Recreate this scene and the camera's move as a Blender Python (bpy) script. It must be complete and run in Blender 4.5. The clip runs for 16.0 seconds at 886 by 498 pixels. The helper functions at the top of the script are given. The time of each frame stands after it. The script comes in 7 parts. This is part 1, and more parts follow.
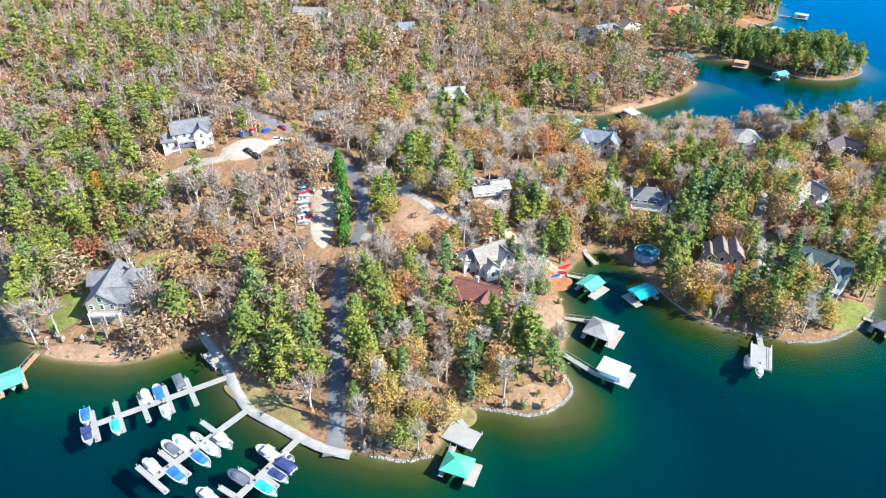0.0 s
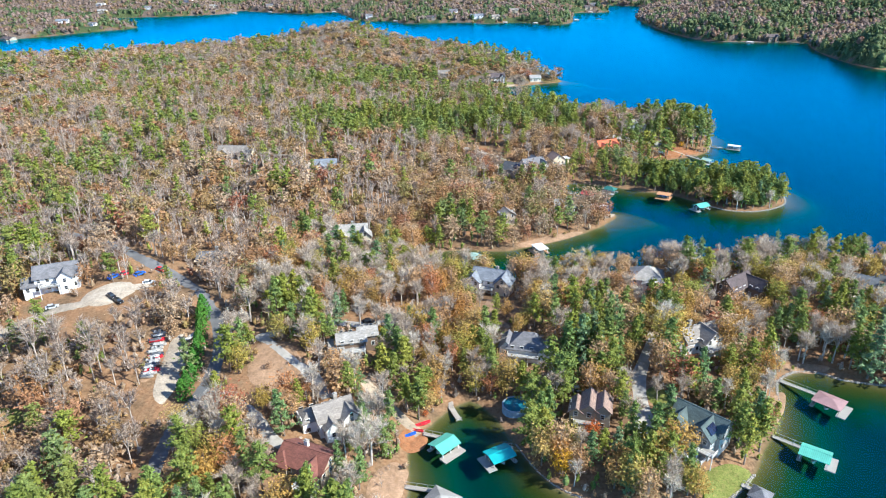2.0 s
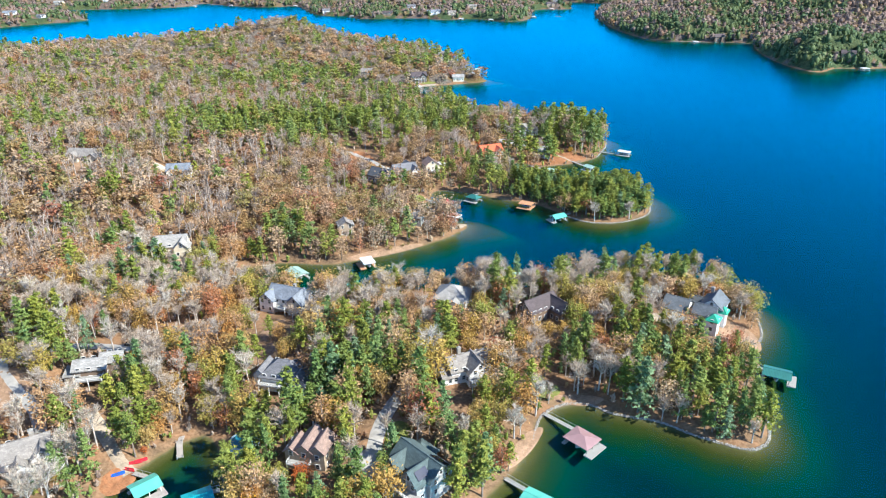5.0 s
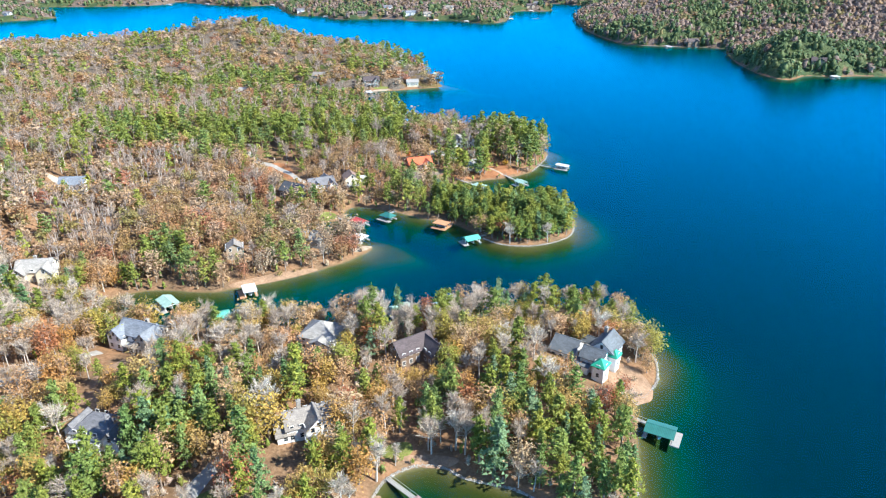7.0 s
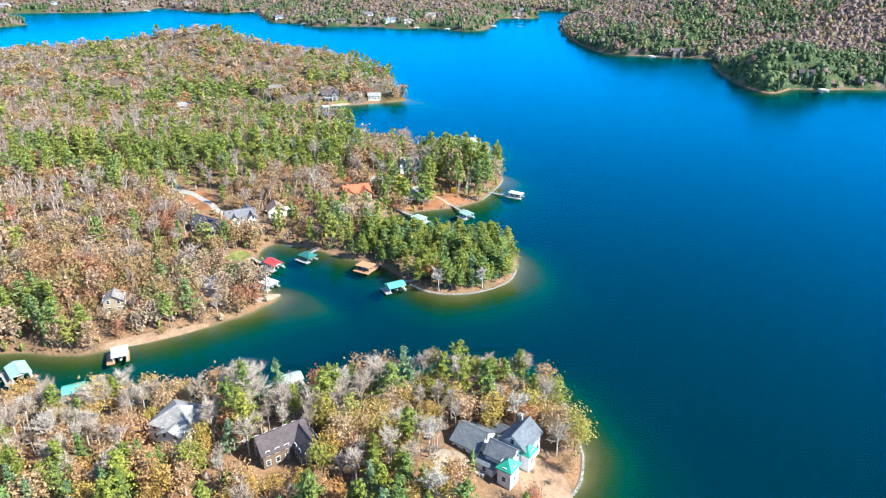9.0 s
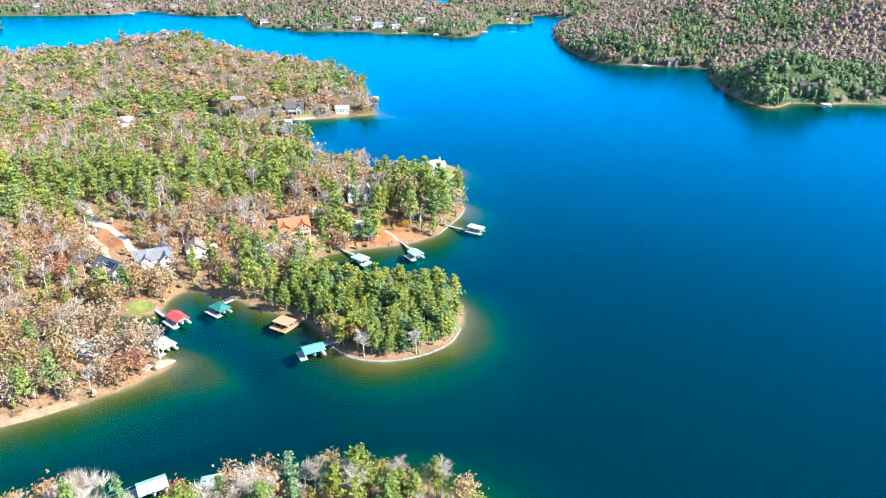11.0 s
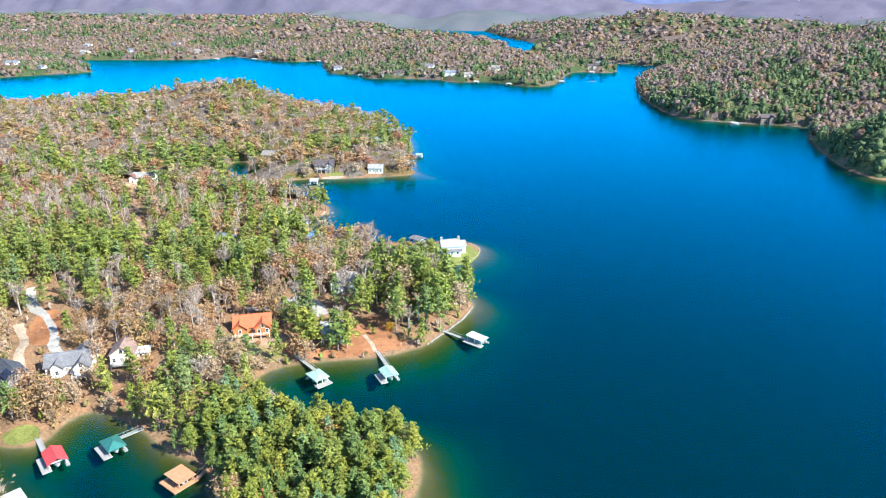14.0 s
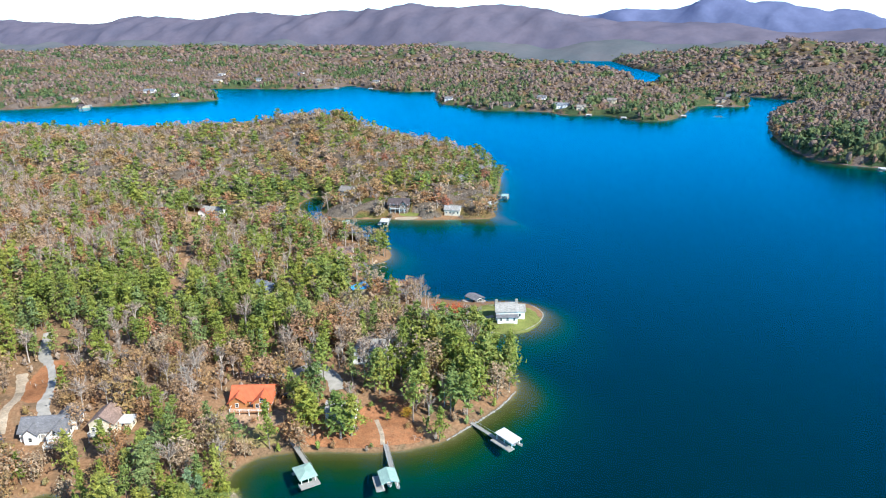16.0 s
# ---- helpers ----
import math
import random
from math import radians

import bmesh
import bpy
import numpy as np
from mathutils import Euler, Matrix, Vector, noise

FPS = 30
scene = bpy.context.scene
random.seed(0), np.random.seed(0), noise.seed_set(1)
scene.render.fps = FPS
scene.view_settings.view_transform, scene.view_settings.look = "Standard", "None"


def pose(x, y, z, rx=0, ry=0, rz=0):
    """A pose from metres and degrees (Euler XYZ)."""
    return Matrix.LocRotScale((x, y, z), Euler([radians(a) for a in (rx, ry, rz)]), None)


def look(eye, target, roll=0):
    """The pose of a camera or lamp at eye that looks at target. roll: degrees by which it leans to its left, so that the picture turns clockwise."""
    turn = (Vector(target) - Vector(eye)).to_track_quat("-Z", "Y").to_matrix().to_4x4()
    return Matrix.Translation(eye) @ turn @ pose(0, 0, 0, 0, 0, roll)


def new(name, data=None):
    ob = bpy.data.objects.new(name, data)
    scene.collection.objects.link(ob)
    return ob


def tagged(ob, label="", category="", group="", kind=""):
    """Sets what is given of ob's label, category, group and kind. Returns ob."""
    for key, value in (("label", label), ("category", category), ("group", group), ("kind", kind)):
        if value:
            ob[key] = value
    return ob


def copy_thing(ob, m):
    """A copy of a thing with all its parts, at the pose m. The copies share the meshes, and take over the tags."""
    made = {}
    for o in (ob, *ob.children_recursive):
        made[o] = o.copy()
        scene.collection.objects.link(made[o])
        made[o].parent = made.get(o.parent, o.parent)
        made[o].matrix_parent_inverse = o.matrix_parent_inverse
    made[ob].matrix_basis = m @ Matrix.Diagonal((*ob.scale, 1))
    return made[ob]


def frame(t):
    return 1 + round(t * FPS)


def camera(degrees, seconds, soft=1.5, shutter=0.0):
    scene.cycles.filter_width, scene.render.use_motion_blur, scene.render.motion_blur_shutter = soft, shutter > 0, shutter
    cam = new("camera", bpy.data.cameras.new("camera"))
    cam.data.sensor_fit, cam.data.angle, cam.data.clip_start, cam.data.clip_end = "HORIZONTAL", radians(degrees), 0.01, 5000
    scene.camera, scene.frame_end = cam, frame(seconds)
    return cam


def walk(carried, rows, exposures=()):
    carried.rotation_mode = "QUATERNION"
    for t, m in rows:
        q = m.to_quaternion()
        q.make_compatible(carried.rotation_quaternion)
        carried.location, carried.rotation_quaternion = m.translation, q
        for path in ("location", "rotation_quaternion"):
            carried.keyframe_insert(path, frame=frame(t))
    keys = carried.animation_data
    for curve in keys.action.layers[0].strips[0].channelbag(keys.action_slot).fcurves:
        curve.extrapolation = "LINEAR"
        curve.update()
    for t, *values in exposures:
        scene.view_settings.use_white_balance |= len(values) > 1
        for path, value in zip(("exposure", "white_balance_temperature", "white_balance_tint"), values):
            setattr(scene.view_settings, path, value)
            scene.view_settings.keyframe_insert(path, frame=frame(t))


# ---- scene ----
cam = camera(66.4, 16.0, 1.1)
PATH = [
    (0, (-3.06, -2.988, 126.766), (-3.156, -1.332, 125.648), -0.4),
    (0.5, (8.109, 2.259, 126.778), (7.998, 4.024, 125.845), -0.8),
    (1, (19.368, 7.232, 126.795), (19.25, 9.058, 125.987), -1.0),
    (1.5, (30.822, 11.89, 126.837), (30.704, 13.716, 126.03), -1.1),
    (2, (42.624, 16.128, 126.917), (42.505, 17.953, 126.108), -1.1),
    (2.5, (54.893, 19.879, 127.041), (54.776, 21.704, 126.232), -1.1),
    (3, (67.433, 23.122, 127.164), (67.32, 24.948, 126.355), -1.0),
    (3.5, (79.844, 25.946, 127.232), (79.736, 27.771, 126.42), -0.7),
    (4, (91.915, 28.921, 127.266), (91.806, 30.744, 126.45), -0.7),
    (6.5, (148.418, 56.196, 127.992), (148.329, 58.014, 127.163), 0.1),
    (7, (157.653, 65.137, 128.066), (157.56, 66.957, 127.241), 0.1),
    (7.5, (166.025, 75.418, 128.15), (165.93, 77.239, 127.328), 0.0),
    (8, (173.781, 86.501, 128.211), (173.686, 88.323, 127.391), 0.0),
    (8.5, (181.073, 98.031, 128.238), (180.98, 99.855, 127.421), 0.1),
    (9, (187.862, 109.844, 128.261), (187.771, 111.669, 127.448), 0.2),
    (11.5, (217.298, 170.541, 128.648), (217.189, 172.367, 127.841), 0.7),
    (12, (222.889, 182.979, 128.685), (222.746, 184.803, 127.876), 0.7),
    (12.5, (228.352, 195.585, 128.715), (228.168, 197.438, 127.984), 0.7),
    (13, (233.671, 208.365, 128.711), (233.445, 210.227, 128.019), 0.6),
    (13.5, (238.884, 221.325, 128.695), (238.595, 223.179, 128.001), 0.5),
    (14, (243.998, 234.49, 128.663), (243.634, 236.329, 127.965), 0.2),
    (14.5, (248.982, 247.819, 128.643), (248.537, 249.639, 127.943), -0.2),
    (15, (253.795, 261.243, 128.663), (253.257, 263.037, 127.962), -0.2),
    (15.5, (258.358, 274.609, 128.705), (257.727, 276.38, 128.022), -0.2),
    (16, (262.779, 287.98, 128.742), (262.067, 289.742, 128.12), -0.3),
]

walk(cam, [(t, look(eye, target, roll)) for t, eye, target, roll in PATH], exposures=[(0.0, 1.44, 6250, 6), (0.5, 1.2, 6250, 6), (1.0, 1.16, 6250, 6), (3.5, 1.2, 6250, 6), (6.5, 1.34, 6250, 6), (7.5, 1.42, 6250, 6), (9.0, 1.5, 6250, 6), (11.5, 1.8, 6250, 6), (12.0, 1.78, 6250, 6), (13.5, 1.5, 6250, 6), (14.5, 1.5, 6250, 6), (15.5, 1.38, 6250, 6), (16.0, 1.0, 6250, 6)])

# ---- sky and sun ----
SUN_ELEV, SUN_AZ = 40.0, 108.0  # degrees; azimuth clockwise from +y
world = bpy.data.worlds.new("sky")
scene.world = world
world.use_nodes = True
wn = world.node_tree.nodes
sky = wn.new("ShaderNodeTexSky")
sky.sky_type = "NISHITA"
sky.sun_disc = False
sky.sun_elevation = radians(SUN_ELEV)
sky.sun_rotation = radians(SUN_AZ)
sky.altitude, sky.air_density, sky.dust_density, sky.ozone_density = 2500, 1.0, 0.0, 6.0
wn["Background"].inputs["Strength"].default_value = 0.148
world.node_tree.links.new(sky.outputs["Color"], wn["Background"].inputs["Color"])
sun_data = bpy.data.lights.new("sun", "SUN")
sun_data.energy, sun_data.angle, sun_data.color = 5.0, radians(0.53), (1.0, 0.95, 0.86)
sun = new("sun", sun_data)
se, sa = radians(SUN_ELEV), radians(SUN_AZ)
TO_SUN = Vector((math.cos(se) * math.sin(sa), math.cos(se) * math.cos(sa), math.sin(se)))
sun.matrix_world = look(TO_SUN * 900, (0, 0, 0))


# ---- materials ----
def material(name, rough=0.8, metal=0.0):
    m = bpy.data.materials.new(name)
    m.use_nodes = True
    b = m.node_tree.nodes["Principled BSDF"]
    b.inputs["Roughness"].default_value, b.inputs["Metallic"].default_value = rough, metal
    return m, m.node_tree.nodes, m.node_tree.links, b


def ramp(nodes, stops):
    r = nodes.new("ShaderNodeValToRGB")
    e = r.color_ramp.elements
    while len(e) < len(stops):
        e.new(0.5)
    for el, (p, c) in zip(e, stops):
        el.position, el.color = p, (*c, 1.0)
    return r


def noise_node(nodes, links, scale, detail=4.0, coord="Object", rough=0.6):
    tc = nodes.new("ShaderNodeTexCoord")
    n = nodes.new("ShaderNodeTexNoise")
    n.inputs["Scale"].default_value, n.inputs["Detail"].default_value = scale, detail
    n.inputs["Roughness"].default_value = rough
    links.new(tc.outputs[coord], n.inputs["Vector"])
    return n


def mixc(nodes, links, fac, a, b, mode="MIX"):
    """Mixes two colours; fac, a and b are sockets or values."""
    m = nodes.new("ShaderNodeMix")
    m.data_type, m.blend_type = "RGBA", mode
    for sock, v in ((m.inputs[0], fac), (m.inputs[6], a), (m.inputs[7], b)):
        if isinstance(v, bpy.types.NodeSocket):
            links.new(v, sock)
        else:
            sock.default_value = v if isinstance(v, float) else (*v, 1.0)
    return m.outputs[2]


def bump(nodes, links, bsdf, height, strength, dist):
    b = nodes.new("ShaderNodeBump")
    b.inputs["Strength"].default_value, b.inputs["Distance"].default_value = strength, dist
    links.new(height, b.inputs["Height"])
    links.new(b.outputs["Normal"], bsdf.inputs["Normal"])


def plain(name, colour, rough=0.7, metal=0.0, vary=0.25, scale=0.8, grain=9.0, relief=0.15):
    """A surface of one colour with stains at one scale, grain at another, and a random tone per thing."""
    m, n, l, b = material(name, rough, metal)
    big, fine = noise_node(n, l, scale, 3.0), noise_node(n, l, grain, 3.0)
    dark = tuple(c * (1 - vary) for c in colour)
    light = tuple(min(1.0, c * (1 + vary * 0.6)) for c in colour)
    r = ramp(n, [(0.3, dark), (0.7, light)])
    l.new(big.outputs[0], r.inputs[0])
    r2 = ramp(n, [(0.25, (0.8, 0.8, 0.8)), (0.75, (1.1, 1.1, 1.1))])
    l.new(fine.outputs[0], r2.inputs[0])
    l.new(mixc(n, l, 1.0, r.outputs[0], r2.outputs[0], "MULTIPLY"), b.inputs["Base Color"])
    bump(n, l, b, fine.outputs[0], relief, 0.03)
    return m


def soil(name, colour, litter=(0.20, 0.125, 0.07), cover=0.5):
    """Bare or grassy earth: broad stains, trodden patches, and a scatter of fallen leaves over it."""
    m, n, l, b = material(name, 0.95)
    b.inputs["Specular IOR Level"].default_value = 0.1
    big, mid, fine, leaf = noise_node(n, l, 0.09, 4.0), noise_node(n, l, 0.45, 5.0, rough=0.7), noise_node(n, l, 2.2, 3.0, rough=0.75), noise_node(n, l, 1.1, 6.0, rough=0.8)
    r = ramp(n, [(0.3, tuple(c * 0.68 for c in colour)), (0.52, colour), (0.75, tuple(min(1, c * 1.25) for c in colour))])
    l.new(mid.outputs[0], r.inputs[0])
    r2 = ramp(n, [(0.32, (0.66, 0.66, 0.66)), (0.68, (1.25, 1.25, 1.25))])
    l.new(fine.outputs[0], r2.inputs[0])
    earth = mixc(n, l, 1.0, r.outputs[0], r2.outputs[0], "MULTIPLY")
    r3 = ramp(n, [(0.50, (0, 0, 0)), (0.60, (cover, cover, cover))])
    l.new(leaf.outputs[0], r3.inputs[0])
    earth = mixc(n, l, r3.outputs[0], earth, litter)
    r4 = ramp(n, [(0.35, (0.78, 0.76, 0.74)), (0.65, (1.12, 1.12, 1.12))])
    l.new(big.outputs[0], r4.inputs[0])
    l.new(mixc(n, l, 1.0, earth, r4.outputs[0], "MULTIPLY"), b.inputs["Base Color"])
    bump(n, l, b, fine.outputs[0], 0.6, 0.2)
    return m


def shingle(name, colour):
    """Roof shingles: courses with a random tone, plus weathering."""
    m, n, l, b = material(name, 0.85)
    tc = n.new("ShaderNodeTexCoord")
    br = n.new("ShaderNodeTexBrick")
    br.inputs["Scale"].default_value = 1.0
    br.inputs["Brick Width"].default_value, br.inputs["Row Height"].default_value = 0.9, 0.3
    br.inputs["Mortar Size"].default_value = 0.025
    br.inputs["Color1"].default_value = (*[c * 0.8 for c in colour], 1)
    br.inputs["Color2"].default_value = (*[min(1, c * 1.2) for c in colour], 1)
    br.inputs["Mortar"].default_value = (*[c * 0.45 for c in colour], 1)
    l.new(tc.outputs["UV"], br.inputs["Vector"])
    big = noise_node(n, l, 0.35, 4.0)
    r = ramp(n, [(0.3, (0.72, 0.72, 0.72)), (0.7, (1.12, 1.12, 1.12))])
    l.new(big.outputs[0], r.inputs[0])
    l.new(mixc(n, l, 1.0, br.outputs[0], r.outputs[0], "MULTIPLY"), b.inputs["Base Color"])
    bump(n, l, b, br.outputs[1], 0.35, 0.03)
    return m


def ribbed(name, colour, rough=0.4):
    """Standing-seam metal roof: ribs along the slope, faded patches."""
    m, n, l, b = material(name, rough, 0.0)
    tc = n.new("ShaderNodeTexCoord")
    w = n.new("ShaderNodeTexWave")
    w.bands_direction = "X"
    w.inputs["Scale"].default_value = 0.7
    l.new(tc.outputs["UV"], w.inputs["Vector"])
    big = noise_node(n, l, 0.5, 4.0)
    r = ramp(n, [(0.3, tuple(c * 0.82 for c in colour)), (0.7, tuple(min(1, c * 1.12) for c in colour))])
    l.new(big.outputs[0], r.inputs[0])
    wr = ramp(n, [(0.86, (1, 1, 1)), (0.97, (0.72, 0.72, 0.72))])
    l.new(w.outputs[1], wr.inputs[0])
    l.new(mixc(n, l, 1.0, r.outputs[0], wr.outputs[0], "MULTIPLY"), b.inputs["Base Color"])
    bump(n, l, b, w.outputs[1], 0.5, 0.03)
    return m


def siding(name, colour, pitch=5.0):
    """Lapped boards on a wall, with weathering."""
    m, n, l, b = material(name, 0.7)
    tc = n.new("ShaderNodeTexCoord")
    w = n.new("ShaderNodeTexWave")
    w.bands_direction, w.wave_profile = "Z", "SAW"
    w.inputs["Scale"].default_value = pitch / 6.28
    l.new(tc.outputs["Object"], w.inputs["Vector"])
    big = noise_node(n, l, 0.6, 4.0)
    r = ramp(n, [(0.3, tuple(c * 0.85 for c in colour)), (0.7, tuple(min(1, c * 1.08) for c in colour))])
    l.new(big.outputs[0], r.inputs[0])
    l.new(r.outputs[0], b.inputs["Base Color"])
    bump(n, l, b, w.outputs[1], 0.4, 0.02)
    return m


def foliage(name, stops, source="OBJECT", rough=0.65, fine=3.2, relief=0.35):
    """Leaves: the tree's own tone from a ramp, and a small change from leaf to leaf."""
    m, n, l, b = material(name, rough)
    b.inputs["Specular IOR Level"].default_value = 0.25
    if source == "OBJECT":
        rnd = n.new("ShaderNodeObjectInfo").outputs["Random"]
    else:
        a = n.new("ShaderNodeAttribute")
        a.attribute_name = "tone"
        rnd = a.outputs["Fac"]
    r = ramp(n, stops)
    l.new(rnd, r.inputs[0])
    geo = n.new("ShaderNodeNewGeometry")
    r2 = ramp(n, [(0.0, (0.8, 0.8, 0.75)), (1.0, (1.3, 1.27, 1.22))])
    l.new(geo.outputs["Random Per Island"], r2.inputs[0])
    col = mixc(n, l, 1.0, r.outputs[0], r2.outputs[0], "MULTIPLY")
    grain = noise_node(n, l, fine, 4.0, rough=0.8)
    r3 = ramp(n, [(0.36, (0.5, 0.5, 0.48)), (0.64, (1.5, 1.5, 1.45))])
    l.new(grain.outputs[0], r3.inputs[0])
    col = mixc(n, l, 1.0, col, r3.outputs[0], "MULTIPLY")
    l.new(col, b.inputs["Base Color"])
    bump(n, l, b, grain.outputs[0], 0.8, relief)
    tr = n.new("ShaderNodeBsdfTranslucent")
    l.new(col, tr.inputs["Color"])
    mx = n.new("ShaderNodeMixShader")
    mx.inputs[0].default_value = 0.30
    l.new(b.outputs[0], mx.inputs[1])
    l.new(tr.outputs[0], mx.inputs[2])
    l.new(mx.outputs[0], n["Material Output"].inputs["Surface"])
    return m


PINE = [(0.0, (0.165, 0.205, 0.042)), (0.35, (0.250, 0.275, 0.050)), (0.6, (0.150, 0.215, 0.060)), (1.0, (0.300, 0.300, 0.058))]
OLIVE = [(0.0, (0.150, 0.195, 0.045)), (0.3, (0.235, 0.270, 0.054)), (0.6, (0.150, 0.215, 0.075)), (0.85, (0.285, 0.290, 0.062)), (1.0, (0.160, 0.225, 0.100))]
LEAFY = [(0.0, (0.250, 0.275, 0.062)), (0.2, (0.370, 0.295, 0.075)), (0.4, (0.440, 0.275, 0.082)), (0.6, (0.410, 0.310, 0.125)), (0.8, (0.430, 0.220, 0.075)), (1.0, (0.320, 0.310, 0.085))]
BROWN = [(0.0, (0.440, 0.290, 0.165)), (0.35, (0.430, 0.250, 0.125)), (0.65, (0.460, 0.335, 0.210)), (0.85, (0.420, 0.195, 0.090)), (1.0, (0.360, 0.120, 0.070))]
TWIG = [(0.0, (0.432, 0.351, 0.297)), (0.5, (0.508, 0.432, 0.378)), (1.0, (0.583, 0.529, 0.486))]
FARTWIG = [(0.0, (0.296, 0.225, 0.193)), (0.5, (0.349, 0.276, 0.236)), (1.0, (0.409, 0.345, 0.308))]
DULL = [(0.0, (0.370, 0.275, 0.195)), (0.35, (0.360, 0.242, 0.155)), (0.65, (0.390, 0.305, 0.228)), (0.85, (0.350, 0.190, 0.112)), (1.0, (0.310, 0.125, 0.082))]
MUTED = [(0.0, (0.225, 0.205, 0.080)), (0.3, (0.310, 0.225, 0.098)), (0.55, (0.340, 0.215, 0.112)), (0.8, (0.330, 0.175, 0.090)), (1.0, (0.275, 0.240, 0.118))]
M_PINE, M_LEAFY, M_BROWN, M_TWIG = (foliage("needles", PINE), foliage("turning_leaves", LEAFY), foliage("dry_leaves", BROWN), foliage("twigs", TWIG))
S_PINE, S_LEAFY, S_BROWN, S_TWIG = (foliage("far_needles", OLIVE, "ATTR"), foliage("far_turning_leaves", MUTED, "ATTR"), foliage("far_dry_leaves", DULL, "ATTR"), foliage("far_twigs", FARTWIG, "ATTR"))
# haze is mixed into the distant leaf colours: bluer needles, less contrast
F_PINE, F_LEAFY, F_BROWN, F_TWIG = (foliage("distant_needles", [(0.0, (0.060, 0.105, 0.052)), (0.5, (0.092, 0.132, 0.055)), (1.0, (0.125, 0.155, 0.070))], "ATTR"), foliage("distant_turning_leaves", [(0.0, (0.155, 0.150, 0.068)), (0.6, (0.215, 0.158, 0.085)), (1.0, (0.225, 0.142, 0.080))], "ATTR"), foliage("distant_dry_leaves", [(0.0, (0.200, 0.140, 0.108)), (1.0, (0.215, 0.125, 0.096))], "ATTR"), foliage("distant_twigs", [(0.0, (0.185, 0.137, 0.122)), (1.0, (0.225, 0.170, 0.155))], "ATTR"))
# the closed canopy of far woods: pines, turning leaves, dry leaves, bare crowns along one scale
# both scales are toned down, standing for shade between the trees above
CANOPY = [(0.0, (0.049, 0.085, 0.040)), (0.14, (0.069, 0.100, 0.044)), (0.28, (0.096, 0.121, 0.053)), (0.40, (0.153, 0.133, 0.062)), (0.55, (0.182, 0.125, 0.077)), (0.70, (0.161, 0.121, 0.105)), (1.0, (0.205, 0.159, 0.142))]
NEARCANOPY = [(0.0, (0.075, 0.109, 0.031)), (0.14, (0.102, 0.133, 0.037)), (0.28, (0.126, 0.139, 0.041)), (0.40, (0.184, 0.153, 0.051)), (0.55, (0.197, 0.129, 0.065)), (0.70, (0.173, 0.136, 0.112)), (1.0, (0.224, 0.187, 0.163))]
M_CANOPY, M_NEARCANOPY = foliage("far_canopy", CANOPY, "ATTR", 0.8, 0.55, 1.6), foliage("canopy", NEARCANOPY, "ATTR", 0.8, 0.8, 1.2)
M_WHITEPINE = foliage("blue_green_needles", [(0.0, (0.135, 0.215, 0.070)), (0.4, (0.210, 0.270, 0.075)), (0.7, (0.145, 0.245, 0.110)), (1.0, (0.190, 0.275, 0.165))])
M_RED = foliage("red_leaves", [(0.0, (0.46, 0.085, 0.035)), (1.0, (0.52, 0.15, 0.04))])
M_GOLD = foliage("golden_leaves", [(0.0, (0.55, 0.33, 0.03)), (1.0, (0.50, 0.26, 0.03))])
M_HEDGE = foliage("hedge_leaves", [(0.0, (0.05, 0.17, 0.03)), (1.0, (0.08, 0.21, 0.03))])
M_BARK = plain("bark", (0.23, 0.18, 0.145), 0.9, vary=0.4, scale=2.0)
M_PALEBARK = plain("pale_bark", (0.44, 0.385, 0.34), 0.9, vary=0.35, scale=2.0)


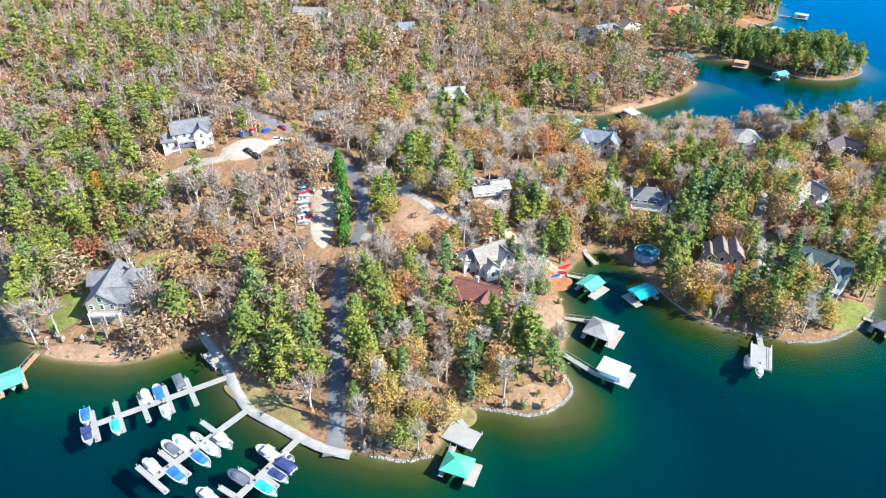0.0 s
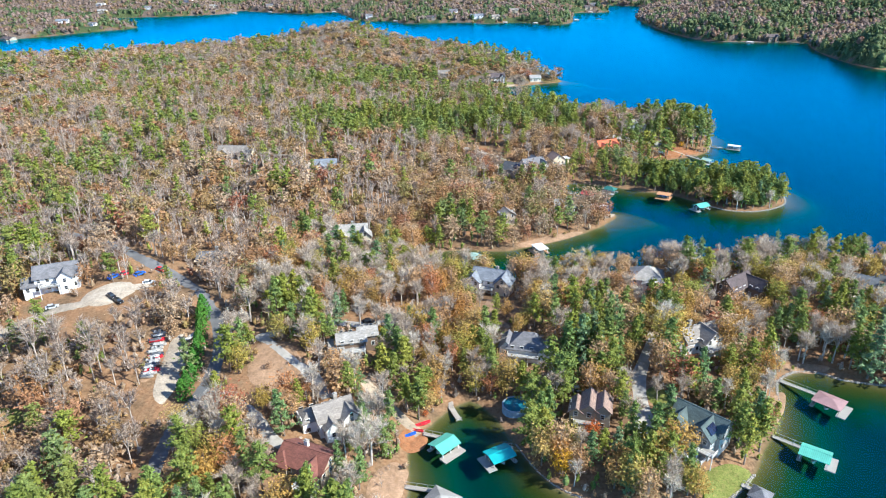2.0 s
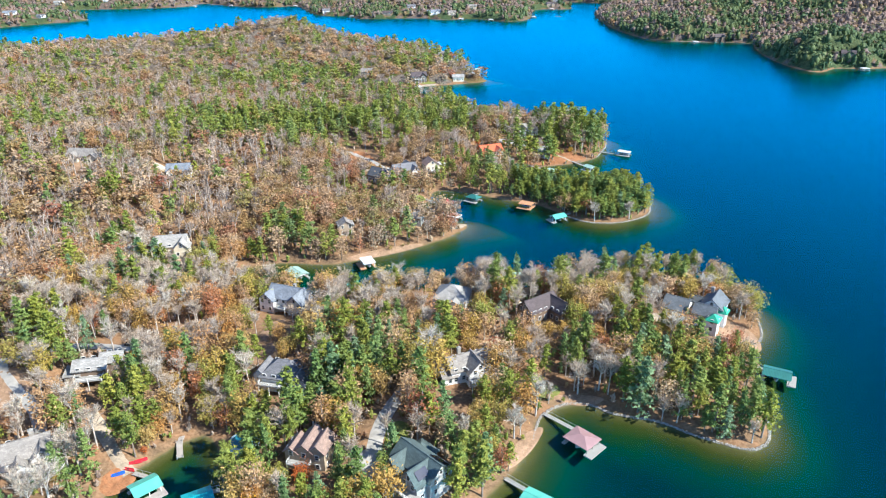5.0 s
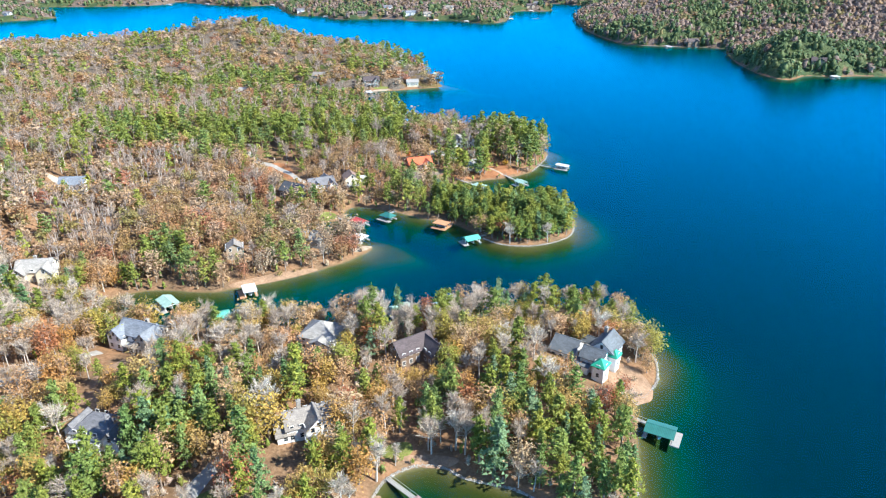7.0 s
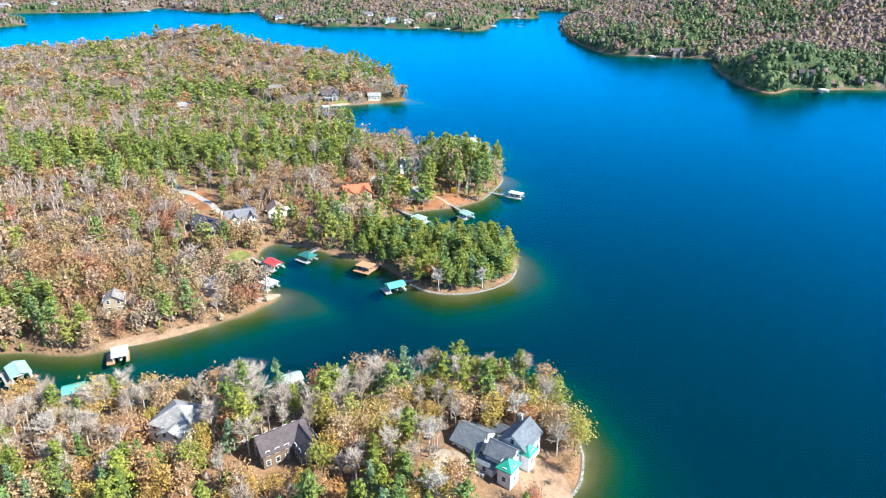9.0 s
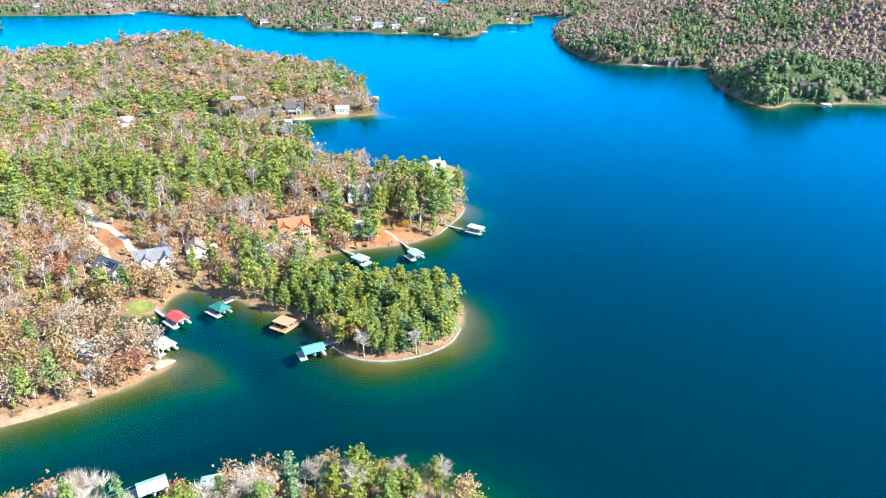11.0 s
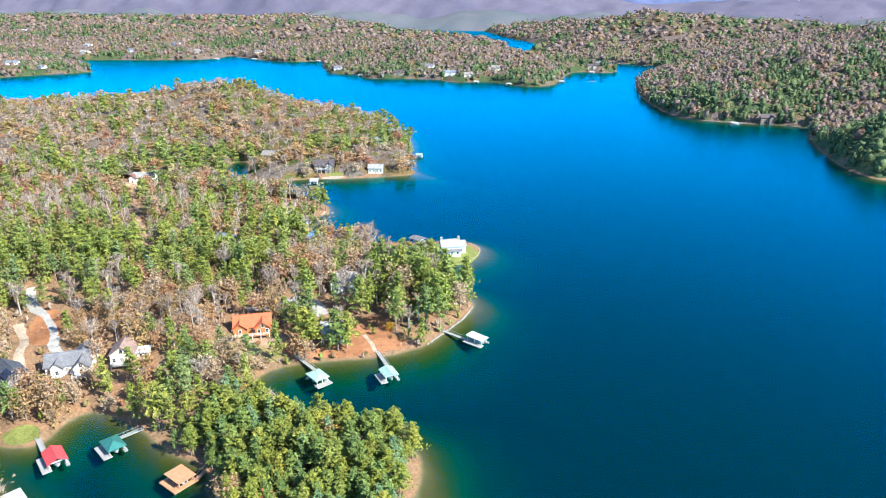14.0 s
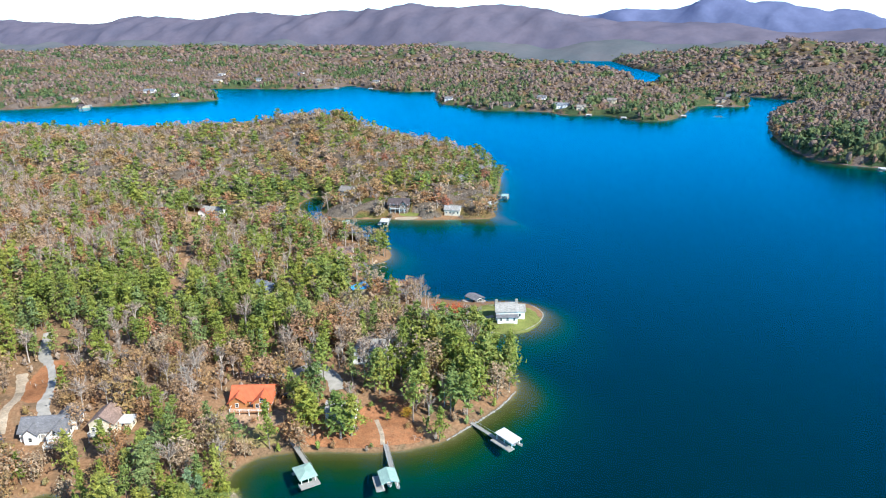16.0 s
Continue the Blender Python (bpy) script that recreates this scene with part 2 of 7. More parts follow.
def ground_material():
    """Leaf litter and clay on land, haze-tinted far off; sand at the water's edge; a silt bed painted to darken like
    deepening green water.
    """
    m, n, l, b = material("ground", 0.95)
    b.inputs["Specular IOR Level"].default_value = 0.0
    big, mid, fine = noise_node(n, l, 0.022, 5.0), noise_node(n, l, 0.11, 5.0), noise_node(n, l, 1.1, 4.0)
    r = ramp(n, [(0.30, (0.120, 0.086, 0.056)), (0.45, (0.190, 0.126, 0.078)), (0.55, (0.245, 0.146, 0.085)), (0.68, (0.185, 0.134, 0.086)), (0.8, (0.115, 0.106, 0.048))])
    l.new(mid.outputs[0], r.inputs[0])
    r2 = ramp(n, [(0.3, (0.62, 0.60, 0.58)), (0.7, (1.3, 1.3, 1.3))])
    l.new(fine.outputs[0], r2.inputs[0])
    litter = mixc(n, l, 1.0, r.outputs[0], r2.outputs[0], "MULTIPLY")
    r3 = ramp(n, [(0.42, (0.0, 0.0, 0.0)), (0.6, (1, 1, 1))])
    l.new(big.outputs[0], r3.inputs[0])
    land = mixc(n, l, r3.outputs[0], litter, mixc(n, l, 0.25, litter, (0.22, 0.115, 0.06)))
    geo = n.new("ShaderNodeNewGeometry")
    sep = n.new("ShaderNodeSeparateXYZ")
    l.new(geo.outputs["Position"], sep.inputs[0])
    # far litter turns greyer and pinker, with haze put into its colour
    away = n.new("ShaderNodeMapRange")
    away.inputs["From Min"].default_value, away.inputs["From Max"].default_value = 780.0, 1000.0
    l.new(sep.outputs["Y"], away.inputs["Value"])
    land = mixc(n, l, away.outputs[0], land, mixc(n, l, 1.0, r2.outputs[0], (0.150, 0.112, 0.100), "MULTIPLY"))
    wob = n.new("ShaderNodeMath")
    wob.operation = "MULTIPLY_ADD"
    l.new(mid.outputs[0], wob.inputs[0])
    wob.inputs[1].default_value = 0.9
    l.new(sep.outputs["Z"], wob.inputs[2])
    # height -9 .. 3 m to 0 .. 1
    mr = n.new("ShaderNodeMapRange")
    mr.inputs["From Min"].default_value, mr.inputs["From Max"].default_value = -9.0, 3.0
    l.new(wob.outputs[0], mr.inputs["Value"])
    # the water's dimming and green with depth are painted into the bed
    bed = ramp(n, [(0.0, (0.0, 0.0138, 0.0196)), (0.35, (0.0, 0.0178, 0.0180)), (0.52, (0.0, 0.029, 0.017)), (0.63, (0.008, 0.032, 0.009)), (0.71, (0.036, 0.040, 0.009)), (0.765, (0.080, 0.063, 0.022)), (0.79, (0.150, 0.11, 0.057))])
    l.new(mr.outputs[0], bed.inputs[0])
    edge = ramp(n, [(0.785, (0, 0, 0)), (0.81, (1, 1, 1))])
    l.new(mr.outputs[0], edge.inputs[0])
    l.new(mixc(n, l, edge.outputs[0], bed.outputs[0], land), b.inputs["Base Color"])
    bump(n, l, b, fine.outputs[0], 0.6, 0.25)
    return m


def water_material():
    """Clear water: mirror gloss by Fresnel, tinted with sky blue, over a see-through surface, with wind ripples."""
    m, n, l, b = material("water")
    tc = n.new("ShaderNodeTexCoord")
    n1, n2 = noise_node(n, l, 0.9, 3.0), noise_node(n, l, 0.06, 3.0)
    add = n.new("ShaderNodeMath")
    add.operation = "MULTIPLY_ADD"
    l.new(n2.outputs[0], add.inputs[0])
    add.inputs[1].default_value = 1.5
    l.new(n1.outputs[0], add.inputs[2])
    bp = n.new("ShaderNodeBump")
    bp.inputs["Strength"].default_value, bp.inputs["Distance"].default_value = 0.25, 0.10
    l.new(add.outputs[0], bp.inputs["Height"])
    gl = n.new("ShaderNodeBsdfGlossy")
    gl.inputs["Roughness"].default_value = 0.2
    # the reflected sky's blue is tinted into the gloss here
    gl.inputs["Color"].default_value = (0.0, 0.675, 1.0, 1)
    l.new(bp.outputs[0], gl.inputs["Normal"])
    lw = n.new("ShaderNodeLayerWeight")
    lw.inputs["Blend"].default_value = 0.5
    l.new(bp.outputs[0], lw.inputs["Normal"])
    pw = n.new("ShaderNodeMath")
    pw.operation = "POWER"
    l.new(lw.outputs["Facing"], pw.inputs[0])
    pw.inputs[1].default_value = 4.2
    fr = n.new("ShaderNodeMath")
    fr.operation = "MULTIPLY_ADD"
    l.new(pw.outputs[0], fr.inputs[0])
    fr.inputs[1].default_value, fr.inputs[2].default_value = 0.98, 0.02
    tr = n.new("ShaderNodeBsdfTransparent")
    tr.inputs["Color"].default_value = (0.86, 0.97, 0.95, 1)
    mx = n.new("ShaderNodeMixShader")
    l.new(fr.outputs[0], mx.inputs[0])
    l.new(tr.outputs[0], mx.inputs[1])
    l.new(gl.outputs[0], mx.inputs[2])
    l.new(mx.outputs[0], n["Material Output"].inputs["Surface"])
    return m


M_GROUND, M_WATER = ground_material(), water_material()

# ---- plan of the lake: shores in order, water on the right-hand side ----
SHORE_MARINA = [(-1800, 230), (-500, 215), (-260, 195), (-168, 170), (-142, 145), (-128, 133), (-119, 127), (-98, 125), (-86, 131), (-78, 135), (-72, 128), (-62, 115), (-47, 105), (-31, 100), (-19, 98), (-12, 100), (-8, 107), (-2, 115), (5, 114), (12, 113), (19, 117), (22, 122), (20, 130), (22, 139), (24, 151), (22, 165), (28, 176), (34, 184)]
SHORE_SOUTH_POINT = [(40, 187), (46, 180), (50, 172), (55, 161), (61, 152), (71, 147), (87, 143), (98, 146), (109, 153), (116, 161), (119, 167), (126, 176), (132, 189), (135, 199), (142, 205), (149, 206), (157, 202), (169, 199), (177, 194), (185, 190), (192, 188), (198, 192), (201, 201), (205, 220), (207, 235), (212, 241), (217, 250), (219, 262), (216, 277), (209, 290)]
SHORE_CHANNEL = [(192, 297), (165, 290), (140, 283), (115, 279), (90, 277), (60, 273), (38, 272), (20, 279), (14, 291), (26, 300), (37, 301), (52, 300), (63, 305), (75, 311), (91, 322), (102, 333), (111, 346), (105, 350), (93, 358), (75, 366), (56, 371), (59, 377), (71, 378), (82, 377), (90, 381), (90, 394), (96, 399), (113, 394), (130, 385)]
SHORE_PINE_POINT = [(144, 380), (154, 371), (161, 361), (169, 355), (178, 353), (188, 355), (197, 360), (203, 367), (206, 376), (207, 388), (203, 400), (190, 406), (170, 407), (153, 409), (143, 415), (138, 424), (139, 433), (146, 440), (159, 446), (173, 451), (183, 457), (192, 466), (197, 479), (202, 493), (204, 505), (198, 517), (186, 526), (168, 536)]
SHORE_NORTH = [(161, 543), (175, 549), (189, 553), (196, 565), (196, 578), (189, 586), (177, 587), (157, 579), (134, 577), (115, 579), (101, 583), (94, 591), (87, 602), (81, 608), (89, 613), (93, 622), (89, 634), (72, 650), (45, 662), (25, 670), (8, 673), (-6, 686), (-26, 711), (-31, 740), (-20, 740), (-4, 707), (9, 692), (30, 692), (51, 701), (75, 707), (100, 718), (122, 731), (117, 748), (108, 780), (100, 815), (84, 870), (50, 930), (-20, 985), (-120, 1015), (-230, 1020), (-330, 975), (-480, 930), (-800, 890), (-1800, 850)]
SHORE_FAR = [(-1800, 900), (-1100, 1010), (-864, 1084), (-823, 1125), (-729, 1195), (-675, 1274), (-619, 1336), (-700, 1420), (-808, 1502), (-777, 1558), (-645, 1587), (-545, 1640), (-560, 1740), (-453, 1651), (-353, 1612), (-300, 1640), (-240, 1500), (-190, 1414), (-141, 1405), (-101, 1353), (1, 1362), (44, 1333), (110, 1347), (165, 1299), (205, 1345), (228, 1530), (290, 1535), (305, 1600), (200, 1700), (100, 1800), (30, 1860), (30, 2000), (40, 2200), (-130, 2480), (-380, 2660), (-560, 3250), (-560, 4700), (-2600, 4700), (-2600, 900)]
SHORE_EAST = [(2600, 700), (1000, 780), (600, 812), (553, 812), (530, 808), (503, 813), (473, 786), (458, 830), (462, 910), (474, 975), (484, 1008), (452, 1025), (417, 1028), (362, 1050), (340, 1120), (328, 1220), (332, 1400), (350, 1480), (385, 1566), (400, 1660), (370, 1700), (300, 1740), (200, 1830), (120, 1900), (110, 2050), (140, 2250), (0, 2600), (-120, 3000), (-200, 3300), (-200, 4700), (2600, 4700)]


def smooth_line(pts, sub=4, closed=True):
    """A Catmull-Rom curve through the points."""
    p = np.array(pts, float)
    q = np.vstack([p[-1:], p, p[:2]]) if closed else np.vstack([2 * p[:1] - p[1:2], p, 2 * p[-1:] - p[-2:-1]])
    out = []
    for i in range(len(q) - 3):
        a, b, c, d = q[i:i + 4]
        for k in range(sub):
            t = k / sub
            out.append(0.5 * (2 * b + (c - a) * t + (2 * a - 5 * b + 4 * c - d) * t * t + (3 * b - a - 3 * c + d) * t ** 3))
    if not closed:
        out.append(p[-1])
    return np.array(out)


MAIN = smooth_line(SHORE_MARINA + SHORE_SOUTH_POINT + SHORE_CHANNEL + SHORE_PINE_POINT + SHORE_NORTH)
FAR, EAST = smooth_line(SHORE_FAR, 3), smooth_line(SHORE_EAST, 3)
ISLET = smooth_line([(252, 1400), (262, 1392), (272, 1400), (262, 1412)])


def shore_distance(poly, x, y):
    """Distance to the shore, positive on land."""
    best, inside = np.full(x.shape, 1e9), np.zeros(x.shape, bool)
    for (ax, ay), (bx, by) in zip(poly, np.roll(poly, -1, 0)):
        dx, dy = bx - ax, by - ay
        k = np.clip(((x - ax) * dx + (y - ay) * dy) / (dx * dx + dy * dy + 1e-9), 0, 1)
        np.minimum(best, (x - ax - k * dx) ** 2 + (y - ay - k * dy) ** 2, out=best)
        if ay != by:
            inside ^= ((ay > y) != (by > y)) & (x < dx * (y - ay) / dy + ax)
    return np.where(inside, 1.0, -1.0) * np.sqrt(best)


def waves(x, y, size, seed):
    """Smooth noise from a few crossing sine waves, about -1 to 1."""
    r = np.random.RandomState(seed)
    z = np.zeros_like(x)
    for k in range(7):
        a, f, p = r.uniform(0, 6.28), 6.28 / size * r.uniform(0.5, 1.7), r.uniform(0, 6.28)
        z += np.sin((x * np.cos(a) + y * np.sin(a)) * f + p) 
    return z / 2.9


def bell(x, y, cx, cy, r):
    return np.exp(-((x - cx) ** 2 + (y - cy) ** 2) / (r * r))


def near_line(x, y, ax, ay, bx, by):
    dx, dy = bx - ax, by - ay
    k = np.clip(((x - ax) * dx + (y - ay) * dy) / (dx * dx + dy * dy), 0, 1)
    return np.hypot(x - ax - k * dx, y - ay - k * dy)


def land_height(x, y):
    d1 = shore_distance(MAIN, x, y)
    d2 = np.maximum(shore_distance(FAR, x, y), shore_distance(EAST, x, y))
    d2 = np.maximum(d2, shore_distance(ISLET, x, y))
    d = np.maximum(np.maximum(d1, d2), np.minimum(y - 3350, 60))
    up = np.maximum(d, 0)
    z = 0.30 * np.minimum(up, 4) + 18 * (1 - np.exp(-np.maximum(up - 4, 0) / 130))
    z += np.minimum(1, up / 60) * (2.0 * waves(x, y, 70, 1) + 1.0 * waves(x, y, 25, 2))
    z += np.where(d1 > 0, np.minimum(1, up / 60), 0) * (9 * bell(x, y, -120, 235, 60) + 6 * bell(x, y, -100, 390, 80) + 23 * bell(x, y, -140, 945, 68) + 5 * bell(x, y, -280, 900, 120) + 5 * bell(x, y, 5, 190, 30))
    far = np.where(d2 > 0, 1.0, 0.0) * np.minimum(1, up / 330) * (1 - 0.85 * bell(x, y, -110, 2150, 300))
    z += far * (12 + 14 * waves(x, y, 620, 5) + 7 * waves(x, y, 240, 6))
    z += far * (38 * bell(x, y, 640, 1500, 330) + 45 * bell(x, y, 330, 2450, 320) + 20 * bell(x, y, 900, 1150, 300) + 14 * bell(x, y, 560, 1150, 190) + 30 * bell(x, y, -900, 1950, 350) + 8 * bell(x, y, -300, 2200, 400))
    z += np.where(d2 > 0, np.minimum(1, up / 28), 0) * (24 * bell(x, y, 505, 858, 52) + 10 * bell(x, y, 420, 1075, 70))
    down = np.maximum(-d, 0)
    shoal = 5.0 * np.exp(-(near_line(x, y, 108, 346, 138, 338) / 9) ** 2) + 6.0 * np.exp(-(near_line(x, y, 120, 730, 168, 727) / 8) ** 2)
    shoal += 1.6 * bell(x, y, 206, 500, 13) + 2.4 * bell(x, y, 210, 374, 14) + 1.0 * bell(x, y, 178, 346, 12) + 1.2 * bell(x, y, 200, 570, 12) + 1.2 * bell(x, y, 222, 262, 10) + 1.2 * bell(x, y, 25, 112, 12)
    bed = -np.minimum(0.27 * down, 9.0)
    bed = np.minimum(bed + shoal * np.exp(-down / 40), -0.14 * np.minimum(down, 10))
    return np.where(d > 0, z, bed), d


def steps(*spans):
    """Grid lines: (from, to, step) spans, one after another."""
    out = []
    for a, b, s in spans:
        out += list(np.linspace(a, b, max(1, int(round((b - a) / s))), endpoint=False))
    return np.array(out + [spans[-1][1]])


GX = steps((-4600, -1400, 130), (-1400, -500, 36), (-500, -180, 7), (-180, 230, 3.0), (230, 620, 9), (620, 1400, 36), (1400, 4600, 130))
GY = steps((-700, 40, 40), (40, 90, 6), (90, 600, 3.0), (600, 760, 5), (760, 1060, 10), (1060, 2400, 26), (2400, 4950, 75))
gx, gy = np.meshgrid(GX, GY)
GZ, GD = land_height(gx, gy)


def sample(table, x, y):
    """The table's value at x, y, between the grid lines."""
    x, y = np.asarray(x, float), np.asarray(y, float)
    i, j = np.clip(np.searchsorted(GX, x) - 1, 0, len(GX) - 2), np.clip(np.searchsorted(GY, y) - 1, 0, len(GY) - 2)
    u, v = (x - GX[i]) / (GX[i + 1] - GX[i]), (y - GY[j]) / (GY[j + 1] - GY[j])
    return (table[j, i] * (1 - u) + table[j, i + 1] * u) * (1 - v) + (table[j + 1, i] * (1 - u) + table[j + 1, i + 1] * u) * v


def ground(x, y):
    return float(sample(GZ, x, y))


def mesh_from(name, verts, faces, mats, index=None, smooth=False, tone=None):
    """A mesh from arrays; faces all of one size."""
    me = bpy.data.meshes.new(name)
    verts, faces = np.asarray(verts, np.float32), np.asarray(faces, np.int32)
    k = faces.shape[1]
    me.vertices.add(len(verts))
    me.vertices.foreach_set("co", verts.ravel())
    me.loops.add(faces.size)
    me.loops.foreach_set("vertex_index", faces.ravel())
    me.polygons.add(len(faces))
    me.polygons.foreach_set("loop_start", np.arange(0, faces.size, k, dtype=np.int32))
    if index is not None:
        me.polygons.foreach_set("material_index", np.asarray(index, np.int32))
    if smooth:
        me.polygons.foreach_set("use_smooth", np.ones(len(faces), bool))
    if tone is not None:
        me.attributes.new("tone", "FLOAT", "POINT").data.foreach_set("value", np.asarray(tone, np.float32))
    for m in mats:
        me.materials.append(m)
    me.update(calc_edges=True)
    return me


def grid_mesh(name, X, Y, Z, mat):
    h, w = Z.shape
    v = np.stack([X.ravel(), Y.ravel(), Z.ravel()], 1)
    i = (np.arange(h - 1)[:, None] * w + np.arange(w - 1)[None]).ravel()
    return mesh_from(name, v, np.stack([i, i + 1, i + 1 + w, i + w], 1), [mat], smooth=True)


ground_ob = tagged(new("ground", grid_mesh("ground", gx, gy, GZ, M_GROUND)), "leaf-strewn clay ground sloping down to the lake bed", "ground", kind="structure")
wx, wy = np.meshgrid(np.linspace(-4600, 4600, 24), np.linspace(-700, 4950, 18))
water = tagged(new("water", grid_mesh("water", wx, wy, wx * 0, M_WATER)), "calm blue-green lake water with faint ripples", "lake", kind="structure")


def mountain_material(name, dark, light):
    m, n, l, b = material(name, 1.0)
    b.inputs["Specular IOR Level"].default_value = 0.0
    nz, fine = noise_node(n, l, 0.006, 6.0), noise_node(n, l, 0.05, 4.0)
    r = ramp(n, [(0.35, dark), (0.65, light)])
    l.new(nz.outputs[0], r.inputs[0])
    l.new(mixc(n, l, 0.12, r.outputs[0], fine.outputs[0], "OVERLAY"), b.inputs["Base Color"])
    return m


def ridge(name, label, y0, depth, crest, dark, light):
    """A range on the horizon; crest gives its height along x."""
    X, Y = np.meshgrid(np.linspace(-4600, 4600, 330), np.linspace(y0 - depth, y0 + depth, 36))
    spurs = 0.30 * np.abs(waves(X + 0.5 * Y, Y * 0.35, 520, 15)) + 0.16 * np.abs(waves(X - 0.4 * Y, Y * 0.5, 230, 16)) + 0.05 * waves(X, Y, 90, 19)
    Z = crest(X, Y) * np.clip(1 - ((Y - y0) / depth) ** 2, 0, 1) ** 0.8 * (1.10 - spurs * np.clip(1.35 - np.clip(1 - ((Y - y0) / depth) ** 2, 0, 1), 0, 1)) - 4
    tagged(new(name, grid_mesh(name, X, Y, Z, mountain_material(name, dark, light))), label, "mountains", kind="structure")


# the blues and purples are haze painted into the ridge colours
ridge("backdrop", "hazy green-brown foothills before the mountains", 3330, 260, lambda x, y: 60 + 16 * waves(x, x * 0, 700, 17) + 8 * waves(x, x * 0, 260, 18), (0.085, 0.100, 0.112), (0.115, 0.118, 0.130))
ridge("backdrop", "wooded ridge on the horizon, haze-tinted purple-brown", 3650, 420, lambda x, y: 182 + 50 * np.exp(-((x + 1500) / 900) ** 2) - 60 * np.clip((x + 500) / 900, 0, 1) + 16 * waves(x, x * 0, 900, 11), (0.088, 0.086, 0.122), (0.122, 0.110, 0.145))
ridge("backdrop", "mountains on the horizon, haze-tinted blue", 4480, 330, lambda x, y: 212 + 14 * waves(x, x * 0, 1300, 13) + 9 * waves(x, x * 0, 330, 14) + 55 * np.exp(-((x - 250) / 180) ** 2) - 90 * np.clip((x - 500) / 900, 0, 1) - 60 * np.clip((-x - 2400) / 600, 0, 1), (0.085, 0.105, 0.19), (0.11, 0.13, 0.23))

# ---- builders ----
class Solid:
    """Collects boxes, prisms and tubes into one mesh, with UVs in metres."""

    def __init__(self):
        self.v, self.f, self.uv = [], [], []

    def face(self, pts, uv=None):
        i = len(self.v)
        self.v += [tuple(p) for p in pts]
        self.f.append(tuple(range(i, i + len(pts))))
        if uv is None:
            a, b = Vector(pts[1]) - Vector(pts[0]), Vector(pts[-1]) - Vector(pts[0])
            e1 = a.normalized() if a.length > 1e-6 else Vector((1, 0, 0))
            nrm = a.cross(b)
            e2 = nrm.cross(e1).normalized() if nrm.length > 1e-9 else Vector((0, 0, 1))
            uv = [((Vector(p) - Vector(pts[0])).dot(e1), (Vector(p) - Vector(pts[0])).dot(e2)) for p in pts]
        self.uv += uv

    def hull(self, low, high):
        """A closed body between two rings of the same length, given anticlockwise from above."""
        n = len(low)
        self.face(list(reversed(low)))
        self.face(high)
        for i in range(n):
            j = (i + 1) % n
            self.face([low[i], low[j], high[j], high[i]])

    def box(self, cx, cy, z0, sx, sy, sz, turn=0.0, taper=1.0):
        c, s = math.cos(radians(turn)), math.sin(radians(turn))
        ring = [(-sx / 2, -sy / 2), (sx / 2, -sy / 2), (sx / 2, sy / 2), (-sx / 2, sy / 2)]
        low = [(cx + x * c - y * s, cy + x * s + y * c, z0) for x, y in ring]
        high = [(cx + (x * c - y * s) * taper, cy + (x * s + y * c) * taper, z0 + sz) for x, y in ring]
        self.hull(low, high)
        return self

    def beam(self, a, b, w, h):
        """A square bar from a to b."""
        a, b = Vector(a), Vector(b)
        d = (b - a).normalized()
        side = d.cross(Vector((0, 0, 1)))
        side = side.normalized() if side.length > 1e-3 else Vector((1, 0, 0))
        up = side.cross(d)
        ring = [(-w / 2, -h / 2), (w / 2, -h / 2), (w / 2, h / 2), (-w / 2, h / 2)]
        self.hull([a + side * x + up * y for x, y in ring], [b + side * x + up * y for x, y in ring])
        return self

    def tube(self, cx, cy, z0, z1, r0, r1, n=8):
        low = [(cx + r0 * math.cos(6.2832 * k / n), cy + r0 * math.sin(6.2832 * k / n), z0) for k in range(n)]
        high = [(cx + r1 * math.cos(6.2832 * k / n), cy + r1 * math.sin(6.2832 * k / n), z1) for k in range(n)]
        self.hull(low, high)
        return self

    def slab(self, pts, thick):
        """A plate: pts is its top, anticlockwise from above."""
        low = [(p[0], p[1], p[2] - thick) for p in pts]
        self.hull(low, list(pts))
        return self

    def mesh(self, name, mat):
        me = bpy.data.meshes.new(name)
        me.from_pydata(self.v, [], self.f)
        me.uv_layers.new(name="UVMap").data.foreach_set("uv", [c for p in self.uv for c in p])
        me.materials.append(mat)
        return me


def part(name, body, mat, parent, label="", m=None):
    """Links a Solid or a mesh as one part under a thing."""
    ob = new(name, body.mesh(name, mat) if isinstance(body, Solid) else body)
    ob.parent = parent
    if m is not None:
        ob.matrix_basis = m
    if label:
        tagged(ob, label)
    return ob


def root(name, x, y, z, turn, label, category, group=""):
    ob = tagged(new(name), label, category, group)
    ob.empty_display_size = 0.5
    ob.matrix_basis = pose(x, y, z, 0, 0, turn)
    return ob


# ---- surfaces of built things ----
M_ASPHALT = plain("asphalt", (0.135, 0.138, 0.145), 0.9, vary=0.3, scale=0.15, grain=3.0)
M_GRAVEL = soil("gravel", (0.38, 0.335, 0.275), cover=0.25)
M_CONCRETE = plain("concrete", (0.320, 0.305, 0.280), 0.85, vary=0.25, scale=0.4)
M_CLAY = soil("clay", (0.325, 0.215, 0.142), cover=0.6)
M_REDCLAY = soil("red_clay", (0.310, 0.140, 0.068), cover=0.5)
M_GRASS = soil("grass", (0.160, 0.185, 0.050), (0.22, 0.18, 0.075), 0.5)
M_STRAW = soil("dry_grass", (0.255, 0.203, 0.090), (0.18, 0.17, 0.06), 0.6)
M_SAND = soil("sand", (0.36, 0.30, 0.23), cover=0.3)
M_STONE = plain("stone", (0.30, 0.275, 0.245), 0.85, vary=0.35, scale=1.2, grain=6.0, relief=0.5)
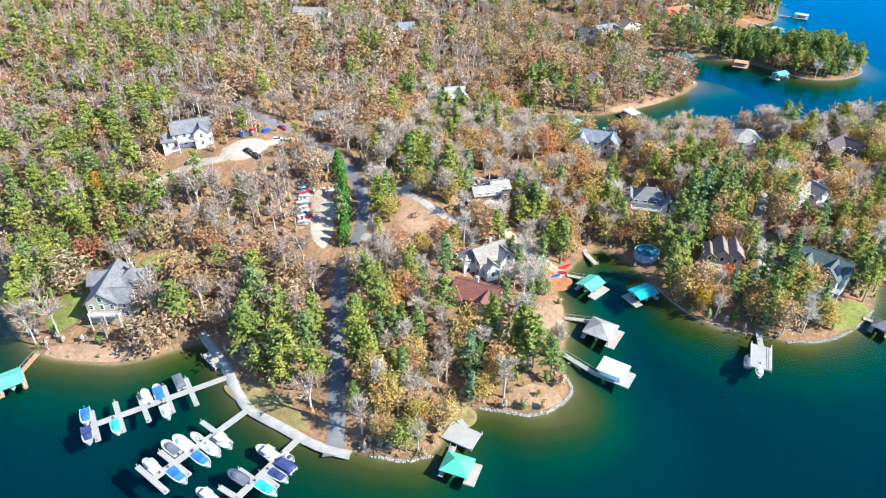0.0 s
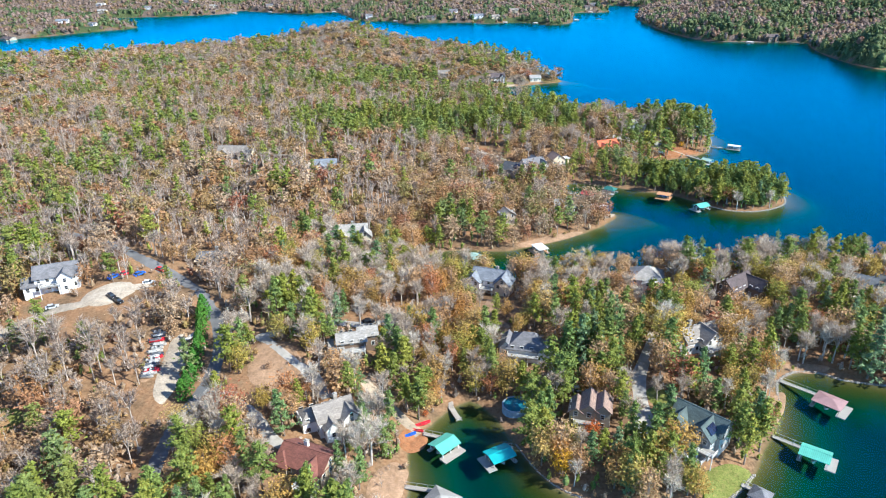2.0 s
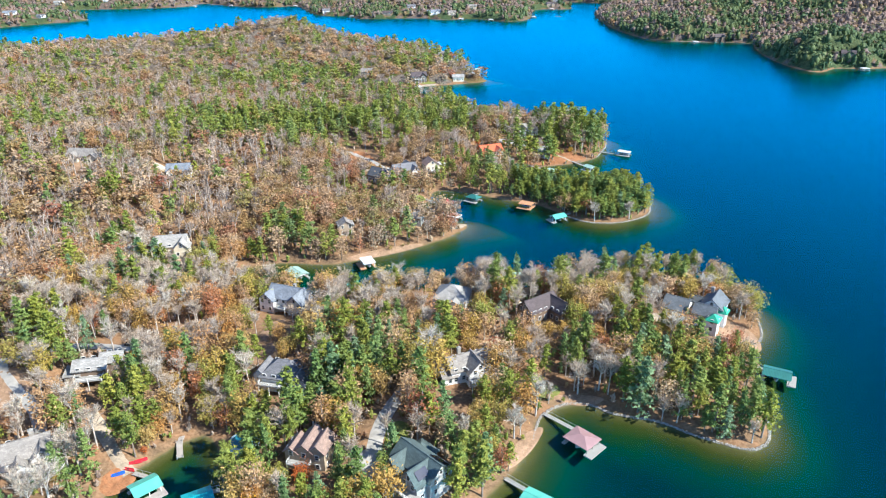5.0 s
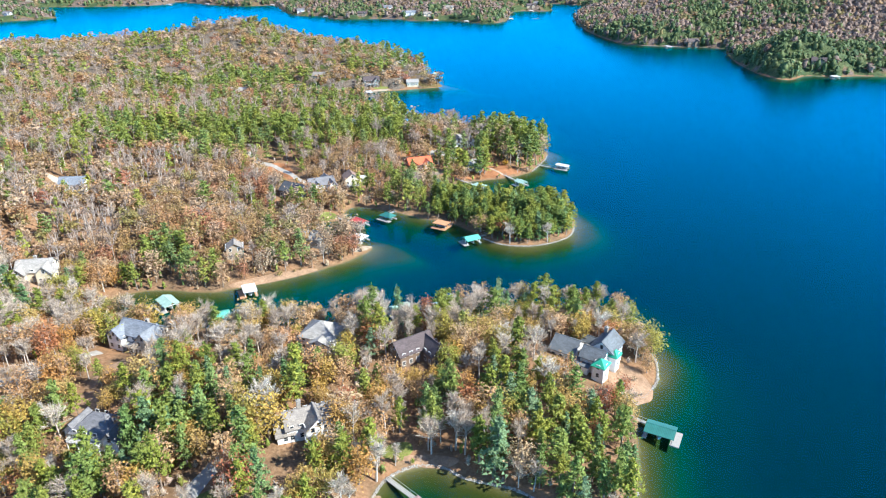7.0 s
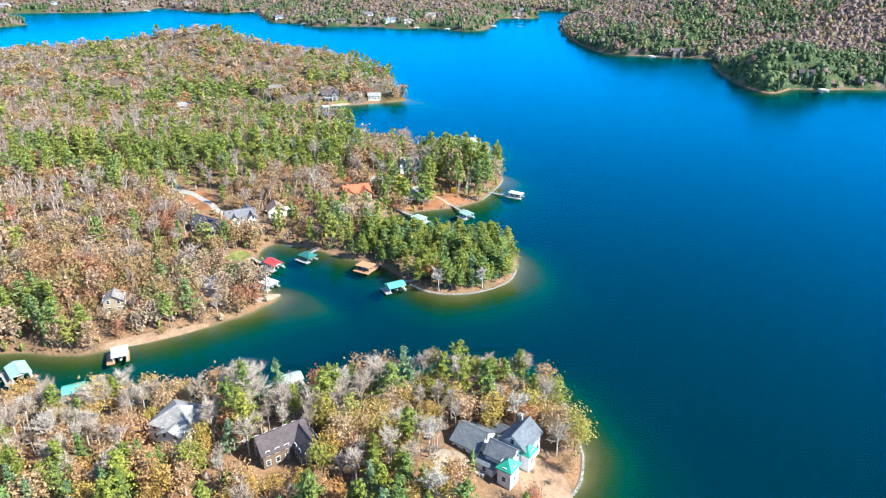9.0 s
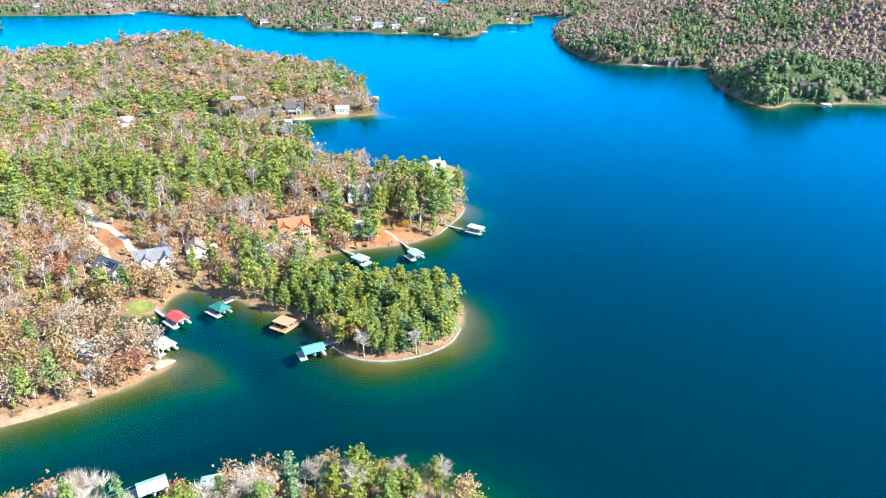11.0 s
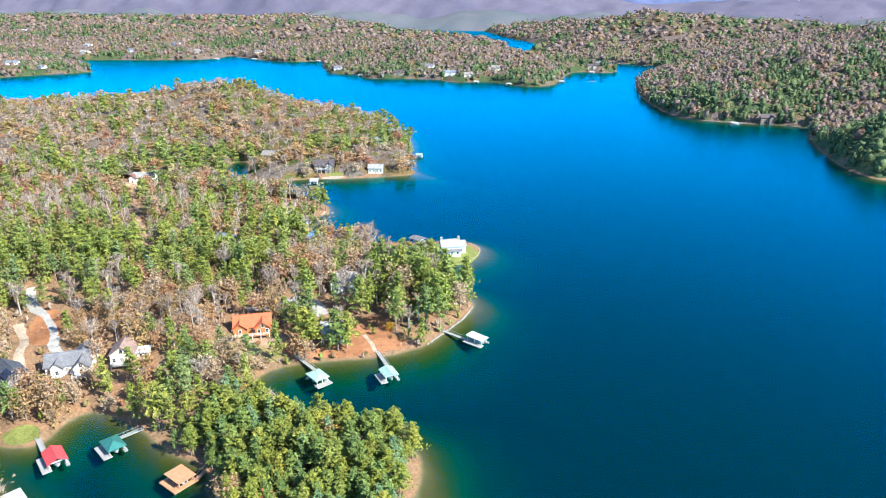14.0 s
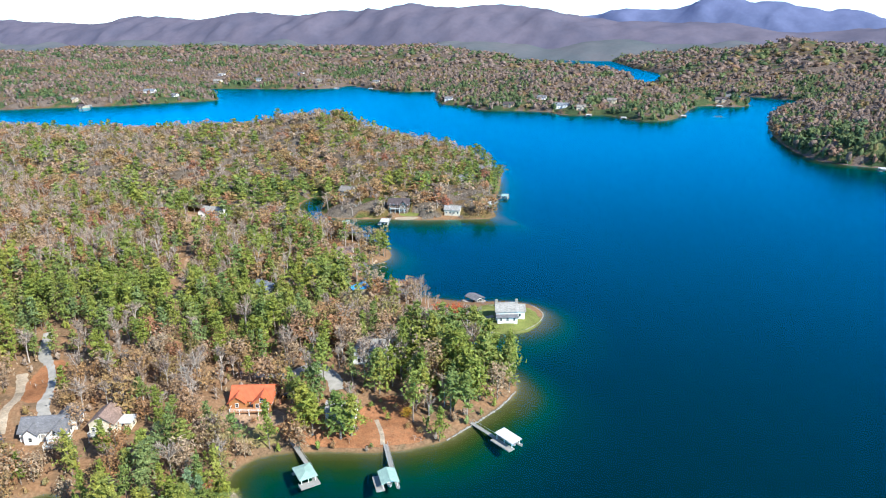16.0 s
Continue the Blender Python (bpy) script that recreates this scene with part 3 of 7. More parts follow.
M_DECK = plain("weathered_boards", (0.323, 0.292, 0.262), 0.85, vary=0.2, scale=0.8)
M_REDDECK = plain("stained_boards", (0.42, 0.215, 0.11), 0.8, vary=0.2, scale=0.8)
M_PALEDECK = plain("pale_boards", (0.285, 0.278, 0.262), 0.8, vary=0.12, scale=0.8)
M_POST = plain("grey_posts", (0.30, 0.27, 0.24), 0.85)
M_WHITE = plain("white_paint", (0.640, 0.640, 0.624), 0.55, vary=0.08)
M_TRIM = plain("white_trim", (0.74, 0.74, 0.72), 0.5, vary=0.06)
M_STEEL = plain("galvanised", (0.45, 0.46, 0.47), 0.45, 0.6, vary=0.15)
W_WHITE, W_CREAM, W_TAN, W_BROWN, W_GREY = siding("white_siding", (0.74, 0.73, 0.71)), siding("cream_siding", (0.60, 0.53, 0.40)), siding("tan_siding", (0.351, 0.281, 0.203)), siding("brown_siding", (0.156, 0.109, 0.078)), siding("grey_siding", (0.281, 0.281, 0.281))
W_LOG = siding("orange_logs", (0.359, 0.156, 0.055), 3.0)
R_GREY, R_DARK, R_TAUPE, R_RED = shingle("grey_shingles", (0.167, 0.167, 0.180)), shingle("charcoal_shingles", (0.065, 0.074, 0.090)), shingle("taupe_shingles", (0.248, 0.226, 0.205)), shingle("red_shingles", (0.192, 0.071, 0.053))
R_BROWN, R_PINK, R_GREEN = shingle("brown_shingles", (0.084, 0.065, 0.068)), shingle("pinkish_shingles", (0.260, 0.180, 0.149)), shingle("green_grey_shingles", (0.077, 0.112, 0.112))
R_BLUE, R_LIGHT = shingle("blue_grey_shingles", (0.186, 0.211, 0.248)), shingle("pale_shingles", (0.310, 0.298, 0.279))
R_SLATE = shingle("slate_shingles", (0.12, 0.135, 0.15))
T_TEAL, T_GREEN, T_DKGREEN, T_RED, T_ORANGE = ribbed("teal_metal", (0.10, 0.40, 0.32)), ribbed("green_metal", (0.085, 0.425, 0.272)), ribbed("dark_green_metal", (0.030, 0.145, 0.128)), ribbed("red_metal", (0.493, 0.060, 0.060)), ribbed("orange_metal", (0.527, 0.128, 0.055))
T_WHITE, T_PALE, T_MAUVE, T_BLUE, T_AQUA = ribbed("white_metal", (0.56, 0.56, 0.55)), ribbed("pale_green_metal", (0.30, 0.44, 0.385)), ribbed("mauve_metal", (0.306, 0.187, 0.187)), ribbed("blue_metal", (0.025, 0.238, 0.527)), ribbed("aqua_metal", (0.012, 0.32, 0.36))
T_COPPER = ribbed("bright_green_metal", (0.03, 0.30, 0.185))


def glass_material():
    m, n, l, b = material("window_glass", 0.06)
    b.inputs["Base Color"].default_value = (0.03, 0.04, 0.05, 1)
    b.inputs["Specular IOR Level"].default_value = 0.8
    return m


M_GLASS = glass_material()
M_SOLAR = plain("solar_cells", (0.012, 0.018, 0.045), 0.15, vary=0.2)
M_RUBBER = plain("rubber", (0.03, 0.03, 0.03), 0.8)
M_HULL = plain("gelcoat", (0.37, 0.37, 0.365), 0.25, vary=0.05)
M_DARKHULL = plain("dark_gelcoat", (0.06, 0.07, 0.10), 0.25, vary=0.1)
C_BLUE, C_NAVY, C_CYAN, C_GREY, C_WHITE = (plain("blue_canvas", (0.02, 0.14, 0.55), 0.8), plain("navy_canvas", (0.025, 0.04, 0.14), 0.8), plain("cyan_canvas", (0.03, 0.42, 0.62), 0.8), plain("grey_canvas", (0.10, 0.115, 0.14), 0.8), plain("white_canvas", (0.43, 0.44, 0.44), 0.8))


# ---- houses ----
def window_meshes():
    f = Solid()
    ring = [(-0.62, -0.82), (0.62, -0.82), (0.62, 0.82), (-0.62, 0.82)]
    inner = [(-0.5, -0.7), (0.5, -0.7), (0.5, 0.7), (-0.5, 0.7)]
    for i in range(4):
        j = (i + 1) % 4
        a, b, c, d = ring[i], ring[j], inner[j], inner[i]
        f.face([(a[0], -0.06, a[1]), (b[0], -0.06, b[1]), (c[0], -0.06, c[1]), (d[0], -0.06, d[1])])
        f.face([(a[0], -0.06, a[1]), (a[0], 0.1, a[1]), (b[0], 0.1, b[1]), (b[0], -0.06, b[1])])
    f.face([(-0.5, -0.045, 0.03), (-0.5, -0.045, -0.03), (0.5, -0.045, -0.03), (0.5, -0.045, 0.03)])
    p = Solid()
    p.face([(-0.5, -0.03, -0.7), (0.5, -0.03, -0.7), (0.5, -0.03, 0.7), (-0.5, -0.03, 0.7)])
    return f.mesh("window", M_TRIM), p.mesh("pane", M_GLASS)


WINDOW, PANE = window_meshes()
FOOTPRINTS = []


def roof_solid(w, d, z, kind, rise, over=0.55, thick=0.22):
    """A gable roof with its ridge along x ("gx") or y ("gy"), a hip roof, or a low pent roof ("flat")."""
    s = Solid()
    W, D = w / 2 + over, d / 2 + over
    drop = rise * over / ((d if kind == "gx" else w if kind == "gy" else min(w, d)) / 2)
    lo, hi = z - drop + 0.06, z + rise + 0.06
    if kind == "gx":
        for sg in (-1, 1):
            p = [(-W, sg * D, lo), (W, sg * D, lo), (W, 0, hi), (-W, 0, hi)]
            s.slab(p if sg < 0 else [p[1], p[0], p[3], p[2]], thick)
        s.box(0, 0, hi - 0.1, 2 * W, 0.3, 0.14)
    elif kind == "gy":
        for sg in (-1, 1):
            p = [(sg * W, -D, lo), (sg * W, D, lo), (0, D, hi), (0, -D, hi)]
            s.slab(p if sg > 0 else [p[1], p[0], p[3], p[2]], thick)
        s.box(0, 0, hi - 0.1, 0.3, 2 * D, 0.14)
    elif kind == "hip":
        k = abs(W - D)
        a, b = ((-k, 0, hi), (k, 0, hi)) if W >= D else ((0, -k, hi), (0, k, hi))
        c = [(-W, -D, lo), (W, -D, lo), (W, D, lo), (-W, D, lo)]
        if W >= D:
            rings = [[c[0], c[1], b, a], [c[1], c[2], b], [c[2], c[3], a, b], [c[3], c[0], a]]
        else:
            rings = [[c[0], c[1], a], [c[1], c[2], b, a], [c[2], c[3], b], [c[3], c[0], a, b]]
        for r in rings:
            s.slab(r, thick)
    else:
        s.slab([(-W, -D, z + 0.1), (W, -D, z + 0.1), (W, D, z + rise), (-W, D, z + rise)], thick)
    return s


def wall_solid(w, d, z0, z1, kind, rise):
    s = Solid()
    s.box(0, 0, z0, w, d, z1 - z0)
    if kind == "gx":
        for sg in (-1, 1):
            x = sg * (w / 2 - 0.1)
            s.hull([(x - 0.1, -d / 2, z1), (x + 0.1, -d / 2, z1), (x + 0.1, d / 2, z1), (x - 0.1, d / 2, z1)], [(x - 0.1, -0.02, z1 + rise - 0.15), (x + 0.1, -0.02, z1 + rise - 0.15), (x + 0.1, 0.02, z1 + rise - 0.15), (x - 0.1, 0.02, z1 + rise - 0.15)])
    elif kind == "gy":
        for sg in (-1, 1):
            y = sg * (d / 2 - 0.1)
            s.hull([(-w / 2, y - 0.1, z1), (w / 2, y - 0.1, z1), (w / 2, y + 0.1, z1), (-w / 2, y + 0.1, z1)], [(-0.02, y - 0.1, z1 + rise - 0.15), (0.02, y - 0.1, z1 + rise - 0.15), (0.02, y + 0.1, z1 + rise - 0.15), (-0.02, y + 0.1, z1 + rise - 0.15)])
    return s


def house(name, label, x, y, turn, blocks, wall, roof, chimneys=(), decks=(), solar=(), top=None, bay=2.4):
    """blocks: (cx, cy, w, d, height, roof kind, rise, [roof material], [wall material]) in the house's own axes.
    decks: (cx, cy, w, d, level); chimneys: (cx, cy, top); solar: panels (cx, cy, z, w, d, tilt about x)."""
    c, s = math.cos(radians(turn)), math.sin(radians(turn))

    def at(u, v):
        return x + u * c - v * s, y + u * s + v * c
    zs = [ground(*at(b[0] + i * b[2] / 2, b[1] + j * b[3] / 2)) for b in blocks for i in (-1, 1) for j in (-1, 1)]
    floor = sum(zs) / len(zs) + 0.3 if top is None else top
    low = min(zs) - floor - 0.6
    h = root(name, x, y, floor, turn, label, "house")
    for b in blocks:
        cx, cy, w, d, ht, kind, rise = b[:7]
        rm, wm = (b[7] if len(b) > 7 and b[7] else roof), (b[8] if len(b) > 8 else wall)
        m = pose(cx, cy, 0)
        part("wall", wall_solid(w, d, low, ht, kind, rise), wm, h, m=m)
        part("roof", roof_solid(w, d, ht, kind, rise), rm, h, m=m)
        fx, fy = at(cx, cy)
        FOOTPRINTS.append((fx, fy, 0.5 * math.hypot(w, d) * 0.86))
        for side in range(4):
            length, half = (w, d / 2) if side % 2 == 0 else (d, w / 2)
            n = int((length - 0.8) / bay)
            for storey in range(max(1, round(ht / 2.9))):
                for k in range(n):
                    u = (k + 0.5) / n * length - length / 2
                    px, py = {0: (u, -half), 1: (half, u), 2: (-u, half), 3: (-half, -u)}[side]
                    ox, oy = {0: (0, -1), 1: (1, 0), 2: (0, 1), 3: (-1, 0)}[side]
                    gx_, gy_ = cx + px + ox * 0.4, cy + py + oy * 0.4
                    if any(abs(gx_ - q[0]) < q[2] / 2 and abs(gy_ - q[1]) < q[3] / 2 for q in blocks if q is not b):
                        continue
                    wnd = part("window", WINDOW, None, h, m=pose(cx + px + ox * 0.03, cy + py + oy * 0.03, 1.55 + 2.9 * storey, 0, 0, 90 * side))
                    part("pane", PANE, None, wnd)
        if kind in ("gx", "gy") and rise > 2.2:
            for sg in (-1, 1):
                m2 = pose(cx + sg * (w / 2 + 0.03), cy, ht + rise * 0.3, 0, 0, 90 * sg) if kind == "gx" else pose(cx, cy + sg * (d / 2 + 0.03), ht + rise * 0.3, 0, 0, 90 + 90 * sg)
                wnd = part("window", WINDOW, None, h, m=m2)
                part("pane", PANE, None, wnd)
    for cx, cy, t in chimneys:
        ch = part("chimney", Solid().box(cx, cy, 0, 1.1, 0.9, t), M_WHITE if roof in (R_RED, R_DARK) else M_STONE, h)
        part("cap", Solid().box(cx, cy, t, 1.3, 1.1, 0.15).box(cx, cy, t + 0.15, 0.5, 0.5, 0.3), M_CONCRETE, ch)
    for cx, cy, w, d, lev in decks:
        dk = part("deck", Solid().box(cx, cy, lev - 0.2, w, d, 0.2), M_REDDECK if wall is W_LOG else M_PALEDECK, h)
        for a, b2 in (((-w / 2, -d / 2), (w / 2, -d / 2)), ((-w / 2, -d / 2), (-w / 2, d / 2)), ((w / 2, -d / 2), (w / 2, d / 2))):
            for z in (0.5, 1.0):
                part("rail", Solid().beam((cx + a[0], cy + a[1], lev + z), (cx + b2[0], cy + b2[1], lev + z), 0.08, 0.08), M_TRIM, dk)
        for k in range(max(2, int(w / 2.5))):
            u = cx - w / 2 + 0.15 + (w - 0.3) * k / (max(2, int(w / 2.5)) - 1)
            part("post", Solid().box(u, cy - d / 2 + 0.1, low, 0.2, 0.2, lev - low + 1.0), M_TRIM, dk)
    for cx, cy, z, w, d, tilt in solar:
        part("solar_panel", Solid().box(0, 0, 0, w, d, 0.08), M_SOLAR, h, "dark solar panels on the roof slope", pose(cx, cy, z, *tilt))
    door = part("door", Solid().box(blocks[0][0] + 0.2, blocks[0][1] - blocks[0][3] / 2 - 0.06, 0.0, 1.0, 0.1, 2.05), M_POST, h)
    part("handle", Solid().box(blocks[0][0] + 0.6, blocks[0][1] - blocks[0][3] / 2 - 0.14, 1.0, 0.06, 0.08, 0.14), M_STEEL, door)
    return h


house("lake_house", "large stone and timber house with grey hipped roofs above a lawn", -107.5, 147, 6, [(0, 0, 8.5, 16, 6.0, "gy", 3.4), (5, 4, 8, 8, 6.0, "hip", 3), (-4, 4.5, 6, 6, 5.6, "gx", 2.6), (4.5, -4.5, 6, 6, 5.8, "gx", 2.6)], W_TAN, R_GREY, [(5, 5, 10)], [(1, -9.2, 8.5, 2.4, 2.8)])
house("house", "white two-storey house with a grey roof beside the parking loop", -111, 228, 24, [(0, 0, 14, 9, 5.6, "gx", 3.0), (-8, -1.5, 6, 6.5, 3.2, "gx", 2.0), (3, -5, 5, 4, 5.6, "gy", 2.2)], W_WHITE, R_GREY, [], [(-2, -6, 7, 2.6, 2.8)])
house("red_roof_house", "brown house with a broad red roof and a white chimney", -2, 151.5, -22, [(0, 0, 13.5, 9, 3.2, "gx", 2.8), (3.6, -4, 5.4, 5.4, 3.2, "gy", 2.2), (-5.8, -1.8, 5.4, 7.2, 3.0, "hip", 1.8)], W_TAN, R_RED, [(-1, 1.2, 7.0)], [(4.5, -8, 6.4, 2.2, 0.4)])
house("beige_house", "white house with taupe gabled roofs and a screened porch", 0.8, 169, 32, [(0, 0, 10.5, 8, 5.2, "gx", 2.8), (-6, 2, 6, 6, 4.6, "hip", 2.2), (3.4, -3.8, 5.2, 4.4, 5.0, "gy", 2.4), (-2.2, -4.6, 4, 3.6, 4.0, "gy", 1.8)], W_WHITE, R_TAUPE, [(1.5, 1.5, 8.8)], [(3, -7.1, 8, 2.4, 2.6)])
house("cabin", "dark cabin with a low grey roof and red deck furniture", 0, 203, 15, [(0, 0, 9, 6.5, 4.6, "gx", 1.6), (5.5, 2.5, 6, 6, 4.8, "gx", 1.6), (-5, -1, 4, 5, 3, "flat", 0.5)], W_BROWN, R_LIGHT, [], [(0, -4.8, 8, 3, 2.3)])
house("lake_house", "cream house with blue-grey gabled roofs near the channel", 46, 257, -18, [(0, 0, 14, 8.5, 5.6, "gx", 3.0), (-6, -3.5, 6, 6, 5.2, "gy", 2.6), (6, -3, 6, 7, 5.6, "gy", 3.0, None, W_CREAM)], W_WHITE, R_BLUE, [(2, 1, 9.2)], [(0, -6, 5, 3, 2.8)])
house("lake_house", "white house under one long grey hipped roof, in shade", 57.5, 208, -10, [(0, 0, 12.5, 9, 4.4, "hip", 3.8), (6.4, -2.6, 4.6, 5.4, 4.4, "gy", 2.4), (-6.8, 0, 4.2, 7, 3.8, "gy", 2.2)], W_WHITE, R_GREY, [], [(-1, -5.6, 10, 2.2, 2.4)])
house("house", "small house with three pinkish-brown roof wings", 73, 175, -12, [(0, 0, 4.4, 8, 6.2, "gy", 1.8), (-3.6, -1, 3.4, 6, 5.2, "gy", 1.3), (3.7, -0.5, 4, 7, 6.6, "gy", 1.8)], W_TAN, R_PINK, [], [(-1, -5.2, 6, 2.2, 2.6)])
house("lake_house", "large house with green-grey roofs, solar panels and decks", 102.5, 170, -42, [(0, 0, 14, 7.6, 5.8, "gx", 3.0), (-4.2, -3.2, 5, 6.6, 5.4, "gy", 2.6), (3, -3.8, 5.8, 6.6, 5.6, "gy", 3.0), (-5, 4.6, 6, 6, 3.4, "hip", 2.2)], W_GREY, R_GREEN, [], [(2, -8.2, 12, 3.0, 2.8), (2, -9.8, 8, 3, 0.5)], [(4.6, 2.0, 7.5, 4.6, 2.8, (-38, 0, 0)), (4.7, -4.2, 7.2, 2.4, 3.6, (0, 44, 0))])
house("house", "pale house with several light grey gables in the woods", -17, 300, 12, [(0, 0, 13, 9, 4.4, "gx", 3.4), (5, -4, 6, 6, 4.2, "gy", 3.0), (-5, -4, 5, 5, 4.0, "gy", 2.6)], W_CREAM, R_LIGHT, [(0, 1, 8.5)])
house("cottage", "grey cottage with a tall white chimney among bare trees", -67, 258, 5, [(0, 0, 9, 7, 3.4, "gx", 2.4)], W_GREY, R_GREY, [(3, 0.5, 7.4)])
house("lake_house", "beige house with a white glazed gable front", 113, 213.5, 26, [(0, 0, 13, 7.4, 4.6, "gx", 3.0, R_TAUPE), (1.6, -3, 7, 7, 4.8, "gy", 3.2), (-7, -1, 4.4, 5.4, 3.0, "gx", 1.8)], W_WHITE, R_TAUPE, [(-2, 1.5, 9)], [(2, -8.2, 9, 2.4, 2.8)])
house("house", "long pale house with tan roofs in a clearing", -100, 389, -4, [(0, 0, 20, 9, 3.6, "gx", 3.0), (6, -4, 6, 5, 3.4, "gy", 2.2), (-6, -3.5, 6, 5, 3.4, "gy", 2.2)], W_CREAM, R_TAUPE)
house("house", "small house with a blue-grey roof beside a gravel drive", -47, 383, 10, [(0, 0, 12, 8, 3.4, "gx", 2.8), (-3, -3.5, 5, 5, 3.2, "gy", 2.2)], W_WHITE, R_BLUE)
house("house", "house with a navy roof and solar panels near the inlet", 61, 403, -28, [(0, 0, 13, 9, 4.2, "gx", 3.4)], W_GREY, R_DARK, [], [], [(3.2, -2.4, 6.3, 4.5, 3, (37, 0, 0))])
house("lake_house", "grey-roofed house with a white screened gable porch", 72, 417, 28, [(0, 0, 14, 8, 3.6, "gx", 3.0), (5, -4, 5, 6, 3.4, "gy", 2.4), (-3, -4, 4, 3.5, 3.6, "gy", 1.8), (4.5, 5, 7, 6, 3.4, "gy", 2.6)], W_WHITE, R_GREY, [], [(5, -8.2, 6, 2.2, 0.3)])
house("house", "small house with a tan roof and red-brown deck", 87, 427, 22, [(0, 0, 8, 8.5, 4.0, "gy", 2.8), (6, 0, 5, 4, 2.8, "flat", 0.3, T_WHITE)], W_CREAM, R_PINK, [], [(0, -5.6, 7, 2.4, 0.6)])
house("log_house", "log house with bright orange-red metal roofs and a wrap deck", 123, 457, 24, [(0, 0.5, 14, 9.5, 2.9, "gx", 3.0), (4.0, -3.0, 6, 6.5, 2.9, "gy", 2.3), (-4.6, -2.6, 5.4, 6, 2.8, "gy", 2.1)], W_LOG, T_ORANGE, [], [(0, -7, 13, 3, 0.6)])
house("house", "white house with dark windows behind two tall pines", 155, 462, 14, [(0, 0, 9.5, 7, 4.2, "gx", 2.2), (3, -3.6, 4.4, 3.6, 4.0, "gy", 1.7)], W_WHITE, R_LIGHT, [], [(0, -5.4, 7, 2.2, 2.2)])
house("house", "small cabin with a bright blue metal roof", 105, 564, 70, [(0, 0, 9, 7, 3.2, "gx", 1.6)], W_TAN, T_BLUE)
house("house", "white house with pale gables among pines", 148, 498, 18, [(0, 0, 10, 7, 5.0, "gx", 2.8), (-4, -3.5, 5, 5, 5.2, "gy", 2.6), (4, -3.5, 5, 5, 5.2, "gy", 2.6)], W_WHITE, R_LIGHT)
house("farmhouse", "white farmhouse with a grey roof and two end chimneys", 182.6, 563, 24, [(0, 0, 9.6, 6.2, 4.8, "gx", 2.8), (6.2, 1.8, 4.4, 5.4, 3.8, "gx", 2.1), (0, -4.2, 9, 2.4, 2.4, "flat", 0.8, R_GREY)], W_WHITE, R_LIGHT, [(-4.6, 0, 8.8), (4.6, 0, 8.8)])
house("lake_house", "white house on the point with slate and green roofs", 195.2, 253.5, -32, [(4, 5.5, 7.5, 9, 5.6, "gy", 3.0), (-7.5, 0.5, 8, 9.5, 3.6, "gx", 2.8), (3, -2, 7, 6, 5.0, "gx", 2.4), (6.6, -5.4, 3.8, 4.2, 5.0, "hip", 1.5, T_COPPER), (8.0, 2.6, 2.4, 3.4, 4.8, "hip", 1.2, T_COPPER), (-2, 7, 5, 3.2, 4.0, "gx", 1.4), (0.5, -5.6, 5, 3, 2.8, "flat", 0.3)], W_WHITE, R_SLATE, [(2.0, 9, 9.2)], [(-1.5, -8, 6, 2.4, 0.6)])
house("lake_house", "white house with a broad grey hipped roof among bare trees", 107, 260, -12, [(0, 0, 12, 11, 5.4, "hip", 3.4), (-6, -3, 3, 4, 3.2, "flat", 0.8), (2, -6, 7, 3.5, 4.6, "gy", 1.6)], W_WHITE, R_LIGHT)
house("lake_house", "dark brown house with two purple-brown gabled wings", 138, 251, 38, [(0, 0, 13, 7.5, 4.8, "gx", 3.2), (5, -5, 6, 8, 4.6, "gy", 3.0)], W_BROWN, R_BROWN)
house("cottage", "small tan cottage above the channel", 54, 327, 20, [(0, 0, 7, 6, 5, "gy", 2.2)], W_TAN, R_TAUPE)
house("house", "pale house half hidden by autumn trees", 84, 344, -10, [(0, 0, 10, 7, 4.2, "gx", 2.6)], W_GREY, R_LIGHT)
house("house", "house with a grey-blue roof in the pines", 70, 538, -15, [(0, 0, 11, 8, 4.4, "gx", 2.8), (3, -4, 5, 4, 4.2, "gy", 2)], W_CREAM, R_BLUE)
house("house", "white house with a red porch roof in a clearing", -46, 640, 8, [(0, 0, 14, 8, 4.2, "gx", 2.6), (-6, -3, 5, 5, 4, "gy", 2.0, R_RED)], W_WHITE, R_LIGHT)
house("cottage", "cottage with a pinkish roof on a small point", 71, 612, 20, [(0, 0, 9, 6, 3.8, "gx", 2.2)], W_CREAM, R_PINK)
house("lodge", "dark timber lodge with brown gables above a beach", 55, 718, 15, [(0, 0, 15, 9, 5.2, "gx", 3.4), (4, -4.5, 6, 5, 5.0, "gy", 2.8)], W_BROWN, R_BROWN, [], [(0, -6.4, 10, 2.8, 2.4)])
house("house", "low cream house beside the water", 94, 725, 10, [(0, 0, 11, 7, 3.8, "gx", 2.2)], W_CREAM, R_LIGHT)
house("house", "cream house with a grey roof on the wooded shore", 72, 812, 25, [(0, 0, 12, 8, 5.2, "gx", 2.8)], W_CREAM, R_GREY)
house("house", "grey house on the end of the wooded point", 72, 862, 20, [(0, 0, 12, 8, 5.2, "gx", 2.8)], W_GREY, R_GREY)
house("house", "pale house on the wooded slope", 0, 740, -5, [(0, 0, 11, 8, 5.2, "gx", 2.8)], W_CREAM, R_TAUPE)
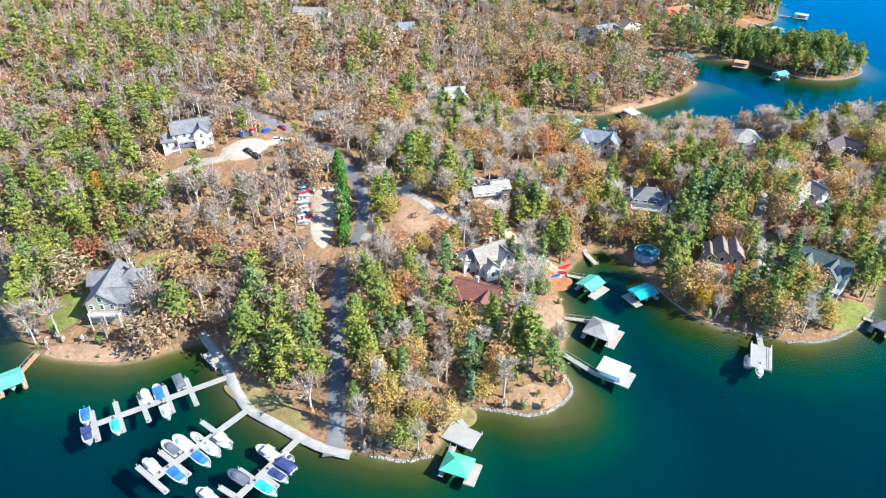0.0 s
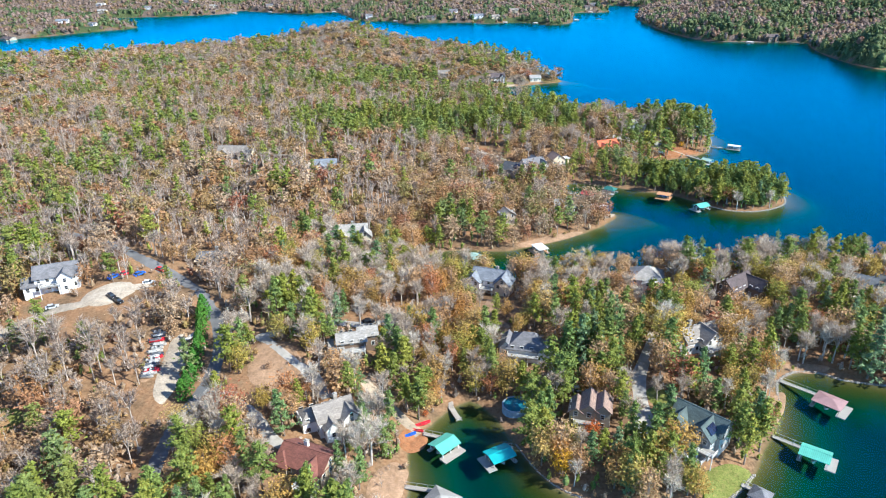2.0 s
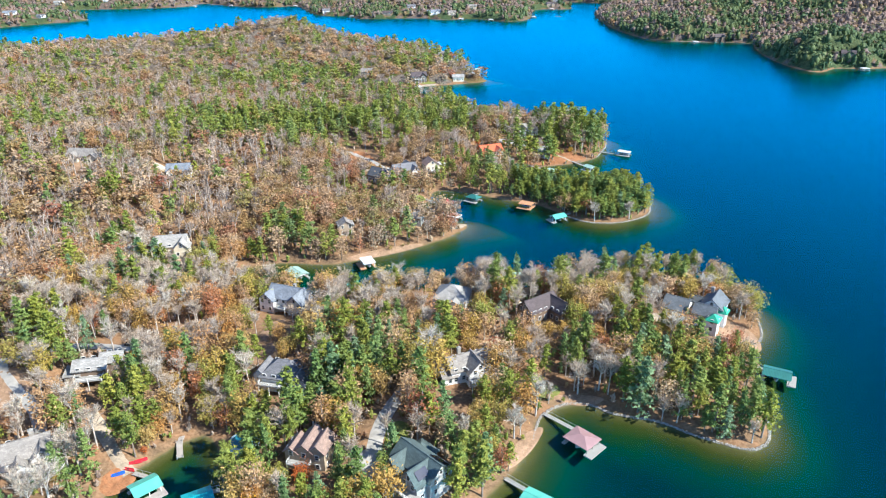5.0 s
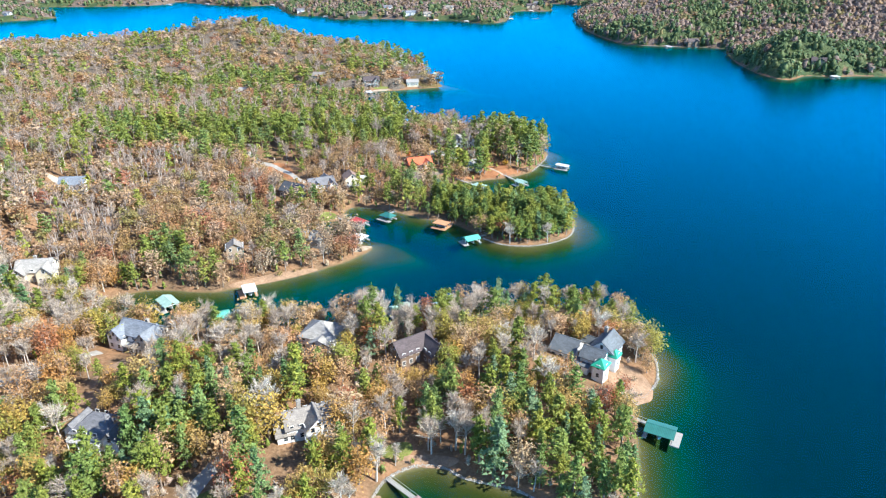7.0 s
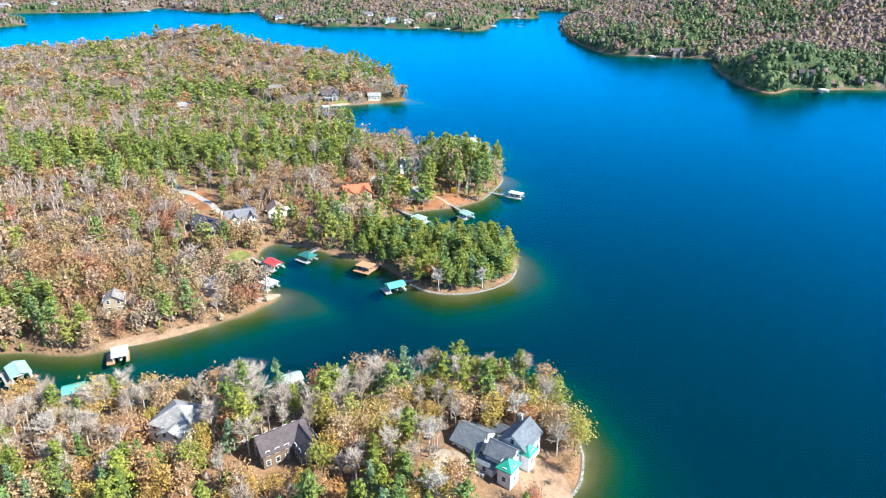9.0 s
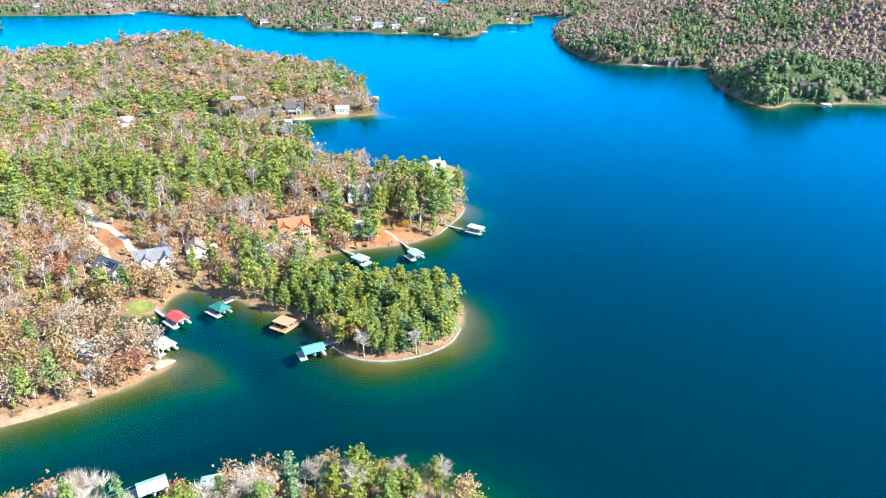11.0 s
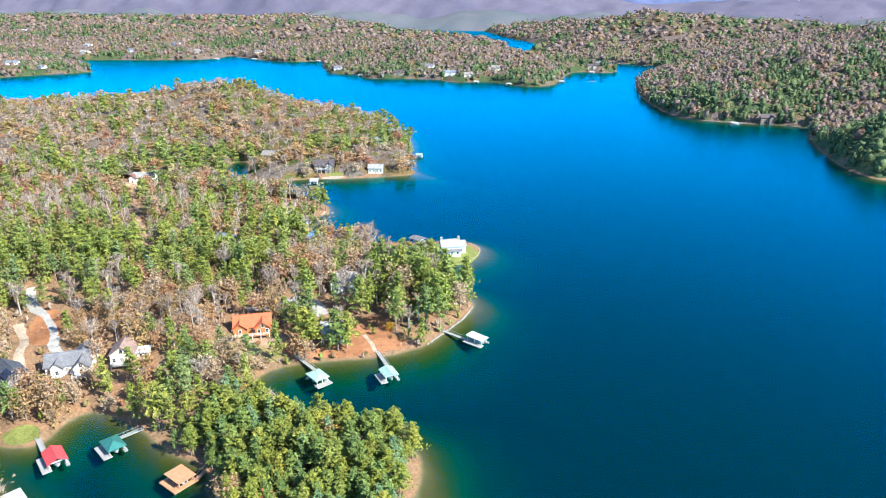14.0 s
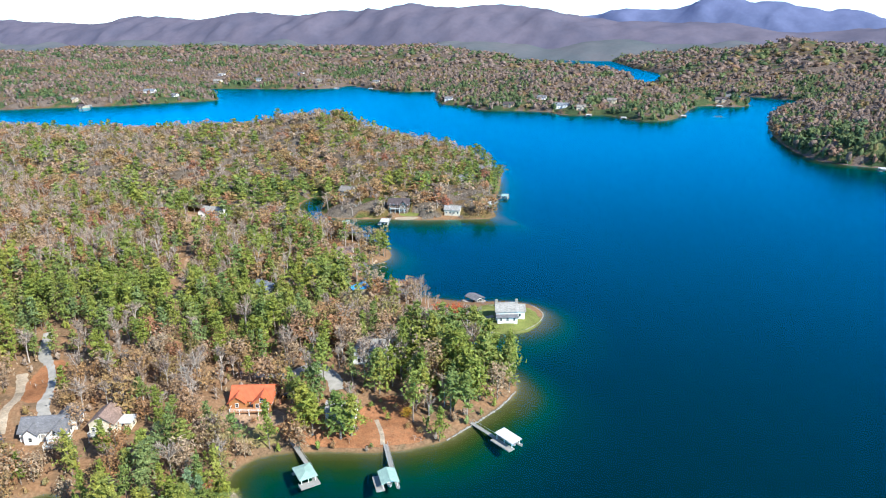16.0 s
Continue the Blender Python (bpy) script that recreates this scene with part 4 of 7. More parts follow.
FAR_HOUSES = [(-662, 1690, 18, W_WHITE, R_GREY, "white house above the far shore"), (-850, 1640, 22, W_WHITE, R_LIGHT, "white house above the far shore"), (-470, 1700, 16, W_CREAM, R_GREY, "cream house on the far shore"), (-20, 1440, 16, W_WHITE, R_GREY, "white house above the far shore"), (100, 1420, 15, W_CREAM, R_TAUPE, "cream house above the far shore"), (276, 1590, 16, W_WHITE, R_GREY, "white house on the far shore"), (-800, 1180, 18, W_TAN, R_TAUPE, "tan house on the far shore"),(-744, 1300, 22, W_WHITE, R_BLUE, "long white lake house on a far point"), (-690, 1305, 16, W_WHITE, R_GREY, "white house on the far shore"), (-760, 1160, 24, W_TAN, R_BROWN, "brown house on the far shore"), (-820, 1585, 20, W_CREAM, R_LIGHT, "pale house on the far shore"), (-728, 1618, 16, W_WHITE, R_GREY, "white house on the far shore"), (-590, 1655, 16, W_CREAM, R_TAUPE, "cream house on the far shore"),
              (-795, 2100, 26, W_WHITE, R_LIGHT, "white house high on a far hill"), (-740, 2110, 22, W_WHITE, R_LIGHT, "white house high on a far hill"), (-1140, 1790, 22, W_CREAM, R_LIGHT, "pale house on a far hill"), (-60, 1380, 18, W_TAN, R_BROWN, "tan house on the far shore"), (28, 1378, 26, W_WHITE, R_BLUE, "large white house on the far shore"), (62, 1362, 14, W_CREAM, R_TAUPE, "cream house on the far shore"), (-190, 1440, 14, W_WHITE, R_GREY, "white house on the far shore"), (262, 1558, 18, W_TAN, R_BROWN, "brown house on the far shore"), (445, 1030, 16, W_BROWN, R_BROWN, "dark house under the trees of the east shore"), (520, 826, 14, W_TAN, R_BROWN, "tan house on the east shore")]
for fx, fy, fw, fwall, froof, flabel in FAR_HOUSES:
    house("house", flabel, fx, fy, (fx * 7) % 40 - 20, [(0, 0, fw, fw * 0.55, 5.6, "gx", 3.2), (fw * 0.2, -fw * 0.3, fw * 0.35, fw * 0.3, 5.2, "gy", 2.4)], fwall, froof, bay=5.0)


# ---- boats ----
def boat_hull(length, beam, mat):
    """A planing hull: pointed bow, flared sides, flat stern, with a rim and a recessed cockpit."""
    s = Solid()
    st = [(-0.5, 0.94, 0.62), (-0.2, 1.0, 0.66), (0.1, 1.0, 0.72), (0.3, 0.86, 0.80), (0.43, 0.52, 0.88), (0.5, 0.12, 0.94)]
    rings = [[(u * length, -b * beam / 2, top), (u * length, -b * beam * 0.36, 0.05), (u * length, b * beam * 0.36, 0.05), (u * length, b * beam / 2, top), (u * length, b * beam * 0.38, top), (u * length, b * beam * 0.33, top - 0.22), (u * length, -b * beam * 0.33, top - 0.22), (u * length, -b * beam * 0.38, top)] for u, b, top in st]
    for a, b in zip(rings, rings[1:]):
        for i in range(8):
            j = (i + 1) % 8
            s.face([a[i], a[j], b[j], b[i]])
    s.face(list(reversed(rings[0])))
    s.face(rings[-1])
    return s


def boat(x, y, turn, length=5.6, cover=None, hull=None, label="white runabout with a blue canvas cover, moored", z=0.0, top=False):
    b = root("motor_boat", x, y, z - 0.12, turn, label, "boat", "moored boats")
    length *= 1.1
    beam = length * 0.42
    part("hull", boat_hull(length, beam, M_HULL), hull or M_HULL, b)
    ws = Solid()
    ws.hull([(0.6, -beam * 0.36, 0.72), (0.68, -beam * 0.36, 0.72), (0.68, beam * 0.36, 0.72), (0.6, beam * 0.36, 0.72)], [(0.2, -beam * 0.3, 1.12), (0.26, -beam * 0.3, 1.12), (0.26, beam * 0.3, 1.12), (0.2, beam * 0.3, 1.12)])
    part("windshield", ws, M_GLASS, b)
    if cover:
        c = Solid()
        pts = [(-0.44, 0.8, 0.72), (-0.2, 0.86, 0.78), (0.06, 0.82, 1.16), (0.2, 0.68, 0.98), (0.27, 0.5, 0.90)]
        rings = [[(u * length, -w * beam / 2, 0.66), (u * length, -w * beam * 0.3, h - 0.04), (u * length, 0, h + 0.1), (u * length, w * beam * 0.3, h - 0.04), (u * length, w * beam / 2, 0.66)] for u, w, h in pts]
        for a, b2 in zip(rings, rings[1:]):
            for i in range(4):
                c.face([a[i], a[i + 1], b2[i + 1], b2[i]])
        c.face(list(reversed(rings[0])))
        c.face(rings[-1])
        part("cover", c, cover, b)
    else:
        for sy in (-1, 1):
            part("seat", Solid().box(-0.3, sy * beam * 0.2, 0.45, 0.6, 0.55, 0.3).box(-0.55, sy * beam * 0.2, 0.75, 0.14, 0.55, 0.35), C_WHITE, b)
        part("bench", Solid().box(-length * 0.4, 0, 0.45, 0.6, beam * 0.62, 0.32), C_WHITE, b)
    if top:
        bt = part("bimini_top", Solid().slab([(-1.6, -beam * 0.42, 1.95), (0.7, -beam * 0.42, 1.95), (0.7, beam * 0.42, 1.95), (-1.6, beam * 0.42, 1.95)], 0.08), cover or C_WHITE, b)
        for px in (-1.5, 0.6):
            for py in (-1, 1):
                part("pole", Solid().box(px, py * beam * 0.4, 0.65, 0.05, 0.05, 1.25), M_STEEL, bt)
    eng = part("outboard_motor", Solid().box(-length * 0.5 - 0.25, 0, 0.5, 0.45, 0.4, 0.55, taper=0.8), M_DARKHULL, b)
    part("shaft", Solid().box(-length * 0.5 - 0.22, 0, -0.2, 0.14, 0.12, 0.75), M_STEEL, eng)
    return b


def pontoon(x, y, turn, length=6.4, cover=C_GREY, label="pontoon boat under a grey cover, moored"):
    b = root("pontoon_boat", x, y, 0, turn, label, "boat", "moored boats")
    for sy in (-0.85, 0.85):
        s = Solid()
        r = [[(u * length, sy + 0.32 * k * math.cos(a), 0.12 + 0.32 * k * math.sin(a)) for a in [6.2832 * i / 10 for i in range(10)]] for u, k in ((-0.5, 1), (0.4, 1), (0.5, 0.2))]
        for a, c in zip(r, r[1:]):
            for i in range(10):
                s.face([a[i], a[(i + 1) % 10], c[(i + 1) % 10], c[i]])
        s.face(list(reversed(r[0])))
        s.face(r[-1])
        part("float", s, M_STEEL, b)
    part("deck", Solid().box(0, 0, 0.44, length * 0.94, 2.4, 0.1), M_HULL, b)
    part("fence", Solid().box(0, 1.15, 0.54, length * 0.84, 0.06, 0.6).box(0, -1.15, 0.54, length * 0.84, 0.06, 0.6).box(length * 0.42, 0, 0.54, 0.06, 2.3, 0.6).box(-length * 0.42, 0, 0.54, 0.06, 2.3, 0.6), cover, b)
    c = Solid()
    c.hull([(-length * 0.4, -1.12, 1.12), (length * 0.4, -1.12, 1.12), (length * 0.4, 1.12, 1.12), (-length * 0.4, 1.12, 1.12)], [(-length * 0.3, -0.4, 1.5), (length * 0.3, -0.4, 1.4), (length * 0.3, 0.4, 1.4), (-length * 0.3, 0.4, 1.5)])
    part("cover", c, cover, b)
    part("outboard_motor", Solid().box(-length * 0.5 - 0.2, 0, 0.4, 0.4, 0.36, 0.6, taper=0.8), M_DARKHULL, b)
    return b


# ---- marina ----
def walkway(s, a, b, width, z=0.5, thick=0.35):
    d = Vector((b[0] - a[0], b[1] - a[1], 0)).normalized()
    n = Vector((-d.y, d.x, 0)) * width / 2
    p = [Vector((*a, z)) - n, Vector((*b, z)) - n, Vector((*b, z)) + n, Vector((*a, z)) + n]
    s.slab([tuple(v) for v in p], thick)
    return s


def pier(label, a, b, width, fingers):
    """A floating pier from a to b with fingers across it; piles at their ends."""
    p = root("floating_pier", a[0], a[1], 0, 0, label, "pier", "marina piers")
    off = Vector((a[0], a[1]))
    rel = [(q[0] - off.x, q[1] - off.y) for q in (a, b)]
    part("walkway", walkway(Solid(), rel[0], rel[1], width), M_PALEDECK, p)
    for f in fingers:
        c, d = [(q[0] - off.x, q[1] - off.y) for q in f]
        fg = part("finger", walkway(Solid(), c, d, 1.3, 0.515), M_PALEDECK, p)
        for e in (c, d):
            part("pile", Solid().tube(e[0], e[1], 0.05, 1.3, 0.11, 0.11), M_POST, fg)
    return p


pier("pale floating pier with five finger docks", (-67, 121.8), (-94.8, 104.0), 1.6, [((-97.0, 108.6), (-90.8, 99.6)), ((-92.5, 111.8), (-86.0, 102.5)), ((-87.6, 114.6), (-81.2, 106.0)), ((-82.5, 117.9), (-76.5, 109.1)), ((-77.8, 120.8), (-71.5, 111.8))])
pier("pale floating pier crowded with covered boats", (-58.2, 111.2), (-73.9, 89.3), 1.6, [((-68.5, 106.6), (-59.1, 100.3)), ((-75.1, 97.3), (-65.7, 91.1)), ((-78.5, 92.9), (-69.0, 86.5))])
pier("pale floating pier beside the boat ramp", (-43.3, 103.2), (-54.4, 84.0), 1.6, [((-55.2, 93.3), (-50.3, 90.3)), ((-58.0, 88.4), (-52.9, 85.7)), ((-48.9, 96.5), (-42.7, 93.5)), ((-50.3, 92.7), (-45.2, 89.0))])
FINGER = -34.0
boat(-97.6, 106.9, FINGER - 25, 5.6, C_BLUE, label="white runabout under a bright blue cover, moored")
boat(-94.2, 101.2, FINGER - 22, 5.8, C_NAVY, label="white runabout under a dark cover, moored", top=True)
boat(-88.6, 104.0, FINGER - 20, 5.2, C_CYAN, label="white runabout with a teal cover, moored")
boat(-85.4, 114.0, FINGER + 162, 5.4, C_WHITE, label="white cuddy boat with a pale cover, moored", top=True)
boat(-82.9, 115.6, FINGER + 160, 5.8, C_BLUE, label="white runabout with a blue and red cover, moored", top=True)
boat(-78.4, 109.3, FINGER - 20, 5.2, C_WHITE, label="small white runabout under a white cover, moored")
pontoon(-78.9, 119.3, FINGER + 160, 6.2, C_GREY)
boat(-75.3, 93.2, 146, 5.4, C_WHITE, label="white runabout with a clear canvas top, moored", top=True)
boat(-68.4, 91.0, -34, 6.0, C_BLUE, label="white runabout under a bright blue cover, moored")
boat(-73.0, 98.5, 146, 5.6, C_GREY, label="white cruiser with a dark deck, moored", top=False)
boat(-70.6, 100.0, 146, 6.4, C_WHITE, label="white cruiser under a white cover, moored")
boat(-64.6, 95.6, -34, 5.8, C_BLUE, label="white runabout with a striped blue cover, moored")
boat(-63.4, 98.6, -34, 6.2, C_WHITE, label="white cruiser under a white cover, moored")
boat(-61.5, 101.0, -34, 6.2, C_WHITE, label="white cruiser with a cream cover, moored", top=True)
boat(-67.5, 101.5, 146, 4.6, None, label="small open white boat, moored")
boat(-50.0, 98.2, 150, 6.2, C_WHITE, label="white deck boat under a white top, moored", top=True)
boat(-44.8, 97.2, -30, 3.4, None, label="small grey dinghy, moored")
pontoon(-44.8, 94.6, -30, 5.6, C_NAVY, "pontoon boat with a dark blue cover, moored")
boat(-45.8, 92.0, -30, 5.4, C_NAVY, label="white runabout under a navy cover, moored")
boat(-47.6, 88.6, -30, 5.8, C_CYAN, label="white runabout under a cyan cover, moored")
boat(-54.6, 91.2, 150, 5.8, C_GREY, M_DARKHULL, "dark grey runabout under a grey cover, moored")
boat(-60.2, 86.2, 150, 5.4, C_WHITE, label="white runabout at the pier's end, moored", top=True)


# ---- boathouses ----
def boathouse(label, x, y, turn, w, l, kind, rmat, deck=None, gang=None, boats=1, rise=None, walls=None, name="boat_dock"):
    """A covered dock: a U of decking with a slip, six posts and a roof; w along its own x, l along y; the gangway leads to gang."""
    deck = deck or M_PALEDECK
    c, s = math.cos(radians(turn)), math.sin(radians(turn))
    b = root(name, x, y, 0, turn, label, "boat dock", "boat docks")
    back = 1
    if gang:
        gx_, gy_ = (gang[0] - x) * c + (gang[1] - y) * s, -(gang[0] - x) * s + (gang[1] - y) * c
        back = 1 if gy_ > 0 else -1
    W, L = w / 2 + 0.5, l / 2 + 0.6
    d = Solid()
    sd = -1 if s > 0 else 1  # the broad side, turned to open water
    d.box(sd * (W + 0.75), 0, 0.24, 1.5, 2 * L, 0.3)
    d.box(-W + 0.55, 0, 0.25, 1.1, 2 * L, 0.3).box(W - 0.55, 0, 0.25, 1.1, 2 * L, 0.3).box(0, back * (L - 0.8), 0.25, 2 * W - 2.2, 1.6, 0.3)
    part("deck", d, deck, b)
    for px in (-w / 2 + 0.15, w / 2 - 0.15):
        for py in (-l / 2 + 0.3, 0, l / 2 - 0.3):
            part("post", Solid().box(px, py, 0.1, 0.18, 0.18, 2.3), M_TRIM if rmat in (T_WHITE, T_RED, T_PALE, T_TEAL) else M_POST, b)
    beam = Solid()
    for px in (-w / 2 + 0.15, w / 2 - 0.15):
        beam.box(px, 0, 2.2, 0.2, l, 0.25)
    for py in (-l / 2 + 0.3, l / 2 - 0.3):
        beam.box(0, py, 2.2, w - 0.5, 0.2, 0.25)
    part("beam", beam, M_TRIM, b)
    rise = rise if rise is not None else (0.35 if kind == "flat" else 1.3)
    part("roof", roof_solid(w, l, 2.45, kind, rise, 0.4, 0.14), rmat, b)
    if walls:
        part("locker", Solid().box(0, back * (l / 2 - 0.9), 0.55, w - 1.2, 1.3, 1.6), walls, b)
    part("ladder", Solid().box(W - 0.3, -back * (L + 0.06), 0.0, 0.06, 0.06, 1.3).box(W - 0.75, -back * (L + 0.06), 0.0, 0.06, 0.06, 1.3).box(W - 0.52, -back * (L + 0.06), 0.1, 0.45, 0.06, 0.06).box(W - 0.52, -back * (L + 0.06), 0.5, 0.45, 0.06, 0.06), M_STEEL, b)
    if gang:
        g = Vector((gx_, gy_))
        a = Vector((max(-W + 0.7, min(W - 0.7, gx_)), back * (L - 0.3)))
        gz = max(0.55, ground(*gang) + 0.1)
        d2 = g - a
        if d2.length > 0.8:
            n = Vector((-d2.y, d2.x)).normalized() * 0.7
            sl = Solid().slab([(a.x - n.x, a.y - n.y, 0.58), (g.x - n.x, g.y - n.y, gz), (g.x + n.x, g.y + n.y, gz), (a.x + n.x, a.y + n.y, 0.58)], 0.2)
            gw = part("gangway", sl, deck, b)
            for sg in (-1, 1):
                rl = Solid().beam((a.x + sg * n.x, a.y + sg * n.y, 1.5), (g.x + sg * n.x, g.y + sg * n.y, gz + 0.95), 0.07, 0.07)
                for k in range(4):
                    q = a.lerp(g, k / 3)
                    rl.box(q.x + sg * n.x, q.y + sg * n.y, 0.5 + (gz - 0.5) * k / 3, 0.07, 0.07, 0.98)
                part("handrail", rl, M_STEEL, gw)
    if boats:
        px, py = x + back * 0.4 * s, y - back * 0.4 * c
        boat(px, py, turn + (90 if back < 0 else -90), min(5.4, l * 0.72), [C_WHITE, C_NAVY, C_BLUE, C_GREY, None][int(abs(x * 3 + y)) % 5], label="boat resting in the slip of a covered dock", z=0.55)
    return b


boathouse("covered boat dock with a teal gabled metal roof", 32.3, 164.8, -44, 5.2, 6.4, "gy", T_TEAL, M_DECK, (26, 171), rise=0.9)
boathouse("covered boat dock with an aqua metal roof and white decks", 47.4, 161.3, 32, 6.5, 5.1, "gx", T_AQUA, M_PALEDECK, (51, 166), rise=0.7)
boathouse("boat dock with a grey hipped shingle roof", 32.5, 143.6, -30, 7.2, 7.2, "hip", R_LIGHT, M_DECK, (23, 150), rise=1.8, walls=W_GREY)
boathouse("boat dock with a flat white metal roof", 33.6, 127.8, -30, 6.6, 4.8, "flat", T_WHITE, M_PALEDECK, (21.5, 134.5), walls=W_WHITE)
boathouse("boat dock with a bright green hipped metal roof", -5.9, 95.6, -18, 6.0, 5.0, "hip", T_GREEN, M_DECK, (-7, 102), rise=1.6)
boathouse("boat dock with a teal metal roof and brown deck", -122.0, 116.5, 40, 5.5, 6.0, "gx", T_TEAL, M_REDDECK, (-121.7, 128), rise=0.8)
boathouse("covered boat dock with a teal metal roof", 131.5, 164.5, -33, 6.8, 4.9, "gx", T_TEAL, M_PALEDECK, (124, 173.5), rise=0.8)
boathouse("boat dock with a mauve hipped metal roof", 145.6, 188.0, -43, 7.4, 6.1, "hip", T_MAUVE, M_PALEDECK, (136.5, 200.5), rise=0.9)
boathouse("boat dock with a dark green gabled roof", 211.6, 222.0, -25, 7.6, 5.5, "gx", T_DKGREEN, M_PALEDECK, (203.5, 230), rise=0.9)
boathouse("small dock shelter with a grey hipped roof", 111.6, 149.0, -40, 4.2, 4.2, "hip", R_GREY, M_DECK, (109, 154), boats=0, rise=1.3)
boathouse("boat dock with a white metal roof and brown deck", 68.4, 300.0, 27, 4.6, 6.2, "flat", T_WHITE, M_REDDECK, (66, 306))
boathouse("boat dock with a pale green metal roof below bare trees", 130.2, 288.3, 35, 6.6, 4.8, "gx", T_PALE, M_PALEDECK, (121, 284), rise=1.0, walls=W_WHITE)
boathouse("boat dock with a green roof below the trees", 64.3, 279.0, 30, 6.0, 5.0, "gx", T_TEAL, M_DECK, (62, 273), rise=0.9)
boathouse("boat dock with a pale teal roof at the channel's head", 40.5, 288.0, 46, 5.5, 8.5, "gy", T_PALE, M_DECK, (33, 281), rise=0.9)
boathouse("boat dock with a pale green roof behind trees", 145.5, 290.5, 20, 5.5, 5.0, "gx", T_PALE, M_DECK, (146, 284), rise=0.9)
boathouse("boat dock with a red metal roof and white deck", 100.6, 373.9, 52, 4.8, 7.4, "gy", T_RED, M_PALEDECK, (87.8, 381.8), rise=1.2)
boathouse("boat dock with a dark green hipped metal roof", 113.3, 382.7, 56, 4.6, 6.8, "hip", T_DKGREEN, M_PALEDECK, (116, 393.2), rise=1.3)
boathouse("boat dock with an orange-stained sun deck on top", 141.2, 373.6, 64, 4.8, 6.6, "flat", M_REDDECK, M_REDDECK, (146, 380), rise=0.1)
boathouse("boat dock with a teal gabled metal roof and long ramp", 156.0, 355.8, 32, 6.7, 4.9, "gx", T_TEAL, M_PALEDECK, (163, 363.5), rise=1.0)
boathouse("boat dock with a white metal roof and tan deck", 103.2, 355.4, 58, 5.0, 7.2, "hip", T_WHITE, M_DECK, (96, 354), rise=0.6)
boathouse("boat dock with a pale green gabled metal roof", 159.5, 432.0, -38, 6.6, 4.8, "hip", T_PALE, M_PALEDECK, (145.5, 445.5), rise=0.7)
boathouse("boat dock with a pale green metal roof and long ramp", 183.8, 439.2, 38, 4.6, 6.0, "gy", T_PALE, M_PALEDECK, (174.6, 455.5), rise=0.8)
boathouse("boat dock with a white flat roof and long gangway", 210.9, 472.0, 62, 3.8, 7.4, "flat", T_WHITE, M_PALEDECK, (196, 478))
boathouse("boat dock with a grey metal roof off the farmhouse point", 161.0, 581.5, 62, 6.0, 7.4, "gy", R_GREY, M_DECK, (176, 571), rise=0.8)
boathouse("small grey boat dock on a wooded point", 87, 601, 20, 5, 6, "flat", R_GREY, M_DECK, (84, 609))
boathouse("boat dock with a pale roof near the beach", 34, 676, 15, 5, 6, "flat", T_PALE, M_DECK, (30, 688))
boathouse("boat dock with a green roof in the inlet", -6, 676, 15, 5, 6, "gx", T_TEAL, M_DECK, (-8, 690), rise=0.9)
boathouse("white-roofed boat dock by the beach", 57, 690, 20, 5, 7, "flat", T_WHITE, M_PALEDECK, (55, 703))
boathouse("white-roofed boat dock on the wooded point", 108, 762, 10, 5, 7, "flat", T_WHITE, M_PALEDECK, (112, 775))
boathouse("white boat dock on the wooded point", 113, 790, 10, 5, 6, "flat", T_PALE, M_PALEDECK, (104, 797))
boathouse("pale dock on the far east shore", 527, 798, 5, 6, 7, "flat", T_WHITE, M_PALEDECK, (527, 810))
boathouse("pale dock on the far east shore", 410, 1015, 15, 6, 7, "flat", T_WHITE, M_PALEDECK, (420, 1026))
boathouse("pale dock on the far shore", 80, 1332, 15, 7, 8, "flat", T_WHITE, M_PALEDECK, (82, 1345))
for fx, fy in [(-22, 1405), (106, 1386), (134, 1316), (214, 1366), (-530, 1622), (-452, 1640), (-640, 1322), (-760, 1172), (262, 1526), (-300, 1626)]:
    boathouse("pale dock on the far shore", fx, fy, (fx * 11) % 40 - 20, 7, 8, "flat", T_WHITE, M_PALEDECK, (fx, fy + 14), boats=0)
boathouse("pale dock on the far shore", -130, 1385, 15, 7, 8, "flat", T_WHITE, M_PALEDECK, (-130, 1402))


def sun_dock(label, x, y, turn, w, l, deck, gang, furniture=True):
    b = root("open_dock", x, y, 0, turn, label, "dock", "boat docks")
    part("deck", Solid().box(0, 0, 0.3, w, l, 0.35), deck, b)
    for px in (-w / 2, w / 2):
        for py in (-l / 2, l / 2):
            part("pile", Solid().tube(px, py, 0.05, 1.3, 0.12, 0.12), M_POST, b)
    c, s = math.cos(radians(turn)), math.sin(radians(turn))
    g = Vector(((gang[0] - x) * c + (gang[1] - y) * s, -(gang[0] - x) * s + (gang[1] - y) * c))
    part("gangway", walkway(Solid(), (0, math.copysign(l / 2 - 0.4, g.y)), (g.x, g.y), 1.5, 0.7, 0.2), deck, b)
    if furniture:
        rail = Solid()
        for sx in (-1, 1):
            for z in (1.1, 1.6):
                rail.beam((sx * (w / 2 - 0.1), -l / 2, z), (sx * (w / 2 - 0.1), l / 2, z), 0.07, 0.07)
            for k in range(5):
                rail.box(sx * (w / 2 - 0.1), -l / 2 + 0.1 + (l - 0.2) * k / 4, 0.65, 0.08, 0.08, 1.0)
        part("railing", rail, M_TRIM, b)
    return b


